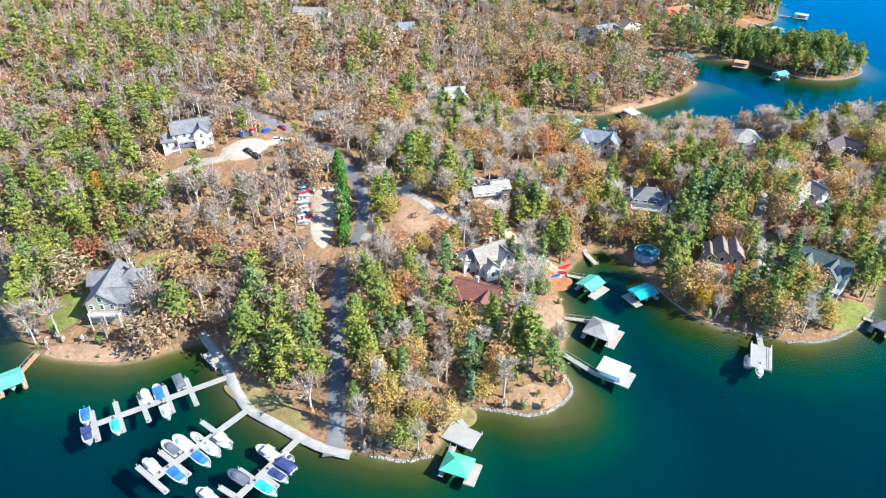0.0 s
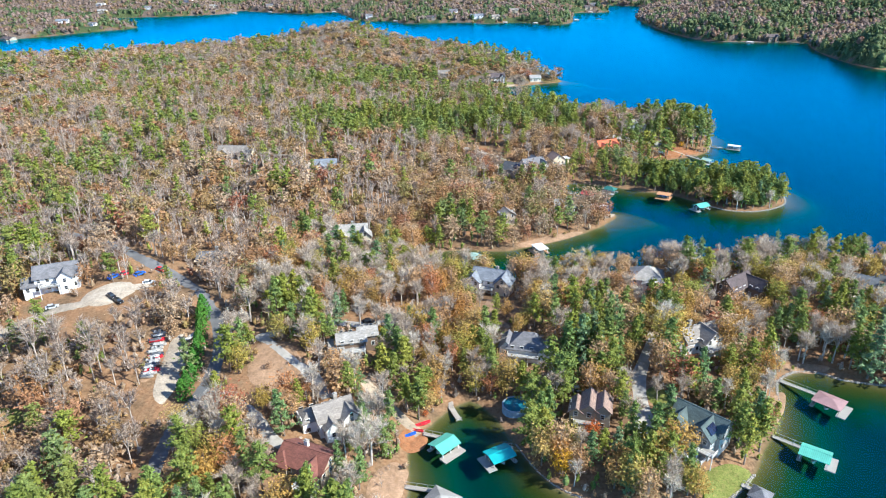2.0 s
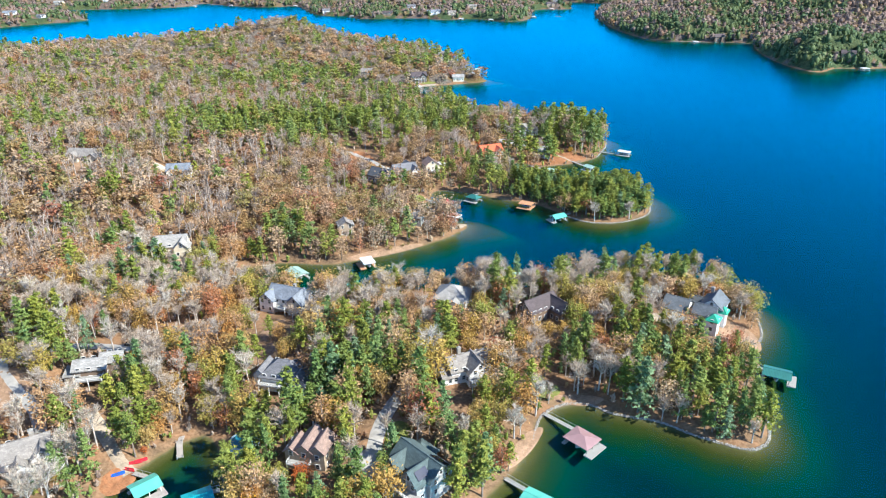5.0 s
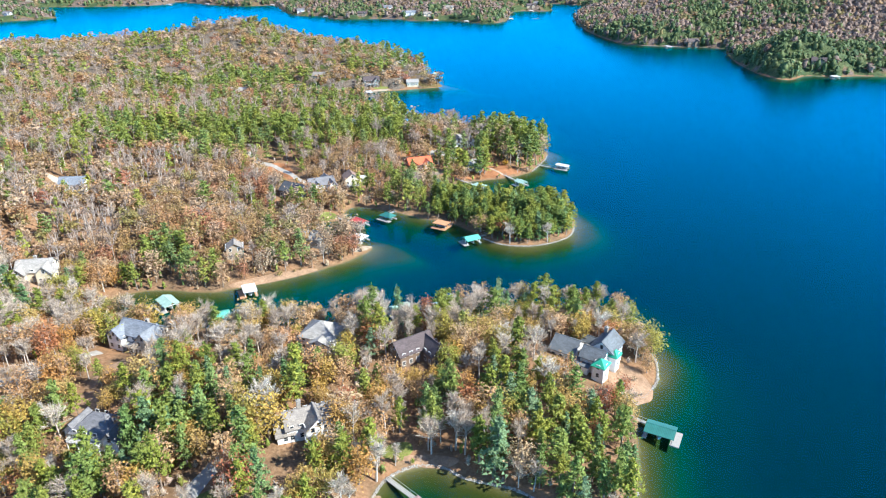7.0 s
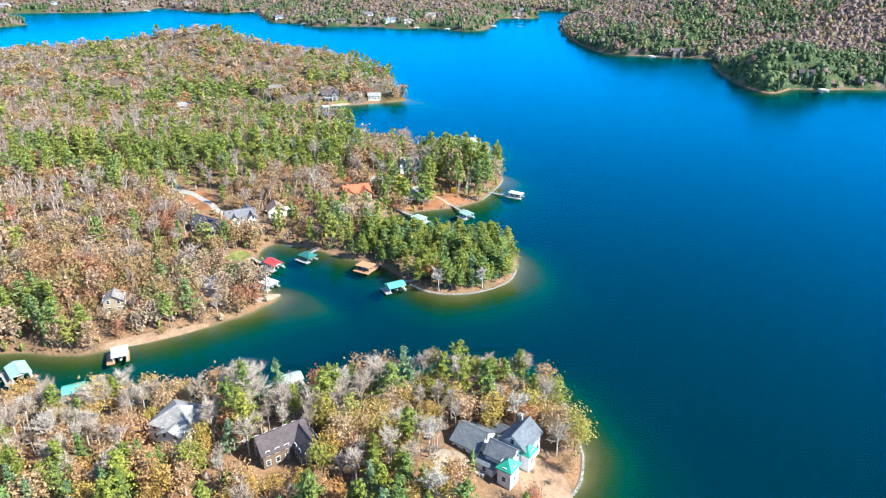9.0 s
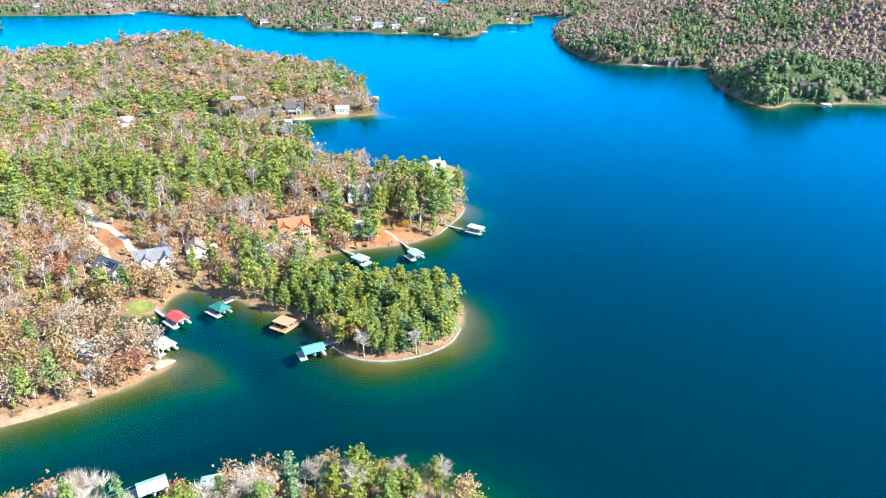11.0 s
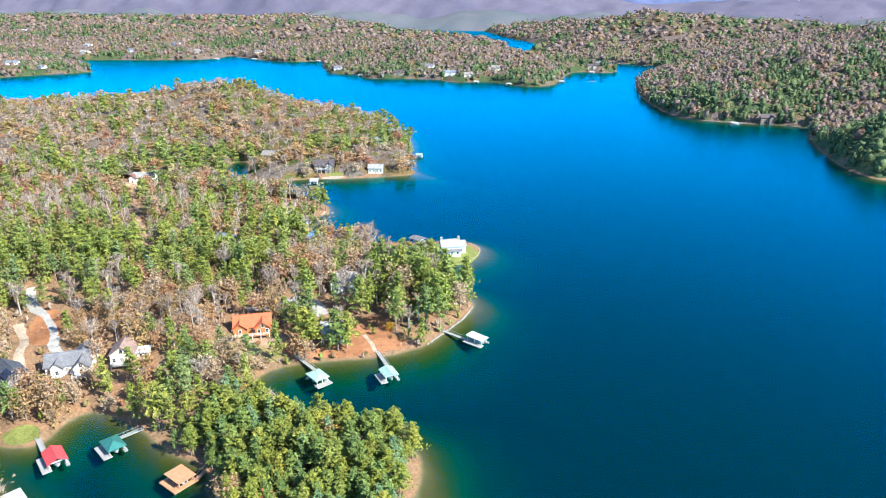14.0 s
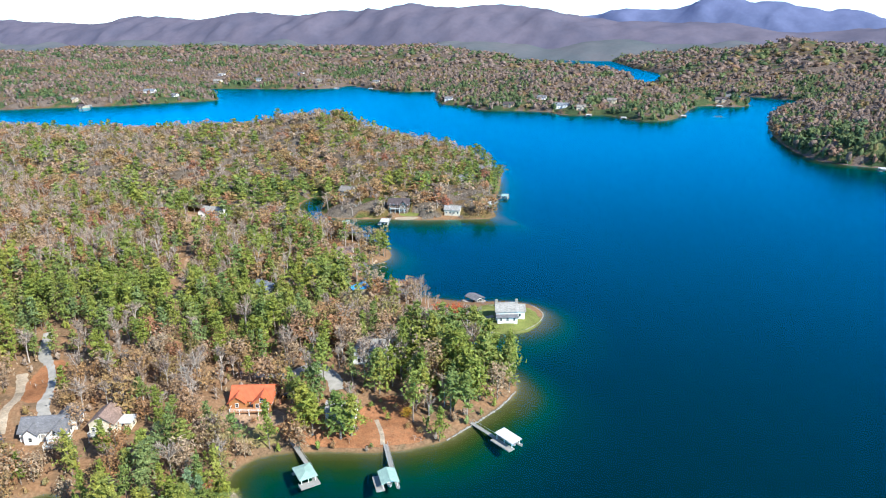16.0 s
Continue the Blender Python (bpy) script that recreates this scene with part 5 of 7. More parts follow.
sun_dock("two-level pale concrete dock with white railings", 74.2, 136.0, -19, 5.2, 9.6, M_PALEDECK, (77, 147))
boat(72.2, 130.8, -110, 4.6, C_WHITE, label="white personal boat tied at a pale dock")
boat(70.3, 134.2, 70, 4.6, C_GREY, M_DARKHULL, "dark boat tied beside a pale dock")
sun_dock("broad white sun deck on piles by the shore", -5.2, 105.3, -26, 8.0, 5.6, M_PALEDECK, (-6, 110), False)
sun_dock("grey landing stage beside the marina walk", -72.7, 128.0, 48, 3.2, 7.4, M_DECK, (-70, 131), False)
sun_dock("narrow grey wooden pier at the cove's head", 34.5, 180.5, 24, 1.6, 6.5, M_DECK, (33, 186), False)


# ---- roads, yards and shores ----
ROADS = []


def strip(name, label, pts, width, mat, lift=0.14, kind="structure"):
    """A road or path laid on the ground along a curve."""
    line = smooth_line(pts, 6, closed=False)
    tan = np.gradient(line, axis=0)
    nrm = np.stack([-tan[:, 1], tan[:, 0]], 1) / (np.hypot(*tan.T)[:, None] + 1e-9)
    r = np.random.RandomState(len(ROADS) + 3)
    half = width / 2 * (1 + 0.10 * np.convolve(r.randn(len(line) + 4), np.ones(5) / 5, "valid"))[:, None]
    rows = [line + nrm * half * k for k in (-1, -0.5, 0, 0.5, 1)]
    X, Y = np.stack([p[:, 0] for p in rows], 1), np.stack([p[:, 1] for p in rows], 1)
    Z = np.maximum(sample(GZ, X, Y), 0.2) + lift
    Z[:, 0] -= lift + 0.05
    Z[:, -1] -= lift + 0.05
    ROADS.append((line, width / 2 + (1.6 if name == "road" else 0.8)))
    return tagged(new(name, grid_mesh(name, X[:, ::-1], Y[:, ::-1], Z[:, ::-1], mat)), label, "", kind=kind)


YARDS, BEDS = [], []


def yard(name, label, x, y, rx, ry, turn, mat, lift=0.1, bare=True):
    """A patch of lawn, clay or gravel laid on the ground, with an uneven edge."""
    n, m = 48, 8
    r = np.random.RandomState(int(abs(x * 13 + y * 7)))
    a = np.linspace(0, 2 * np.pi, n)
    wob = 1 + sum(0.10 / k * np.sin(k * a + r.uniform(0, 6.28)) for k in (2, 3, 5, 7))
    k = np.linspace(0.02, 1, m)[:, None]
    u, v = k * rx * wob * np.cos(a), k * ry * wob * np.sin(a)
    c, s = math.cos(radians(turn)), math.sin(radians(turn))
    X, Y = x + u * c - v * s, y + u * s + v * c
    Z = np.maximum(sample(GZ, X, Y), 0.1) + lift
    Z[-1] -= lift + 0.06
    if bare:
        YARDS.append((x, y, rx, ry, turn))
    if name == "ground_patch":
        BEDS.append((x, y, rx, ry, turn))
    return tagged(new(name, grid_mesh(name, X[::-1], Y[::-1], Z[::-1], mat)), label, "", kind="structure")


strip("road", "grey asphalt road down to the boat ramp", [(-34.5, 98), (-35.5, 108), (-38, 122), (-41, 140), (-43.5, 158), (-43, 172), (-41, 185), (-42, 198), (-47, 211), (-54, 221), (-62, 231), (-72, 241), (-84, 247), (-96, 253), (-110, 262), (-135, 275)], 5.2, M_ASPHALT)
strip("road", "pale gravel loop road beside the parking", [(-118, 198), (-116, 207), (-107, 213), (-96, 215), (-88, 221), (-80, 230), (-74, 239)], 4.5, M_GRAVEL, 0.18)
strip("road", "grey lane through the woods", [(-30, 205), (-20, 212), (-8, 217), (4, 221), (16, 227), (26, 236), (34, 250)], 4.5, M_CONCRETE)
strip("driveway", "pale concrete drive to the beige house", [(-32, 207), (-24, 198), (-15, 191), (-8, 186), (-3, 179)], 4.0, M_CONCRETE)
strip("driveway", "grey drive to the red-roofed house", [(-40, 180), (-31, 175), (-22, 169), (-15, 161), (-10, 157)], 4.0, M_CONCRETE)
strip("driveway", "sandy ramp down to the cove", [(6, 189), (12, 183), (19, 176), (25, 171)], 4.0, M_SAND)
strip("driveway", "concrete drive to the solar house", [(100, 215), (93, 200), (90, 190), (89, 180), (90, 171)], 4.5, M_CONCRETE)
strip("driveway", "concrete drive to the grey house by the inlet", [(66, 421), (57, 427), (49, 437), (38, 446), (27, 452), (18, 462)], 4.5, M_CONCRETE)
strip("driveway", "pale lane to the navy-roofed house", [(58, 410), (50, 418), (44, 428), (30, 440)], 4.0, M_SAND)
strip("driveway", "clay track through the northern woods", [(60, 490), (37, 515), (15, 545), (-7, 574), (-29, 600), (-46, 628)], 4.5, M_CLAY)
strip("driveway", "gravel lane along the isthmus to the farmhouse", [(120, 520), (138, 532), (152, 542), (163, 550), (171, 557), (177, 562)], 3.6, M_GRAVEL)
strip("driveway", "pale paved court beside the white houses", [(112, 472), (122, 476), (130, 482), (140, 481), (146, 474)], 6.0, M_CONCRETE)
strip("driveway", "gravel drive to the blue-roofed house", [(-80, 395), (-66, 392), (-56, 388)], 4.0, M_GRAVEL)
strip("driveway", "sand path from the dock to the white house", [(174, 455), (171, 460), (166, 466)], 2.6, M_SAND)
strip("driveway", "pale drive to the white gabled house", [(94, 222), (101, 217), (108, 215)], 4.0, M_GRAVEL)
strip("driveway", "drive to the cream house by the channel", [(44, 226), (45, 236), (46, 245)], 4.0, M_CLAY)
strip("pavement", "pale stone walk along the marina shore", [(-79.5, 138), (-74.9, 133), (-69.8, 127), (-66.2, 121.8), (-62.6, 116.6), (-58.4, 111.6), (-54.6, 109.2), (-48.6, 106.0), (-42.8, 102.8), (-36.5, 100.0), (-30.5, 98.6)], 2.6, M_CONCRETE, 0.5)
yard("pavement", "pale gravel parking with sandy edges", -90, 222, 10, 6.5, 35, M_GRAVEL)
yard("pavement", "pale gravel storage lot beside the hedge", -55, 190, 4.5, 16, 12, M_GRAVEL)
yard("ground_patch", "bare clay strip with stacked boats", -63, 196, 4, 12, 12, M_CLAY)
yard("ground_patch", "bare dry yard above the red-roofed house", -22, 190, 8.5, 13, 35, M_CLAY)
yard("lawn", "sloping lawn beside the large stone house", -119, 148, 7, 14, -15, M_GRASS)
yard("lawn", "lawn behind the large stone house", -98, 164, 10, 6, 10, M_GRASS)
yard("ground_patch", "sandy clay bank above the western cove", -108, 128.5, 14, 2.6, -4, M_CLAY, 0.12)
yard("lawn", "strip of dry grass behind the marina walk", -54, 112.5, 15, 3, -28, M_STRAW)
yard("lawn", "dry grass bank beside the white sun deck", -6, 112, 4, 4.5, 20, M_STRAW)
yard("ground_patch", "clay bank on the southern tip", 13, 118.5, 7, 3.5, -5, M_CLAY)
yard("ground_patch", "clay slope beside the cove", 18.5, 149, 4.6, 10, -8, M_CLAY)
yard("ground_patch", "clay shore at the cove landing", 23, 168, 4, 5, 0, M_REDCLAY)
yard("lawn", "small lawn inside the stone seawall", 105, 155, 9, 4.5, 30, M_GRASS)
yard("pavement", "pale concrete court beside the solar house", 89, 171, 4.5, 8, 0, M_CONCRETE, 0.2)
yard("lawn", "patch of lawn above the court", 95, 185, 4, 5, 0, M_GRASS)
yard("lawn", "square lawn at the cove's head", 138, 210, 4.5, 3.5, 30, M_GRASS)
yard("ground_patch", "clay shore along the southern cove", 129.5, 186, 2.2, 11, -30, M_CLAY)
yard("ground_patch", "sandy shore at the head of the cove", 147, 207.6, 8, 2.2, 0, M_CLAY)
yard("pavement", "sandy forecourt of the house on the point", 183, 250, 6, 4, -25, M_SAND)
yard("ground_patch", "clay garden around the house on the point", 207.5, 246, 7, 10, 20, M_CLAY)
yard("ground_patch", "bare clay bank along the channel", 74, 313.5, 20, 2.6, 30, M_CLAY, 0.12)
yard("ground_patch", "pale sand spit", 106, 344.5, 6, 2.4, 50, M_SAND, 0.12)
yard("lawn", "lawn by the inlet", 82, 382, 6, 4, 15, M_GRASS)
yard("ground_patch", "red clay slope above the small beach", 160, 457, 28, 9, 17, M_REDCLAY)
yard("ground_patch", "red clay yard in the white house's clearing", 168, 468, 10, 11, 30, M_REDCLAY)
yard("lawn", "dry lawn above the small beach", 135, 443, 8, 6, 40, M_STRAW)
yard("ground_patch", "clay yard of the log house", 128, 449, 12, 7, 20, M_CLAY)
yard("lawn", "round lawn on the farmhouse point", 182, 566, 15, 17, 20, M_GRASS)
yard("lawn", "lawn along the isthmus", 162, 555, 9, 6, 35, M_GRASS)
yard("ground_patch", "clay yard beside the grey house", 44, 438, 15, 8, 125, M_REDCLAY)
yard("ground_patch", "clay slope below the tan house", 107, 420, 4, 10, 30, M_CLAY)
yard("ground_patch", "clay clearing in the northern woods", -50, 380, 16, 9, 0, M_CLAY)
yard("ground_patch", "clay clearing beside the pale house", -98, 378, 16, 6, 0, M_CLAY)
yard("ground_patch", "clay yard beside the pale house", -14, 291, 9, 6, 0, M_CLAY)
yard("ground_patch", "clay clearing near the long roofed house", 46, 221, 6, 5, 0, M_CLAY)
yard("ground_patch", "clay clearing in the middle of the point", 122, 229, 7, 4.5, 10, M_CLAY)
yard("ground_patch", "sandy beach before the timber lodge", 66, 706.5, 9, 2.2, 18, M_SAND)
yard("lawn", "green lawn before the timber lodge", 66, 713, 9, 4, 18, M_GRASS)
yard("ground_patch", "clearing with a pale drive", -40, 632, 22, 7, 0, M_CLAY)
yard("lawn", "small lawn on the far hillside", -170, 1720, 22, 16, 0, M_GRASS)
CLEARINGS = [(111, 556, 6), (117, 549, 5), (-50, 206, 5), (-47, 192, 5), (-53, 215, 4), (-45, 181, 4.5), (-46, 172, 4), (131, 280, 6), (137, 276, 5), (66, 273, 5), (72, 269, 4), (147, 284, 4), (42, 282, 5), (62, 204, 3), (53, 424, 6), (60, 412, 5), (44, 446, 7), (51, 440, 6), (30, 462, 7), (52, 234, 6), (57, 226, 5), (150, 577, 8), (176, 585, 8), (163, 579, 8), (163, 542, 6), (156, 538, 5), (-50, 176, 5), (-56, 178, 5), (-58, 184, 4), (-22, 177, 6), (-28, 182, 5), (-114, 196, 7), (-78, 222, 5), (104, 556, 5), (150, 573, 8), (140, 574, 5), (53, 174, 5), (51, 181, 4), (165, 560, 8), (172, 571, 9), (160, 568, 7), (76, 407, 7), (90, 416, 6), (60, 398, 5), (152, 560, 5), (-104, 203, 8), (-94, 205, 8), (-84, 212, 7), (-90, 214, 8), (-54, 172, 5), (-24, 182, 7), (-12, 183, 4), (52, 182, 4.5), (30, 170, 4), (12, 184, 5), (-82, 236, 5), (148, 455, 8), (170, 462, 9), (118, 445, 8), (66, 409, 7), (196, 241, 8), (207, 262, 5), (104, 160, 6), (100, 154, 6), (-100, 126, 6), (-112, 138, 5), (108, 198, 7), (58, 192, 4), (72, 163, 4), (44, 243, 7), (104, 251, 6), (134, 242, 5), (0, 160, 5), (-5, 141, 5), (-15, 292, 7), (-112, 216, 7), (183, 566, 17), (84, 418, 5), (84, 378, 5), (92, 713, 5), (62, 706, 6), (70, 605, 6), (-44, 630, 9), (70, 532, 5), (146, 488, 5), (153, 451, 6)]


def is_clear(x, y):
    """True where no tree may stand."""
    out = np.zeros(x.shape, bool)
    for cx, cy, r in CLEARINGS + [(a, b, r + 1.0) for a, b, r in FOOTPRINTS] + [(a + 0.4, b - 3.5, r) for a, b, r in FOOTPRINTS if b < 560]:
        out |= (x - cx) ** 2 + (y - cy) ** 2 < r * r
    for line, half in ROADS:
        for a, b in zip(line[::2], line[2::2]):
            out |= near_line(x, y, a[0], a[1], b[0], b[1]) < half
    for cx, cy, rx, ry, turn in YARDS:
        c, s = math.cos(radians(turn)), math.sin(radians(turn))
        u, v = (x - cx) * c + (y - cy) * s, -(x - cx) * s + (y - cy) * c
        out |= (u / rx) ** 2 + (v / ry) ** 2 < 0.92
    return out


# ---- stones of the seawalls ----
def stone_mesh(seed):
    r = np.random.RandomState(seed)
    bm = bmesh.new()
    bmesh.ops.create_icosphere(bm, subdivisions=1, radius=0.5)
    for v in bm.verts:
        v.co *= r.uniform(0.75, 1.2)
        v.co.z *= 0.65
    me = bpy.data.meshes.new("stone")
    bm.to_mesh(me)
    bm.free()
    me.materials.append(M_STONE)
    return me


STONES = [stone_mesh(k) for k in range(5)]


def seawall(label, pts, size, rows, singles):
    """Piled stones along a shore: the first ones are pieces of their own, the rest one mesh."""
    w = tagged(new("seawall"), label, "seawall", kind="structure")
    line = smooth_line(pts, 8, closed=False)
    r = np.random.RandomState(int(pts[0][0]) % 97)
    seg = np.hypot(*np.diff(line, axis=0).T)
    dist = np.concatenate([[0], np.cumsum(seg)])
    n = int(dist[-1] / (size * 0.72))
    vs, fs, base, count = [], [], 0, 0
    for k in range(n):
        for q in range(rows):
            t = (k + r.uniform(-0.3, 0.3)) / n * dist[-1]
            x, y = np.interp(t, dist, line[:, 0]) + r.uniform(-0.12, 0.12), np.interp(t, dist, line[:, 1]) + r.uniform(-0.12, 0.12)
            off = (q - (rows - 1) / 2) * size * 0.6
            i = min(len(line) - 2, int(np.searchsorted(dist, t)))
            d = line[i + 1] - line[max(0, i - 1)]
            d /= np.hypot(*d) + 1e-9
            x, y = x - d[1] * off, y + d[0] * off
            z = max(-0.15, ground(x, y)) + 0.12 * r.uniform(0, 1)
            sc = size * r.uniform(0.75, 1.3)
            m = pose(x, y, z, r.uniform(0, 30), r.uniform(0, 30), r.uniform(0, 360)) @ Matrix.Diagonal((sc, sc * r.uniform(0.7, 1.1), sc * 0.9, 1))
            me = STONES[r.randint(5)]
            if count < singles:
                part("stone", me, None, w, m=m)
                count += 1
            else:
                co = np.empty(len(me.vertices) * 3, np.float32)
                me.vertices.foreach_get("co", co)
                mm = np.array(m)
                vs.append(co.reshape(-1, 3) @ mm[:3, :3].T + mm[:3, 3])
                fs.append(np.array([p.vertices[:] for p in me.polygons]) + base)
                base += len(me.vertices)
    if vs:
        ob = new("stones", mesh_from("stones", np.vstack(vs), np.vstack(fs), [M_STONE]))
        ob.parent = w
        tagged(ob, kind="stuff")


seawall("piled pale stones along the southern tip", [(-1, 114.6), (5, 113.8), (12, 112.8), (19, 116.6), (22.3, 122), (20.4, 129)], 0.72, 2, 110)
seawall("curved stone seawall below the small lawn", [(84, 143), (92, 143.5), (99, 146), (107, 151.3), (114, 158.5)], 0.72, 2, 90)
seawall("rough stones under the trees of the south shore", [(52, 168), (57, 158), (63, 151), (72, 146.6), (80, 144.6)], 0.6, 1, 0)
seawall("stones along the shore below the marina", [(-26, 98.8), (-18, 97.6), (-11.5, 99.6)], 0.6, 2, 0)
seawall("pale stones along the southern cove", [(132, 187), (135, 199), (142, 205.4), (150, 206), (157, 202), (169, 199), (177, 194), (185, 190), (192, 188), (198, 192), (201, 201)], 0.65, 2, 60)
seawall("pale stones round the point", [(208, 236), (213, 242), (217.4, 250), (219.2, 261), (217, 272)], 0.65, 2, 30)
seawall("white stones ringing the pine point", [(161.4, 361), (169, 354.8), (178, 352.8), (188, 354.6), (197, 359.6), (203.4, 367), (206.6, 377)], 0.65, 2, 0)
seawall("stones round the farmhouse lawn", [(176, 549), (189.3, 553), (196.2, 565), (196.2, 578), (189, 586)], 0.7, 1, 0)
seawall("pale stones along the sandy point", [(192, 466), (197.3, 479), (202, 492), (204.2, 504)], 1.0, 1, 0)


# ---- trees ----
def quads_at(centres, sizes, rng, facing=None, loose=0.5):
    """Ragged leaf blades; facing: the way each one's face is turned, more or less."""
    n = len(centres)
    nrm = rng.randn(n, 3) if facing is None else facing / (np.linalg.norm(facing, axis=1, keepdims=True) + 1e-9) + rng.randn(n, 3) * loose
    nrm /= np.linalg.norm(nrm, axis=1, keepdims=True) + 1e-9
    w = rng.randn(n, 3)
    u = w - nrm * np.sum(w * nrm, 1, keepdims=True)
    u /= np.linalg.norm(u, axis=1, keepdims=True) + 1e-9
    v = np.cross(nrm, u)
    s = np.asarray(sizes).reshape(-1, 1) * 0.5
    k = rng.uniform(0.55, 1.15, (4, n, 1))
    verts = np.stack([centres - u * s * k[0], centres - v * s * k[1] * 0.85, centres + u * s * k[2], centres + v * s * k[3] * 0.85], 1).reshape(-1, 3)
    return verts, np.arange(4 * n).reshape(n, 4)


def limb(a, b, r0, r1, n=4):
    """A tapered tube from a to b."""
    a, b = np.asarray(a, float), np.asarray(b, float)
    d = (b - a) / (np.linalg.norm(b - a) + 1e-9)
    x = np.cross(d, [0, 0, 1.0] if abs(d[2]) < 0.9 else [1.0, 0, 0])
    x /= np.linalg.norm(x)
    y = np.cross(d, x)
    ang = np.arange(n) * 2 * np.pi / n
    ring = np.cos(ang)[:, None] * x + np.sin(ang)[:, None] * y
    i = np.arange(n)
    return np.vstack([a + ring * r0, b + ring * r1]), np.stack([i, (i + 1) % n, (i + 1) % n + n, i + n], 1)


def triangles(f):
    return f if f.shape[1] == 3 else np.vstack([f[:, [0, 1, 2]], f[:, [0, 2, 3]]])


def merge(pieces):
    vs, fs, k = [], [], 0
    for v, f in pieces:
        vs.append(v)
        fs.append(triangles(f) + k)
        k += len(v)
    return np.vstack(vs), np.vstack(fs)


# boughs or lobes, clumps on each, blades in a clump, blade length
PINE_LOD = {1.0: (27, 4, 7, 0.92), 0.5: (18, 3, 7, 1.15), 0.3: (13, 2, 7, 1.5), 0.2: (9, 2, 6, 2.0)}
LEAF_LOD = {1.0: (44, 21, 0.68), 0.5: (28, 11, 1.0), 0.3: (16, 10, 1.45), 0.2: (13, 9, 1.8)}


def far_tree(rng, h, wide, start):
    """A tree of the far woods: a small uneven core over a short trunk, and ragged boughs all round it."""
    sides, rows = 5, 3
    az = np.arange(sides) * 2 * np.pi / sides
    vs = []
    lean, swell = rng.uniform(-0.6, 0.6, 2), rng.uniform(0.6, 1.2, sides)
    for q in range(rows):
        t = q / (rows - 1)
        rad = 0.72 * wide * (0.6, 1.0, 0.5)[q] * swell * rng.uniform(0.5, 1.25, sides)
        z = h * (start + (0.82 - start) * t) + rng.uniform(-0.1, 0.1, sides) * h
        turn = az + rng.uniform(-0.3, 0.3)
        vs.append(np.stack([np.cos(turn) * rad + lean[0] * t, np.sin(turn) * rad + lean[1] * t, z], 1))
    v = np.vstack(vs + [np.array([[lean[0], lean[1], h * rng.uniform(0.82, 0.92)]])])
    i = np.arange(sides)
    j = (i + 1) % sides
    f = [np.stack([i + q * sides, j + q * sides, j + (q + 1) * sides], 1) for q in range(rows - 1)] + [np.stack([i + q * sides, j + (q + 1) * sides, i + (q + 1) * sides], 1) for q in range(rows - 1)]
    f.append(np.stack([i + (rows - 1) * sides, j + (rows - 1) * sides, np.full(sides, rows * sides)], 1))
    n, size = 10, 2.5
    a, el = rng.uniform(0, 6.28, n), rng.uniform(0.0, 1.0, n)
    out = wide * np.sqrt(np.maximum(0.04, 1 - (el * 1.6 - 0.62) ** 2)) * rng.uniform(0.55, 1.25, n) * np.interp((a / 6.2832 * sides) % sides, np.arange(sides + 1), np.append(swell, swell[0]))
    c = np.stack([np.cos(a) * out + lean[0] * el, np.sin(a) * out + lean[1] * el, h * (start + (0.98 - start) * el)], 1)
    d = np.stack([np.cos(a), np.sin(a), rng.uniform(-0.5, 0.5, n)], 1)
    stick = blades(c, d, d + rng.randn(n, 3) * 0.5 + [0, 0, 0.5], rng.uniform(0.6, 1.4, n) * size, 0.65, rng)
    stem = (np.array([[-0.2, 0, -0.5], [0.2, 0, -0.5], [0, 0, h * 0.4]]), np.array([[0, 1, 2]]))
    return merge([stem]), merge([(v, np.vstack(f)), stick])


def blades(centres, along, facing, length, width, rng):
    """Pointed slips of leaf or needle, laid along a direction and facing another."""
    n = len(centres)
    f = facing + rng.randn(n, 3) * 0.45
    u = along + rng.randn(n, 3) * 0.55
    u -= f * (np.sum(u * f, 1) / (np.sum(f * f, 1) + 1e-9))[:, None]
    u /= np.linalg.norm(u, axis=1, keepdims=True) + 1e-9
    v = np.cross(f, u)
    v /= np.linalg.norm(v, axis=1, keepdims=True) + 1e-9
    le = np.asarray(length).reshape(-1, 1)
    w = le * width * rng.uniform(0.7, 1.3, (n, 1))
    verts = np.stack([centres + u * le * 0.55, centres - u * le * 0.45 + v * w * 0.5, centres - u * le * 0.35 - v * w * 0.5], 1).reshape(-1, 3)
    return verts, np.arange(3 * n).reshape(n, 3)


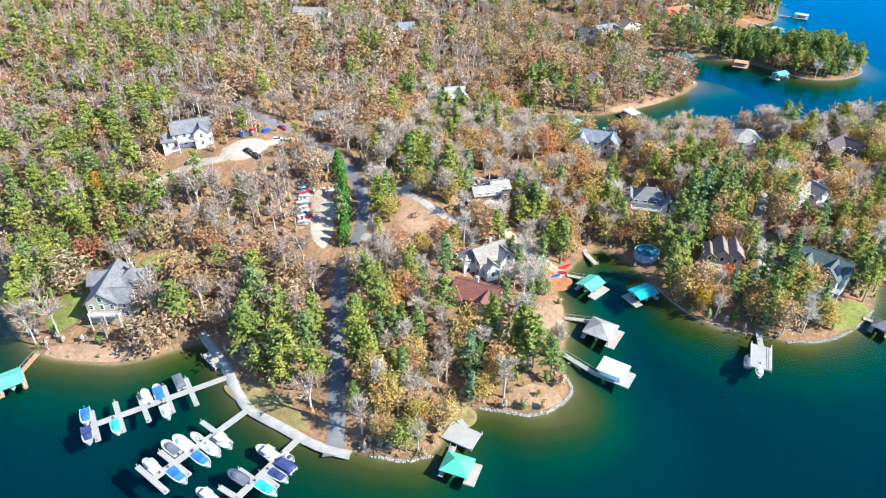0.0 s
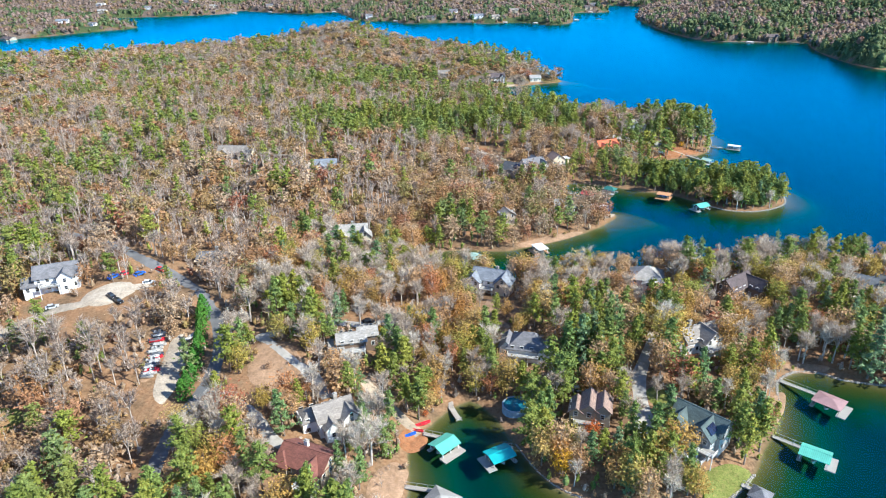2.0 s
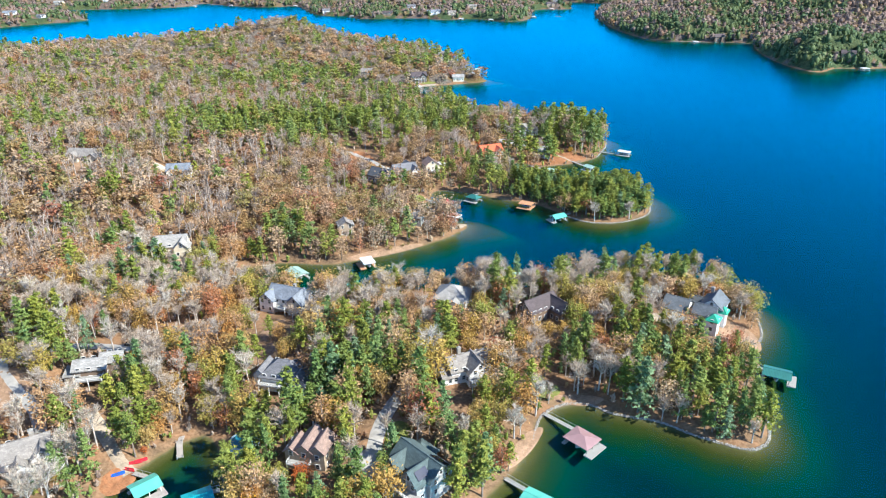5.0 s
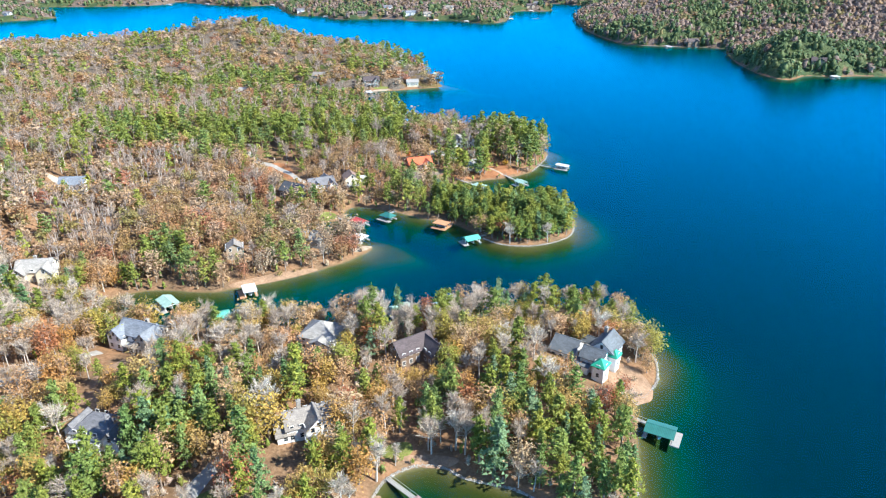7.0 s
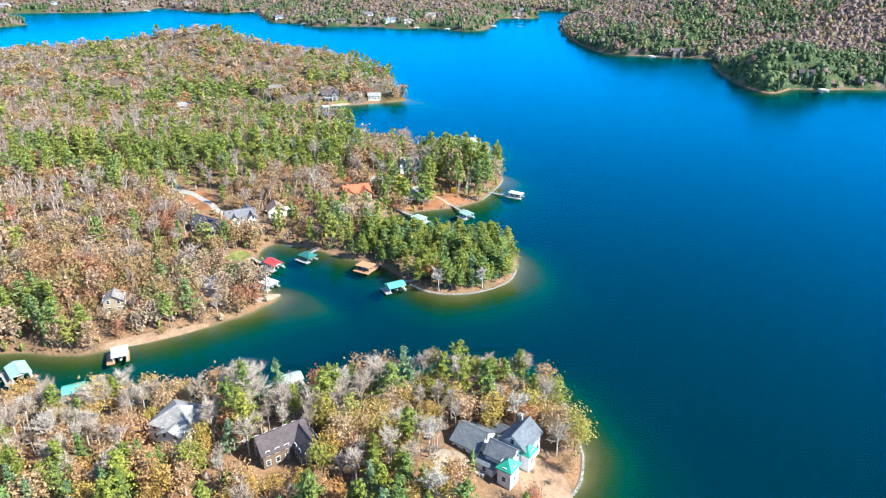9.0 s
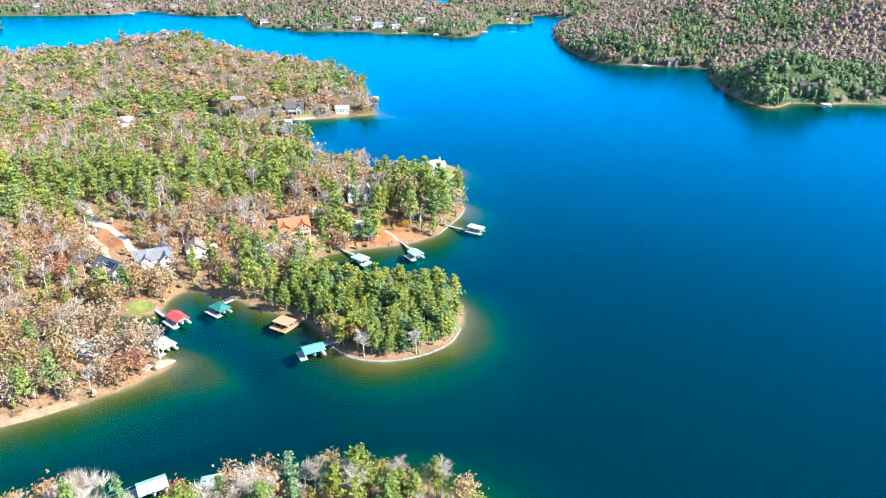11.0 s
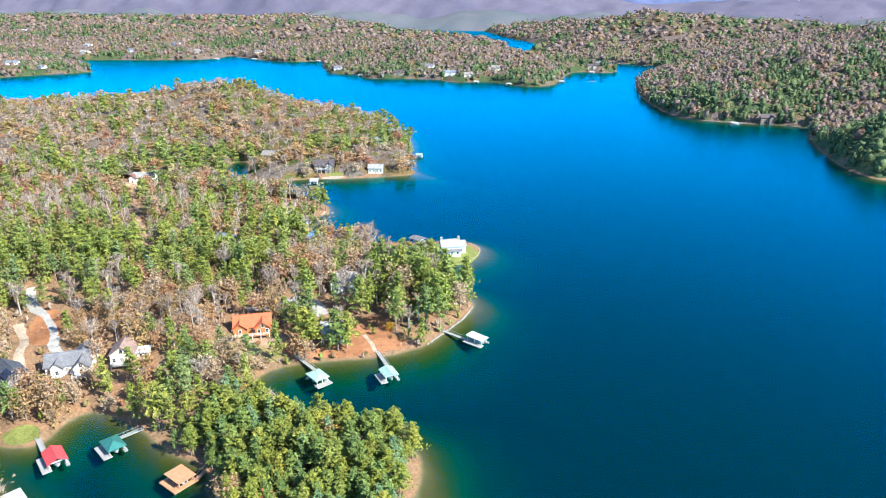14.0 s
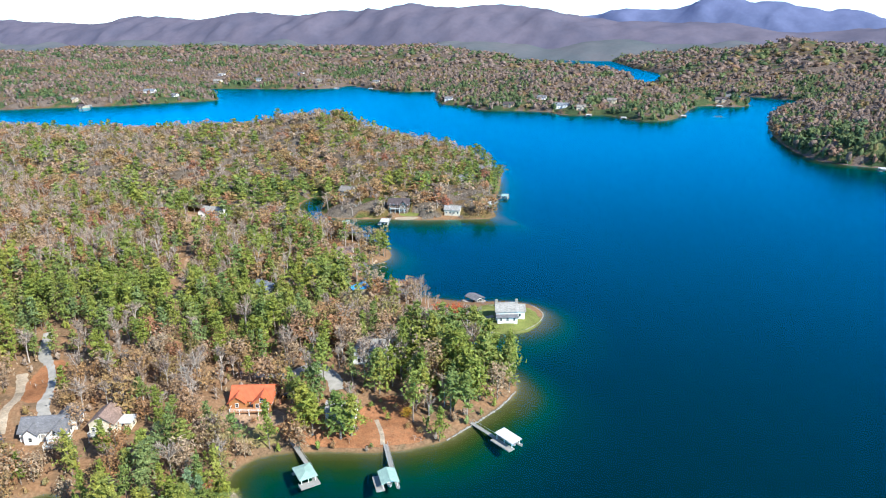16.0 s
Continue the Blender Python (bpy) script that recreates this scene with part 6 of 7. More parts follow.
def pine_tree(rng, detail, cone=False):
    """A tall pine (cone: a white pine, tapering from low down): whorls of drooping boughs with needles along them, gaps between; about 14 m."""
    h = 14.0
    if detail < 0.1:
        return far_tree(rng, h * 0.88, 3.0, 0.18)
    n, clumps, per, size = PINE_LOD[detail]
    start = rng.uniform(0.08, 0.2) if cone else rng.uniform(0.18, 0.45)
    lean = rng.uniform(-0.4, 0.4, 2)
    wood = [limb((0, 0, -0.5), (lean[0], lean[1], h * 0.93), 0.25, 0.04, 6 if detail == 1 else 3)]
    cs, al, fc, ln = [], [], [], []
    girth, taper = rng.uniform(2.4, 3.5), rng.uniform(0.55, 1.0)
    ragged = rng.uniform(0.15, 0.45)
    if cone:
        girth, taper, ragged = rng.uniform(2.6, 3.3), rng.uniform(0.85, 1.1), 0.22
    for k in range(n):
        t = start + (0.97 - start) * ((k + rng.uniform(0.0, 1.0)) / n)
        az = k * 2.4 + rng.uniform(-0.6, 0.6)
        reach = (1 - t) / (1 - start)
        out = (0.35 + girth * reach ** taper * min(1, (1.25 - reach) * 3)) * (1 + rng.uniform(-1, 0.6) * ragged)
        d = np.array([math.cos(az), math.sin(az), rng.uniform(-0.08, 0.4)])
        foot = np.array([lean[0] * t, lean[1] * t, t * h])
        if detail == 1 and k % 2 == 0:
            wood.append(limb(foot, foot + d * out * 0.8, 0.055, 0.02, 3))
        m = clumps * per
        f = rng.uniform(0.1, 1.08, m)
        spread = np.array([0.42, 0.42, 0.24]) * (0.55 + 0.5 * reach) * (1.0 if detail == 1 else 1.5)
        cs.append(foot + d * (out * f)[:, None] + rng.randn(m, 3) * spread * (0.6 + 0.6 * f[:, None]))
        side = np.array([-d[1], d[0], 0.0])
        al.append(d[None] * 0.6 + side[None] * rng.uniform(-1, 1, (m, 1)) + [0, 0, 0.15])
        fc.append(np.repeat((d * 0.35 + np.array([0, 0, 0.8]))[None], m, 0) + rng.randn(m, 3) * 0.35)
        ln.append(size * rng.uniform(0.55, 1.3, m))
    top = np.array([lean[0], lean[1], h * 0.95]) + rng.randn(per, 3) * [0.16, 0.16, 0.5]
    cs.append(top), al.append(np.tile([0, 0, 1.0], (per, 1))), fc.append(rng.randn(per, 3)), ln.append(np.full(per, size * 0.8))
    return merge(wood), merge([blades(np.vstack(cs), np.vstack(al), np.vstack(fc), np.concatenate(ln), 0.55, rng)])


def twig_fan(rng, p0, d, length, per, width, tl=(1.2, 2.6)):
    """Fine twigs that leave a limb and turn upwards."""
    f = rng.uniform(0.25, 1.0, per)
    base = p0 + d * (length * f)[:, None]
    e = d * 0.7 + rng.randn(per, 3) * 0.45
    e[:, 2] = np.abs(e[:, 2]) + 0.15
    e /= np.linalg.norm(e, axis=1, keepdims=True)
    w = np.cross(e, rng.randn(per, 3))
    w *= width / (np.linalg.norm(w, axis=1, keepdims=True) + 1e-9)
    tip = base + e * rng.uniform(*tl, per)[:, None]
    return np.stack([base - w * 0.5, tip, base + w * 0.5], 1).reshape(-1, 3), np.arange(3 * per).reshape(per, 3)


def broad_tree(rng, detail, leaf=1.0):
    """A broad airy crown: limbs that fork from the trunk, small leaves in loose lobes, gaps between; about 11 m."""
    h = 11.2
    if detail < 0.1:
        return far_tree(rng, h * 0.92, 3.7, 0.2)
    n, per, size = LEAF_LOD[detail]
    per = max(3, int(per * (0.35 + 0.65 * leaf))) if detail == 1 else per
    sides = 6 if detail == 1 else 3
    wood = [limb((0, 0, -0.5), (0.1, 0, h * 0.5), 0.24, 0.16, sides)]
    if detail > 0.1:
        wood.append(limb((0.1, 0, h * 0.5), (0.2, 0.1, h * 0.9), 0.16, 0.03, sides))
    cs, fc, ln, twigs = [], [], [], []
    wide, squat = rng.uniform(2.9, 4.0), rng.uniform(0.30, 0.42)
    lobe = rng.uniform(0.6, 1.2, 6)
    for k in range(n):
        az, el = k * 2.4 + rng.uniform(-0.5, 0.5), rng.uniform(-1.0, 1.0)
        rr = rng.uniform(0.45, 1.0) * lobe[k % 6]
        flat_r = math.sqrt(max(0.05, 1 - el * el * 0.9)) * wide * rr
        c = np.array([math.cos(az) * flat_r, math.sin(az) * flat_r, h * 0.58 + el * h * squat * (0.55 + 0.45 * rr)])
        p0 = np.array([0.1, 0, h * rng.uniform(0.28, 0.6)])
        if detail == 1 and k % 2 == 0:
            wood.append(limb(p0, c, 0.075, 0.02, 3))
        if leaf < 0.9 and detail >= 0.3:
            d = (c - p0) / (np.linalg.norm(c - p0) + 1e-9)
            twigs.append(twig_fan(rng, p0, d, np.linalg.norm(c - p0), 5 if detail == 1 else 2, 0.10 if detail == 1 else 0.2, (0.8, 1.8)))
        r = rng.uniform(0.95, 1.75) * (1.0 if detail == 1 else 1.2)
        cs.append(c + rng.randn(per, 3) * [r * 0.66, r * 0.66, r * 0.55])
        fc.append(np.repeat((c - [0, 0, h * 0.5])[None] * 0.18, per, 0) + rng.randn(per, 3) * 0.4 + [0, 0, 0.35])
        ln.append(size * rng.uniform(0.55, 1.4, per))
    c = np.vstack(cs)
    return merge(wood), merge([blades(c, rng.randn(len(c), 3), np.vstack(fc), np.concatenate(ln), 0.58, rng)] + twigs)


TWIGS = {1.0: (24, 34, 0.085), 0.5: (15, 20, 0.14), 0.3: (8, 14, 0.20), 0.2: (6, 12, 0.30)}  # limbs, twigs on each, width


def bare_tree(rng, detail, slim=1.0):
    """A leafless tree (slim: a narrow poplar): a pale trunk that forks into rising limbs, and a haze of fine twigs; about 12 m."""
    h = 12.0
    if detail < 0.1:
        return far_tree(rng, h * 0.88, 3.6, 0.22)
    n, per, width = TWIGS[detail]
    sides = 6 if detail == 1 else 3
    wood = [limb((0, 0, -0.5), (0, 0, h * 0.42), 0.25, 0.18, sides)]
    forks = []
    for q in range(3 if detail > 0.2 else 1):
        a = q * 2.1 + rng.uniform(-0.5, 0.5)
        tip = np.array([math.cos(a) * rng.uniform(0.6, 1.7) * slim, math.sin(a) * rng.uniform(0.6, 1.7) * slim, h * rng.uniform(0.8, 0.98)])
        forks.append(tip)
        wood.append(limb((0, 0, h * 0.40), tip, 0.15, 0.035, 4 if detail == 1 else 3))
    twigs = []
    for k in range(n):
        az = k * 2.4 + rng.uniform(-0.5, 0.5)
        f = rng.uniform(0.0, 0.85)
        p0 = np.array([0.0, 0, h * 0.40]) * (1 - f) + forks[k % len(forks)] * f
        d = np.array([math.cos(az), math.sin(az), rng.uniform(0.5, 1.6)])
        d /= np.linalg.norm(d)
        length = rng.uniform(2.2, 4.2) * (1 - 0.55 * f) * slim
        if detail > 0.2:
            wood.append(limb(p0, p0 + d * length, 0.07, 0.022, 3))
        twigs.append(twig_fan(rng, p0, d, length, per, width, (0.9, 2.2)))
    return merge(wood), merge(twigs)


def cone_tree(rng, h, r):
    """A dense evergreen of a hedge row."""
    n = 420
    t = rng.uniform(0, 1, n) ** 0.8
    az = rng.uniform(0, 6.2832, n)
    rad = r * (1 - t) ** 0.6 * rng.uniform(0.75, 1.05, n)
    c = np.stack([rad * np.cos(az), rad * np.sin(az), 0.3 + t * (h - 0.3)], 1)
    face = c * [1, 1, 0] + [0, 0, 0.6]
    return merge([limb((0, 0, -0.4), (0, 0, h * 0.9), 0.14, 0.03, 5)]), merge([quads_at(c, rng.uniform(0.6, 0.95, n), rng, face)])


PINE_SPOTS = [(60, 172, 9, 0.85), (79, 163, 8, 0.95), (83, 172, 5, 0.8), (114, 167, 7, 0.9), (104, 203, 9, 0.75), (78, 206, 9, 0.7), (66, 187, 7, 0.8), (145, 224, 7, 0.7), (181, 214, 10, 0.8), (192, 202, 11, 0.95), (160, 207, 6, 0.75), (167, 233, 6, 0.8), (86, 228, 7, 0.8), (186, 288, 9, 0.6),
              (172, 382, 42, 0.97), (150, 380, 16, 0.9), (134, 388, 16, 0.9), (118, 416, 14, 0.8), (102, 424, 10, 0.75), (112, 405, 14, 0.7),
              (20, 488, 34, 0.92), (-18, 472, 26, 0.9), (62, 512, 28, 0.9), (-52, 462, 24, 0.8), (90, 496, 18, 0.85), (100, 545, 18, 0.8), (76, 565, 14, 0.8), (30, 560, 45, 0.4), (185, 500, 24, 0.85), (160, 475, 18, 0.6), (-95, 635, 24, 0.6), (-38, 706, 34, 0.7), (34, 680, 10, 0.8),
              (-52, 127, 10, 0.85), (-30, 125, 9, 0.7), (-31, 112, 5, 0.4), (6, 130, 8, 0.7), (27, 180, 5, 0.8), (10, 194, 6, 0.7), (-26, 218, 9, 0.8), (40, 300, 12, 0.75), (30, 312, 10, 0.6), (-75, 233, 6, 0.8), (-155, 211, 26, 0.45), (-142, 165, 24, 0.6), (-200, 330, 40, 0.35),
              (470, 800, 70, 0.97), (560, 850, 80, 0.9), (470, 880, 40, 0.9), (490, 830, 60, 0.95), (420, 1020, 40, 0.8), (350, 1100, 50, 0.7), (170, 1320, 60, 0.8), (-100, 1390, 60, 0.7), (-640, 1300, 60, 0.6), (85, 860, 50, 0.6)]


def scatter(x0, x1, y0, y1, gap, seed):
    """Points at about that gap, shaken off their grid."""
    r = np.random.RandomState(seed)
    X, Y = np.meshgrid(np.arange(x0, x1, gap), np.arange(y0, y1, gap * 0.866))
    X = X + (np.arange(X.shape[0]) % 2)[:, None] * gap / 2
    X, Y = X + r.uniform(-0.45, 0.45, X.shape) * gap, Y + r.uniform(-0.45, 0.45, Y.shape) * gap
    return X.ravel(), Y.ravel(), r


def species(x, y, r, far=False):
    """0 pine, 1 turning, 2 brown, 3 bare."""
    p = 0.11 + 0.18 * waves(x, y, 90, 21) + 0.12 * waves(x, y, 38, 22)
    if far:
        p = 0.13 + 0.45 * waves(x, y, 220, 23) + 0.34 * waves(x, y, 80, 24)
    for cx, cy, rad, wgt in PINE_SPOTS:
        p = np.maximum(p, wgt * np.clip(1.9 - np.hypot(x - cx, y - cy) / rad, 0, 1))
    shade = (x > 42) & (x < 132) & (y > 150) & (y < 235) & (not far)  # thick evergreen woods of the south cove
    p = np.where(shade, np.maximum(p, 0.42), p)
    k = r.uniform(0, 1, x.shape)
    leafed = (x > 20) & (y < 450)  # the sheltered points keep their leaves longer
    b = np.clip((0.70 if far else np.where(leafed, 0.43, 0.62)) + 0.22 * waves(x, y, 60, 25), 0.08, 0.9)
    b = np.where((x > 0) & (x < 118) & (y > 296) & (y < 385) & (not far), 0.16, b)  # russet oaks still in leaf beyond the channel
    b = np.where((x > 85) & (x < 215) & (y > 258) & (y < 300) & (not far), 0.62, b)  # leafless along the channel
    b = np.where(shade, 0.28, b)
    j = r.uniform(0, 1, x.shape)
    return np.where(k < np.clip(p, 0.05, 0.96), 0, np.where(j < b, 3, np.where(j < b + (1 - b) * 0.5, 2, 1)))


def planted(x, y, d0=0.9):
    d = sample(GD, x, y)
    return (d > d0) & ~is_clear(x, y)


KINDS = ["pine_tree", "autumn_tree", "brown_tree", "bare_tree"]
LABELS = ["tall green pine with a bare lower trunk", "broad tree with yellow-green autumn leaves", "oak with dry russet leaves still on", "leafless grey tree with fine twigs"]
LEAF = [M_PINE, M_LEAFY, M_BROWN, M_TWIG]
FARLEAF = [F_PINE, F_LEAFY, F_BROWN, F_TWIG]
SLEAF = [S_PINE, S_LEAFY, S_BROWN, S_TWIG]
MAKE = [pine_tree, broad_tree, lambda r, d: broad_tree(r, d, 0.45), bare_tree]
# the second sort of each kind among the single trees: name, label, builder, leaves
SORTS = {0: ("white_pine", "tapering blue-green white pine, boughs almost to the ground", lambda r, d: pine_tree(r, d, True), M_WHITEPINE), 3: ("bare_poplar", "tall narrow leafless tree with a pale trunk", lambda r, d: bare_tree(r, d, 0.6), M_TWIG)}


BASE_HEIGHT = [14.0, 11.2, 11.2, 12.0]


def growth(x, y):
    """How tall the trees grow, against the usual: low on the exposed points, tall in the sheltered woods."""
    g = 0.92 + 0.10 * waves(x, y, 75, 33)
    g = np.where((x > 128) & (y > 348) & (y < 414), 0.66, g)
    g = np.where((x > 120) & (y > 462) & (y < 535), 1.08, g)
    g = np.where((x > 158) & (y > 484) & (y < 530), 1.28, g)
    g = np.where((x > 168) & (y < 304), 0.84, g)
    return g


def headroom(x, y):
    """The height that trees may reach: gardens before a house are kept open towards the water."""
    top = np.full(x.shape, 99.0)
    for a, b, r in [f for f in FOOTPRINTS if not 475 < f[1] < 600 and not 780 < f[1] < 1100]:
        slope, reach = (0.55, 14) if b < 330 else (0.42, 14) if b < 480 else (0.26, 14) if b < 640 else (0.16, 15) if b < 1000 else (0.12, 32)
        d = b - y - r
        top = np.where((np.abs(x - a - 0.10 * (b - y)) < r + 1.2) & (d > -2) & (d < reach), np.minimum(top, 3.4 + slope * 1.2 * np.maximum(d, 0)), top)
    return top


def tree_thing(name, label, wood, crown, bark, leaf, group):
    t = tagged(new(name), label, "tree", group)
    part("trunk", mesh_from("trunk", *wood, [bark]), None, t)
    part("crown", mesh_from("crown", *crown, [leaf], smooth=True), None, t)
    return t


def in_front(x, y):
    """The stretch of the plan whose trees are things of their own."""
    return ((x > -40) & (x < 226) & (y < 302)) | ((x > 136) & (x < 210) & (y > 350) & (y < 412))


# single trees on the near points
NEAR_GAP = 5.0
tx, ty, trng = scatter(-45, 228, 92, 415, NEAR_GAP, 31)
px, py, prng = scatter(130, 210, 350, 414, 5.6, 32)  # the pine point is thickly grown
tx, ty = np.concatenate([tx, px]), np.concatenate([ty, py])
keep = planted(tx, ty, 0.9) & in_front(tx, ty)
tx, ty = tx[keep], ty[keep]
tk = species(tx, ty, trng)
tg, th = growth(tx, ty), headroom(tx, ty)
VARIANTS = 5
templates = {}
for kind in range(4):
    for v in range(VARIANTS):
        rr = np.random.RandomState(100 + kind * 10 + v)
        templates[kind, v] = (SORTS[kind][2] if kind in SORTS and v > 2 else MAKE[kind])(rr, 1.0)
made = {}
for i in range(len(tx)):
    kind, v = int(tk[i]), int(trng.randint(VARIANTS))
    sc = trng.uniform(0.75, 1.4) * tg[i]
    if trng.uniform() > 0.2:
        sc = min(sc, th[i] / BASE_HEIGHT[kind])
    if sc < 0.28:
        continue
    wide = sc * trng.uniform(0.85, 1.15) * (1.3 if 130 < tx[i] and 348 < ty[i] < 414 else 1.0)
    m = pose(tx[i], ty[i], ground(tx[i], ty[i]), trng.uniform(-3, 3), trng.uniform(-3, 3), trng.uniform(0, 360)) @ Matrix.Diagonal((wide, wide, sc, 1))
    if (kind, v) not in made:
        wood, crown = templates[kind, v]
        name, label, leaf = (SORTS[kind][0], SORTS[kind][1], SORTS[kind][3]) if kind in SORTS and v > 2 else (KINDS[kind], LABELS[kind], LEAF[kind])
        made[kind, v] = tree_thing(name, label, wood, crown, M_PALEBARK if kind >= 2 else M_BARK, leaf, name.replace("_", " ") + "s on the near points")
        made[kind, v].matrix_basis = m
    else:
        ob = copy_thing(made[kind, v], Matrix())
        ob.matrix_basis = m


def forest(name, label, x, y, r, detail, scale=1.0, far=False, seed=0, variants=6, spread=1.0):
    """Woods further off, one mesh for each kind of tree: leaves, and trunks joined in."""
    kinds = species(x, y, r, far)
    z = sample(GZ, x, y)
    grow, room = (np.ones(x.shape) if far else growth(x, y)), headroom(x, y)
    for kind in range(4):
        idx = np.nonzero(kinds == kind)[0]
        if not len(idx):
            continue
        temps = [MAKE[kind](np.random.RandomState(500 + seed + kind * 20 + v), detail) for v in range(variants)]
        pick = r.randint(variants, size=len(idx))
        vs, fs, ms, ts, base = [], [], [], [], 0
        for v in range(variants):
            sel = idx[pick == v]
            n = len(sel)
            if not n:
                continue
            (wv, wf), (cv, cf) = temps[v]
            tv, tf = np.vstack([wv, cv]), np.vstack([wf, cf + len(wv)])
            a = r.uniform(0, 6.2832, n)
            sc = np.minimum(r.uniform(0.75, 1.35, n) * scale * grow[sel], np.where(r.uniform(0, 1, n) < 0.2, 99, room[sel] / BASE_HEIGHT[kind]))
            wd = sc * r.uniform(0.9, 1.2, n) * spread
            ca, sa_ = np.cos(a)[:, None], np.sin(a)[:, None]
            X = (tv[:, 0] * ca - tv[:, 1] * sa_) * wd[:, None] + x[sel][:, None]
            Y = (tv[:, 0] * sa_ + tv[:, 1] * ca) * wd[:, None] + y[sel][:, None]
            Z = tv[:, 2] * sc[:, None] + z[sel][:, None]
            vs.append(np.stack([X, Y, Z], 2).reshape(-1, 3))
            fs.append((tf[None] + (np.arange(n) * len(tv))[:, None, None]).reshape(-1, 3) + base)
            ms.append(np.tile(np.concatenate([np.zeros(len(wf)), np.ones(len(cf))]), n))
            ts.append(np.repeat(r.uniform(0, 1, n), len(tv)))
            base += n * len(tv)
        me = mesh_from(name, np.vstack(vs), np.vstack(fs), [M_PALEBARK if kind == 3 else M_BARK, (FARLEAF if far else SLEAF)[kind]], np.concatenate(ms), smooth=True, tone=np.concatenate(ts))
        tagged(new(name, me), label + ", " + ["green pines", "turning leaves", "russet oaks", "bare grey trees"][kind], "woods", kind="stuff")


def canopy(name, label, xs, ys, gap, height, mat, inside, far, seed):
    """The closed roof of woods further off: one sheet of uneven crowns that comes down to the ground at its edges."""
    r = np.random.RandomState(seed)
    X, Y = np.meshgrid(np.arange(*xs), np.arange(*ys))
    X, Y = X + r.uniform(-0.3, 0.3, X.shape) * xs[2], Y + r.uniform(-0.3, 0.3, Y.shape) * ys[2]
    i0, j0 = np.floor((X - xs[0]) / gap).astype(int) + 2, np.floor((Y - ys[0]) / gap).astype(int) + 2
    shape = (j0.max() + 4, i0.max() + 4)
    cx = (np.arange(shape[1])[None] - 2 + r.uniform(0.1, 0.9, shape)) * gap + xs[0]
    cy = (np.arange(shape[0])[:, None] - 2 + r.uniform(0.1, 0.9, shape)) * gap + ys[0]
    tall = height * r.uniform(0.72, 1.2, shape)
    sort = species(cx, cy, r, far)
    own = np.choose(sort, [0.0, 0.34, 0.50, 0.68]) + np.choose(sort, [0.28, 0.12, 0.10, 0.32]) * r.uniform(0, 1, shape)
    best, tone = np.full(X.shape, -1e9), np.zeros(X.shape)
    for di in (-1, 0, 1):
        for dj in (-1, 0, 1):
            i, j = i0 + di, j0 + dj
            q = tall[j, i] - ((X - cx[j, i]) ** 2 + (Y - cy[j, i]) ** 2) * (height * 0.62 / gap ** 2)
            tone, best = np.where(q > best, own[j, i], tone), np.maximum(best, q)
    D, Z = sample(GD, X, Y), sample(GZ, X, Y)
    open_ = is_clear(X, Y) | ~inside(X, Y)
    lift = np.minimum(np.maximum(best, 1.0), headroom(X, Y) - 1.0) * np.clip((D - 0.6) / 9.0, 0, 1)
    Z = np.where((D < 0.6) | open_, Z - 1.5, Z + lift + r.uniform(-0.6, 0.6, X.shape))
    h, w = X.shape
    i = (np.arange(h - 1)[:, None] * w + np.arange(w - 1)[None]).ravel()
    f = np.stack([i, i + 1, i + 1 + w, i + w], 1)
    ok = ((D > 0) & ~open_).ravel()
    f = f[ok[f].sum(1) >= 2]
    tagged(new(name, mesh_from(name, np.stack([X.ravel(), Y.ravel(), Z.ravel()], 1), f, [mat], smooth=True, tone=tone.ravel())), label, "woods", kind="stuff")


def across(x, y):
    return (shore_distance(MAIN, x, y) < 0) & (x > 200 - 1.36 * (y - 288)) & (x < 180 + 0.62 * y)


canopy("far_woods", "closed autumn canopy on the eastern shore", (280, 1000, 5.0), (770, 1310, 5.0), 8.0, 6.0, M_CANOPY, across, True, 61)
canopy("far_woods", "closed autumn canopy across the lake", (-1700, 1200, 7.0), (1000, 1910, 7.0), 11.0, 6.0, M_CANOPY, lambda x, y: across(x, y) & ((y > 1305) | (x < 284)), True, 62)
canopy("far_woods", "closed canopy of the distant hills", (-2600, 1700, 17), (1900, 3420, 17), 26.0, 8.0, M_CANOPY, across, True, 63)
canopy("woods", "closed autumn canopy of the northern land", (-760, 135, 4.0), (640, 1030, 5.0), 8.0, 4.8, M_NEARCANOPY, lambda x, y: x > -0.85 * y - 20, False, 64)
canopy("woods", "closed autumn canopy to the west", (-700, -325, 5.0), (330, 645, 6.0), 9.0, 4.8, M_NEARCANOPY, lambda x, y: np.abs(x + 20) < 70 + 0.78 * y, False, 65)

# middle woods of the main land
x, y, r = scatter(-330, 230, 95, 640, 6.2, 41)
k = planted(x, y, 0.5) & ~in_front(x, y) & (x > -25 - 0.78 * y)
near = (x < -38) & (y < 265)
forest("woods", "mixed autumn woods round the marina", x[k & near], y[k & near], r, 0.5, 1.0, spread=1.12)
k &= ~near
mid = (x > -5) & (y > 290) & (y < 535)
forest("woods", "mixed autumn woods round the inlet houses", x[k & mid], y[k & mid], r, 0.5, 1.0, spread=0.98)
k &= ~mid
forest("woods", "mixed autumn woods on the main land", x[k], y[k], r, 0.3, 1.0, spread=0.98)
x, y, r = scatter(-760, 130, 640, 1020, 9.0, 42)
k = planted(x, y, 1) & (x > -0.85 * y - 20)
forest("woods", "mixed autumn woods on the northern land", x[k], y[k], r, 0.2, 1.0, spread=1.2)
x, y, r = scatter(-700, -330, 330, 640, 9.0, 43)
k = planted(x, y, 3) & (x > -25 - 0.78 * y)
forest("woods", "mixed autumn woods to the west", x[k], y[k], r, 0.2, 1.0, spread=1.2)
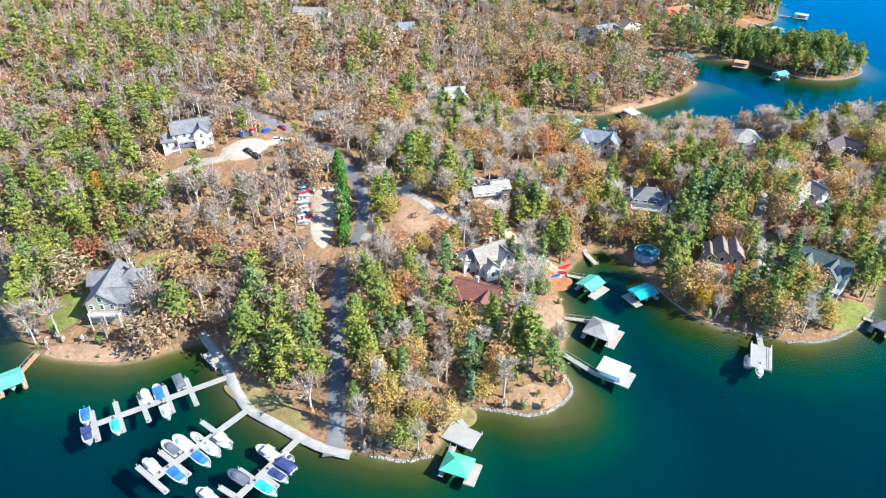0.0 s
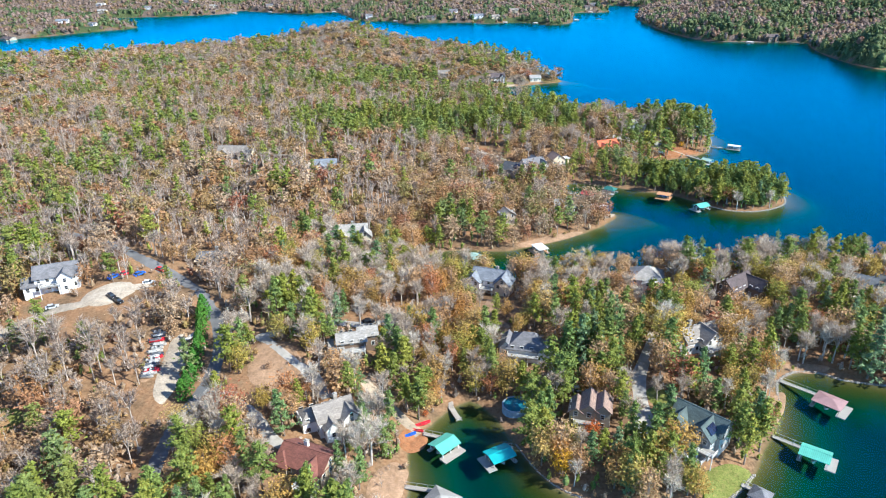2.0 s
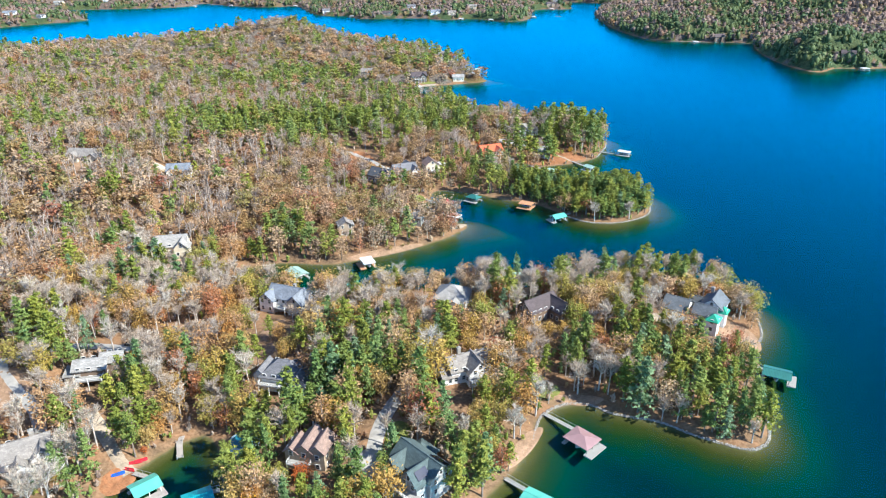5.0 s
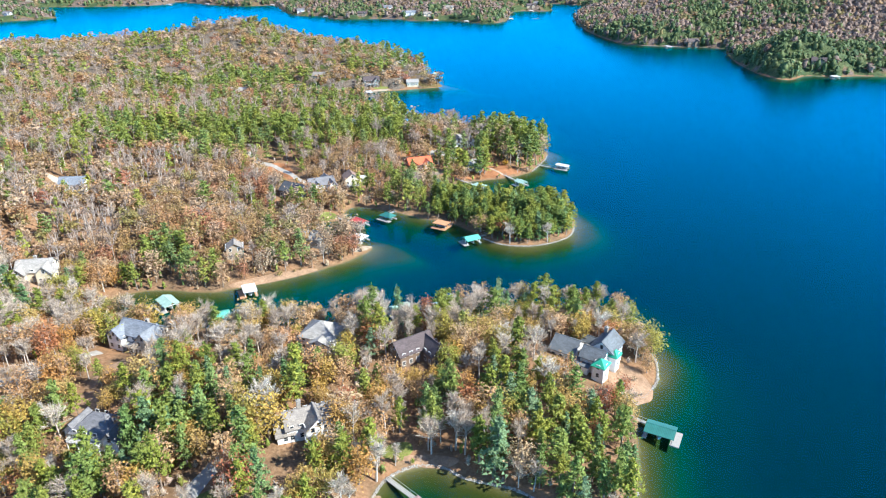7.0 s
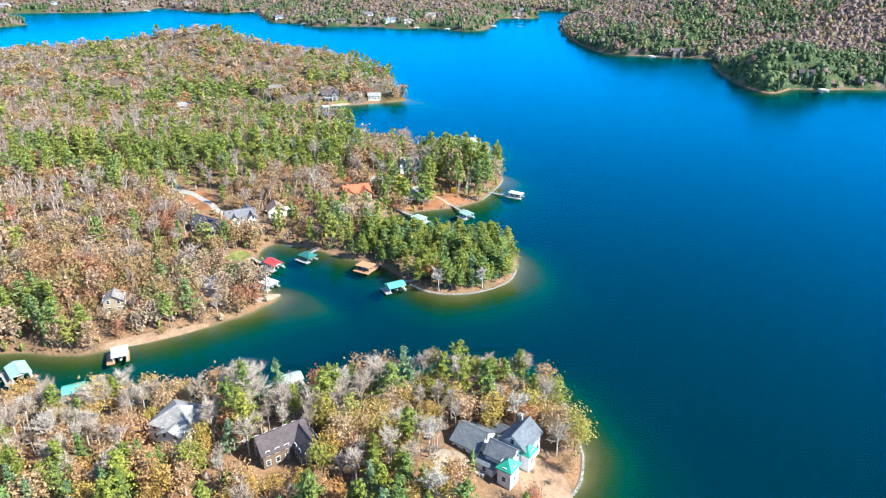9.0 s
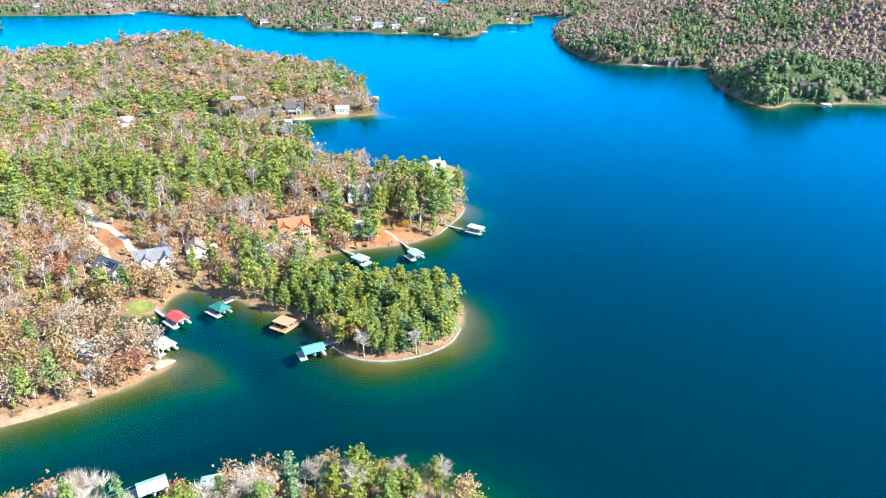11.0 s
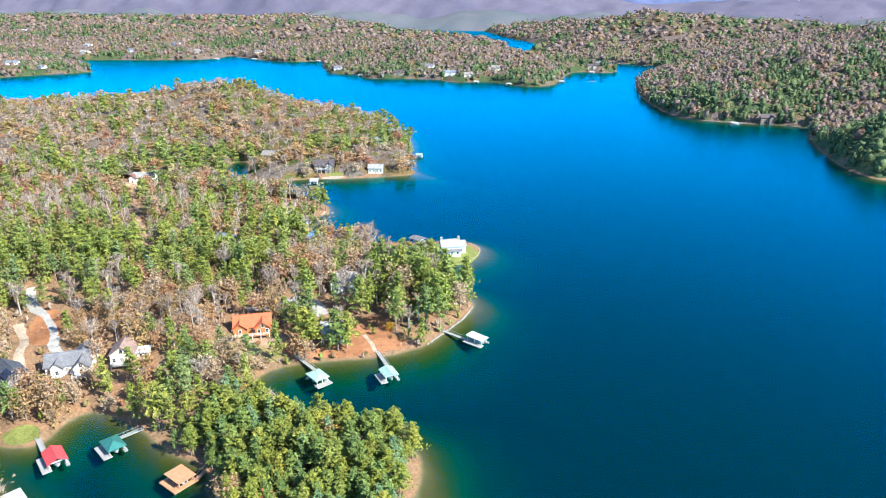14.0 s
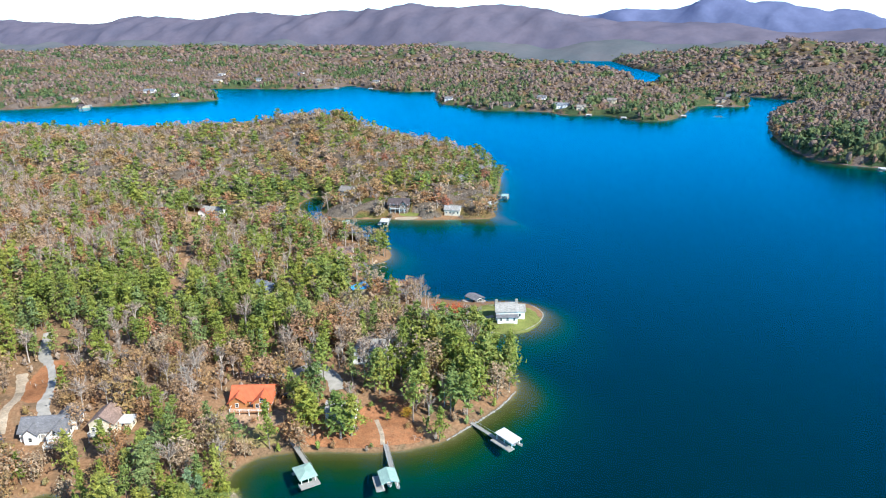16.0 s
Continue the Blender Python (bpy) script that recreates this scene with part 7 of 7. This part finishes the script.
# woods across the lake
x, y, r = scatter(280, 1000, 780, 1300, 8.6, 47)
k = planted(x, y, 0.8) & (shore_distance(MAIN, x, y) < 0) & (x < 150 + 0.62 * y)
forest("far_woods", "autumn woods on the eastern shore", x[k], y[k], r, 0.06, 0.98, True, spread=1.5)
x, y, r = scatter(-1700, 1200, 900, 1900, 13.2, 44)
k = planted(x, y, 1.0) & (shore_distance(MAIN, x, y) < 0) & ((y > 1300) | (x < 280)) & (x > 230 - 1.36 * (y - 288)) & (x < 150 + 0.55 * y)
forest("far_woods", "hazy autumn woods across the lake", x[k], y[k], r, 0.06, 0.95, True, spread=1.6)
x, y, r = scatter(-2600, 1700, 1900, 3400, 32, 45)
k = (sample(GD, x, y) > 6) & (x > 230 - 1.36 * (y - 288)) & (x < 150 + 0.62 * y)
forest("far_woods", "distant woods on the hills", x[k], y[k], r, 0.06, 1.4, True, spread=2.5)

# undergrowth at the feet of the trees and along the banks
x, y, r = scatter(-200, 222, 96, 560, 5.7, 46)
k = (sample(GD, x, y) > 0.4) & ~is_clear(x, y) & (x > -25 - 0.78 * y)
forest("undergrowth", "shrubs and saplings under the trees", x[k], y[k], r, 0.06, 0.30, variants=6, spread=1.1)
x, y, r = scatter(-130, 222, 96, 520, 4.2, 49)
k = np.zeros(x.shape, bool)
for cx, cy, rx, ry, turn in BEDS:
    c, s_ = math.cos(radians(turn)), math.sin(radians(turn))
    u, v = (x - cx) * c + (y - cy) * s_, -(x - cx) * s_ + (y - cy) * c
    k |= (u / rx) ** 2 + (v / ry) ** 2 < 1.1
for cx, cy, rad in [(a, b, q + 0.6) for a, b, q in FOOTPRINTS]:
    k &= (x - cx) ** 2 + (y - cy) ** 2 > rad * rad
for line, half in ROADS:
    for a, b in zip(line[::2], line[2::2]):
        k &= near_line(x, y, a[0], a[1], b[0], b[1]) > half
k &= (sample(GD, x, y) > 1.0) & (r.uniform(0, 1, x.shape) < 0.42)
forest("shrubs", "garden shrubs and saplings in the open yards", x[k], y[k], r, 0.3, 0.17, variants=5, seed=13, spread=1.5)
x, y, r = scatter(-135, 130, 94, 215, 4.6, 48)
k = (sample(GD, x, y) > 0.4) & ~is_clear(x, y)
forest("undergrowth", "low shrubs and brush on the near banks", x[k], y[k], r, 0.06, 0.27, variants=6, seed=7, spread=1.2)


def single(maker, name, label, x, y, height, leaf, bark=M_BARK, wide=1.0, seed=0, group=""):
    """One tree of its own colour."""
    wood, crown = maker(np.random.RandomState(900 + seed))
    t = tree_thing(name, label, wood, crown, bark, leaf, group)
    sc = height / 14.0
    t.matrix_basis = pose(x, y, max(0.1, ground(x, y)), 0, 0, seed * 47) @ Matrix.Diagonal((sc * wide, sc * wide, sc, 1))
    return t


def leafy(r):
    return broad_tree(r, 1.0)


for i, (x, y, hgt) in enumerate([(216.5, 263, 8), (162.7, 550, 14), (155.5, 547, 13), (-207, 331, 11), (-58.6, 458, 13), (115, 475, 6), (26, 178, 3), (72.8, 166.5, 9)]):
    single(leafy, "red_tree", "small maple with bright red-orange autumn leaves", x, y, hgt, M_RED, seed=i, wide=1.1)
for i, (x, y, hgt) in enumerate([(63.2, 155.2, 10), (170.6, 254, 7), (76, 274.5, 12), (116.5, 277, 10), (150, 534, 13), (8.5, 213, 8), (-134.7, 199, 12), (176, 471, 5), (175, 470, 5)]):
    single(leafy, "golden_tree", "tree with golden-orange autumn leaves", x, y, hgt, M_GOLD, seed=20 + i)
for i, (x, y) in enumerate([(-54, 217), (-52.8, 212.5), (-51.4, 208), (-50, 203.5), (-48.8, 199), (-47.8, 194.5), (-47, 190), (-46.4, 185.5), (-46, 181), (-45.8, 177)]):
    t = single(lambda r: cone_tree(r, 6.8, 2.4), "hedge_evergreen", "dense bright green evergreen in a tall hedge row", x, y, 14.0 * random.uniform(0.85, 1.2), M_HEDGE, seed=50 + i, group="evergreens of the hedge row")


# ---- cars, pool, kayaks ----
def car(x, y, turn, paint, label, z=None):
    c = root("car", x, y, (ground(x, y) if z is None else z) + 0.16, turn, label, "car")
    b = Solid()
    b.hull([(-2.2, -0.88, 0.22), (2.2, -0.85, 0.22), (2.2, 0.85, 0.22), (-2.2, 0.88, 0.22)], [(-2.15, -0.86, 0.82), (2.1, -0.8, 0.74), (2.1, 0.8, 0.74), (-2.15, 0.86, 0.82)])
    part("body", b, paint, c)
    g = Solid()
    g.hull([(-1.7, -0.8, 0.8), (1.0, -0.8, 0.78), (1.0, 0.8, 0.78), (-1.7, 0.8, 0.8)], [(-1.3, -0.64, 1.38), (0.35, -0.64, 1.38), (0.35, 0.64, 1.38), (-1.3, 0.64, 1.38)])
    part("windows", g, M_GLASS, c)
    part("roof", Solid().box(-0.48, 0, 1.37, 1.7, 1.3, 0.07), paint, c)
    for wx_ in (-1.35, 1.35):
        for wy_ in (-0.8, 0.8):
            w = Solid()
            ring = [(wx_ + 0.33 * math.cos(a), 0.33 + 0.33 * math.sin(a)) for a in [6.2832 * i / 12 for i in range(12)]]
            w.hull([(p, wy_ - 0.1, q) for p, q in ring], [(p, wy_ + 0.1, q) for p, q in ring])
            part("wheel", w, M_RUBBER, c)
    for wy_ in (-0.6, 0.6):
        part("headlight", Solid().box(2.12, wy_, 0.55, 0.1, 0.3, 0.14), M_WHITE, c)
    return c


P_BLUE, P_RED, P_BLACK, P_WHITE, P_SILVER = (plain("blue_car_paint", (0.02, 0.11, 0.50), 0.2, vary=0.05), plain("red_car_paint", (0.55, 0.03, 0.05), 0.2, vary=0.05), plain("black_car_paint", (0.02, 0.022, 0.03), 0.15, vary=0.05), plain("white_car_paint", (0.78, 0.78, 0.77), 0.2, vary=0.04), plain("silver_car_paint", (0.45, 0.47, 0.5), 0.25, vary=0.04))
car(-92.6, 231.5, 60, P_BLUE, "blue car parked on pale gravel")
car(-89.6, 234.5, 60, P_RED, "red car parked on pale gravel")
car(-85.5, 236.5, 60, P_BLUE, "blue car parked at the lot's edge")
car(-79.8, 231.5, 20, P_WHITE, "white car parked on pale gravel")
car(-87.5, 219.5, -30, P_BLACK, "black car parked on pale gravel")
car(-84.2, 217.6, -30, P_BLACK, "black car parked beside another")
car(-106.5, 214.5, 30, P_SILVER, "silver car standing on the gravel loop")
car(-81.3, 244.5, -25, P_RED, "red car on the asphalt road")
car(72.0, 189.5, 15, P_WHITE, "white car parked under the trees")
car(168.0, 555.0, 40, P_BLACK, "black car on the farmhouse lane")
car(131.5, 464.5, 20, P_BLACK, "black car beside the log house")
car(2.5, 222.0, 10, P_BLACK, "dark car parked beside the lane")
for i in range(15):
    yy = 186 + i * 1.35
    boat(-62.6 - 0.22 * (yy - 194) + (i % 3) * 0.5, yy, 8 + (i * 37) % 14, 3.4 + (i * 7 % 5) * 0.25, [C_GREY, C_WHITE, None, C_WHITE][i % 4], [M_HULL, M_HULL, P_RED, M_DARKHULL, M_HULL][i % 5], "narrow boat stored on bare ground in a row", z=ground(-61, yy) + 0.4)
boat(-53.6, 203.5, 60, 5.2, C_WHITE, label="white boat parked on a trailer beside the hedge", z=ground(-53.6, 203.5) + 0.6)


def round_pool(x, y, r):
    z = max(ground(x, y), 0.6) + 0.7
    p = root("swimming_pool", x, y, z, 0, "round above-ground pool with blue water and a white rim", "pool")
    n = 28
    ring = [(math.cos(6.2832 * k / n), math.sin(6.2832 * k / n)) for k in range(n)]
    w = Solid()
    for k in range(n):
        a, b = ring[k], ring[(k + 1) % n]
        w.hull([(a[0] * r, a[1] * r, -1.6), (b[0] * r, b[1] * r, -1.6), (b[0] * (r - 0.35), b[1] * (r - 0.35), -1.6), (a[0] * (r - 0.35), a[1] * (r - 0.35), -1.6)], [(a[0] * r, a[1] * r, 1.1), (b[0] * r, b[1] * r, 1.1), (b[0] * (r - 0.35), b[1] * (r - 0.35), 1.1), (a[0] * (r - 0.35), a[1] * (r - 0.35), 1.1)])
    part("rim", w, plain("pool_liner", (0.30, 0.42, 0.52), 0.4), p)
    f = Solid()
    f.face([(a * (r - 0.36), b * (r - 0.36), 0.8) for a, b in ring])
    part("pool_water", f, plain("pool_water", (0.02, 0.17, 0.24), 0.05, vary=0.2), p)
    part("ladder", Solid().box(r - 0.1, 0.3, 0, 0.08, 0.06, 1.9).box(r - 0.1, -0.3, 0, 0.08, 0.06, 1.9).box(r - 0.1, 0, 1.4, 0.08, 0.6, 0.06).box(r - 0.1, 0, 0.9, 0.08, 0.6, 0.06), M_STEEL, p)
    return p


round_pool(52.5, 182, 4.0)
for i, (x, y, a, m) in enumerate([(25.0, 174.5, 20, P_RED), (26.0, 175.4, 25, P_RED), (24.2, 172.0, -10, P_RED), (22.4, 170.0, 30, P_BLUE)]):
    k = root("kayak", x, y, max(ground(x, y), 0.1) + 0.05, a, ("red" if m is P_RED else "blue") + " plastic kayak lying on the bank", "kayak", "kayaks on the bank")
    part("hull", boat_hull(3.4, 0.8, m), m, k)
    part("seat", Solid().box(-0.2, 0, 0.35, 0.5, 0.4, 0.2), M_RUBBER, k)

for i, (x, y, hgt) in enumerate([(146.5, 452.0, 17), (150.5, 450.5, 16), (160.0, 452.5, 18), (162.5, 455, 16)]):
    single(lambda r: pine_tree(r, 1.0), "pine_tree", "tall pine standing alone on the clay slope", x, y, hgt, M_PINE, seed=80 + i, wide=1.5)
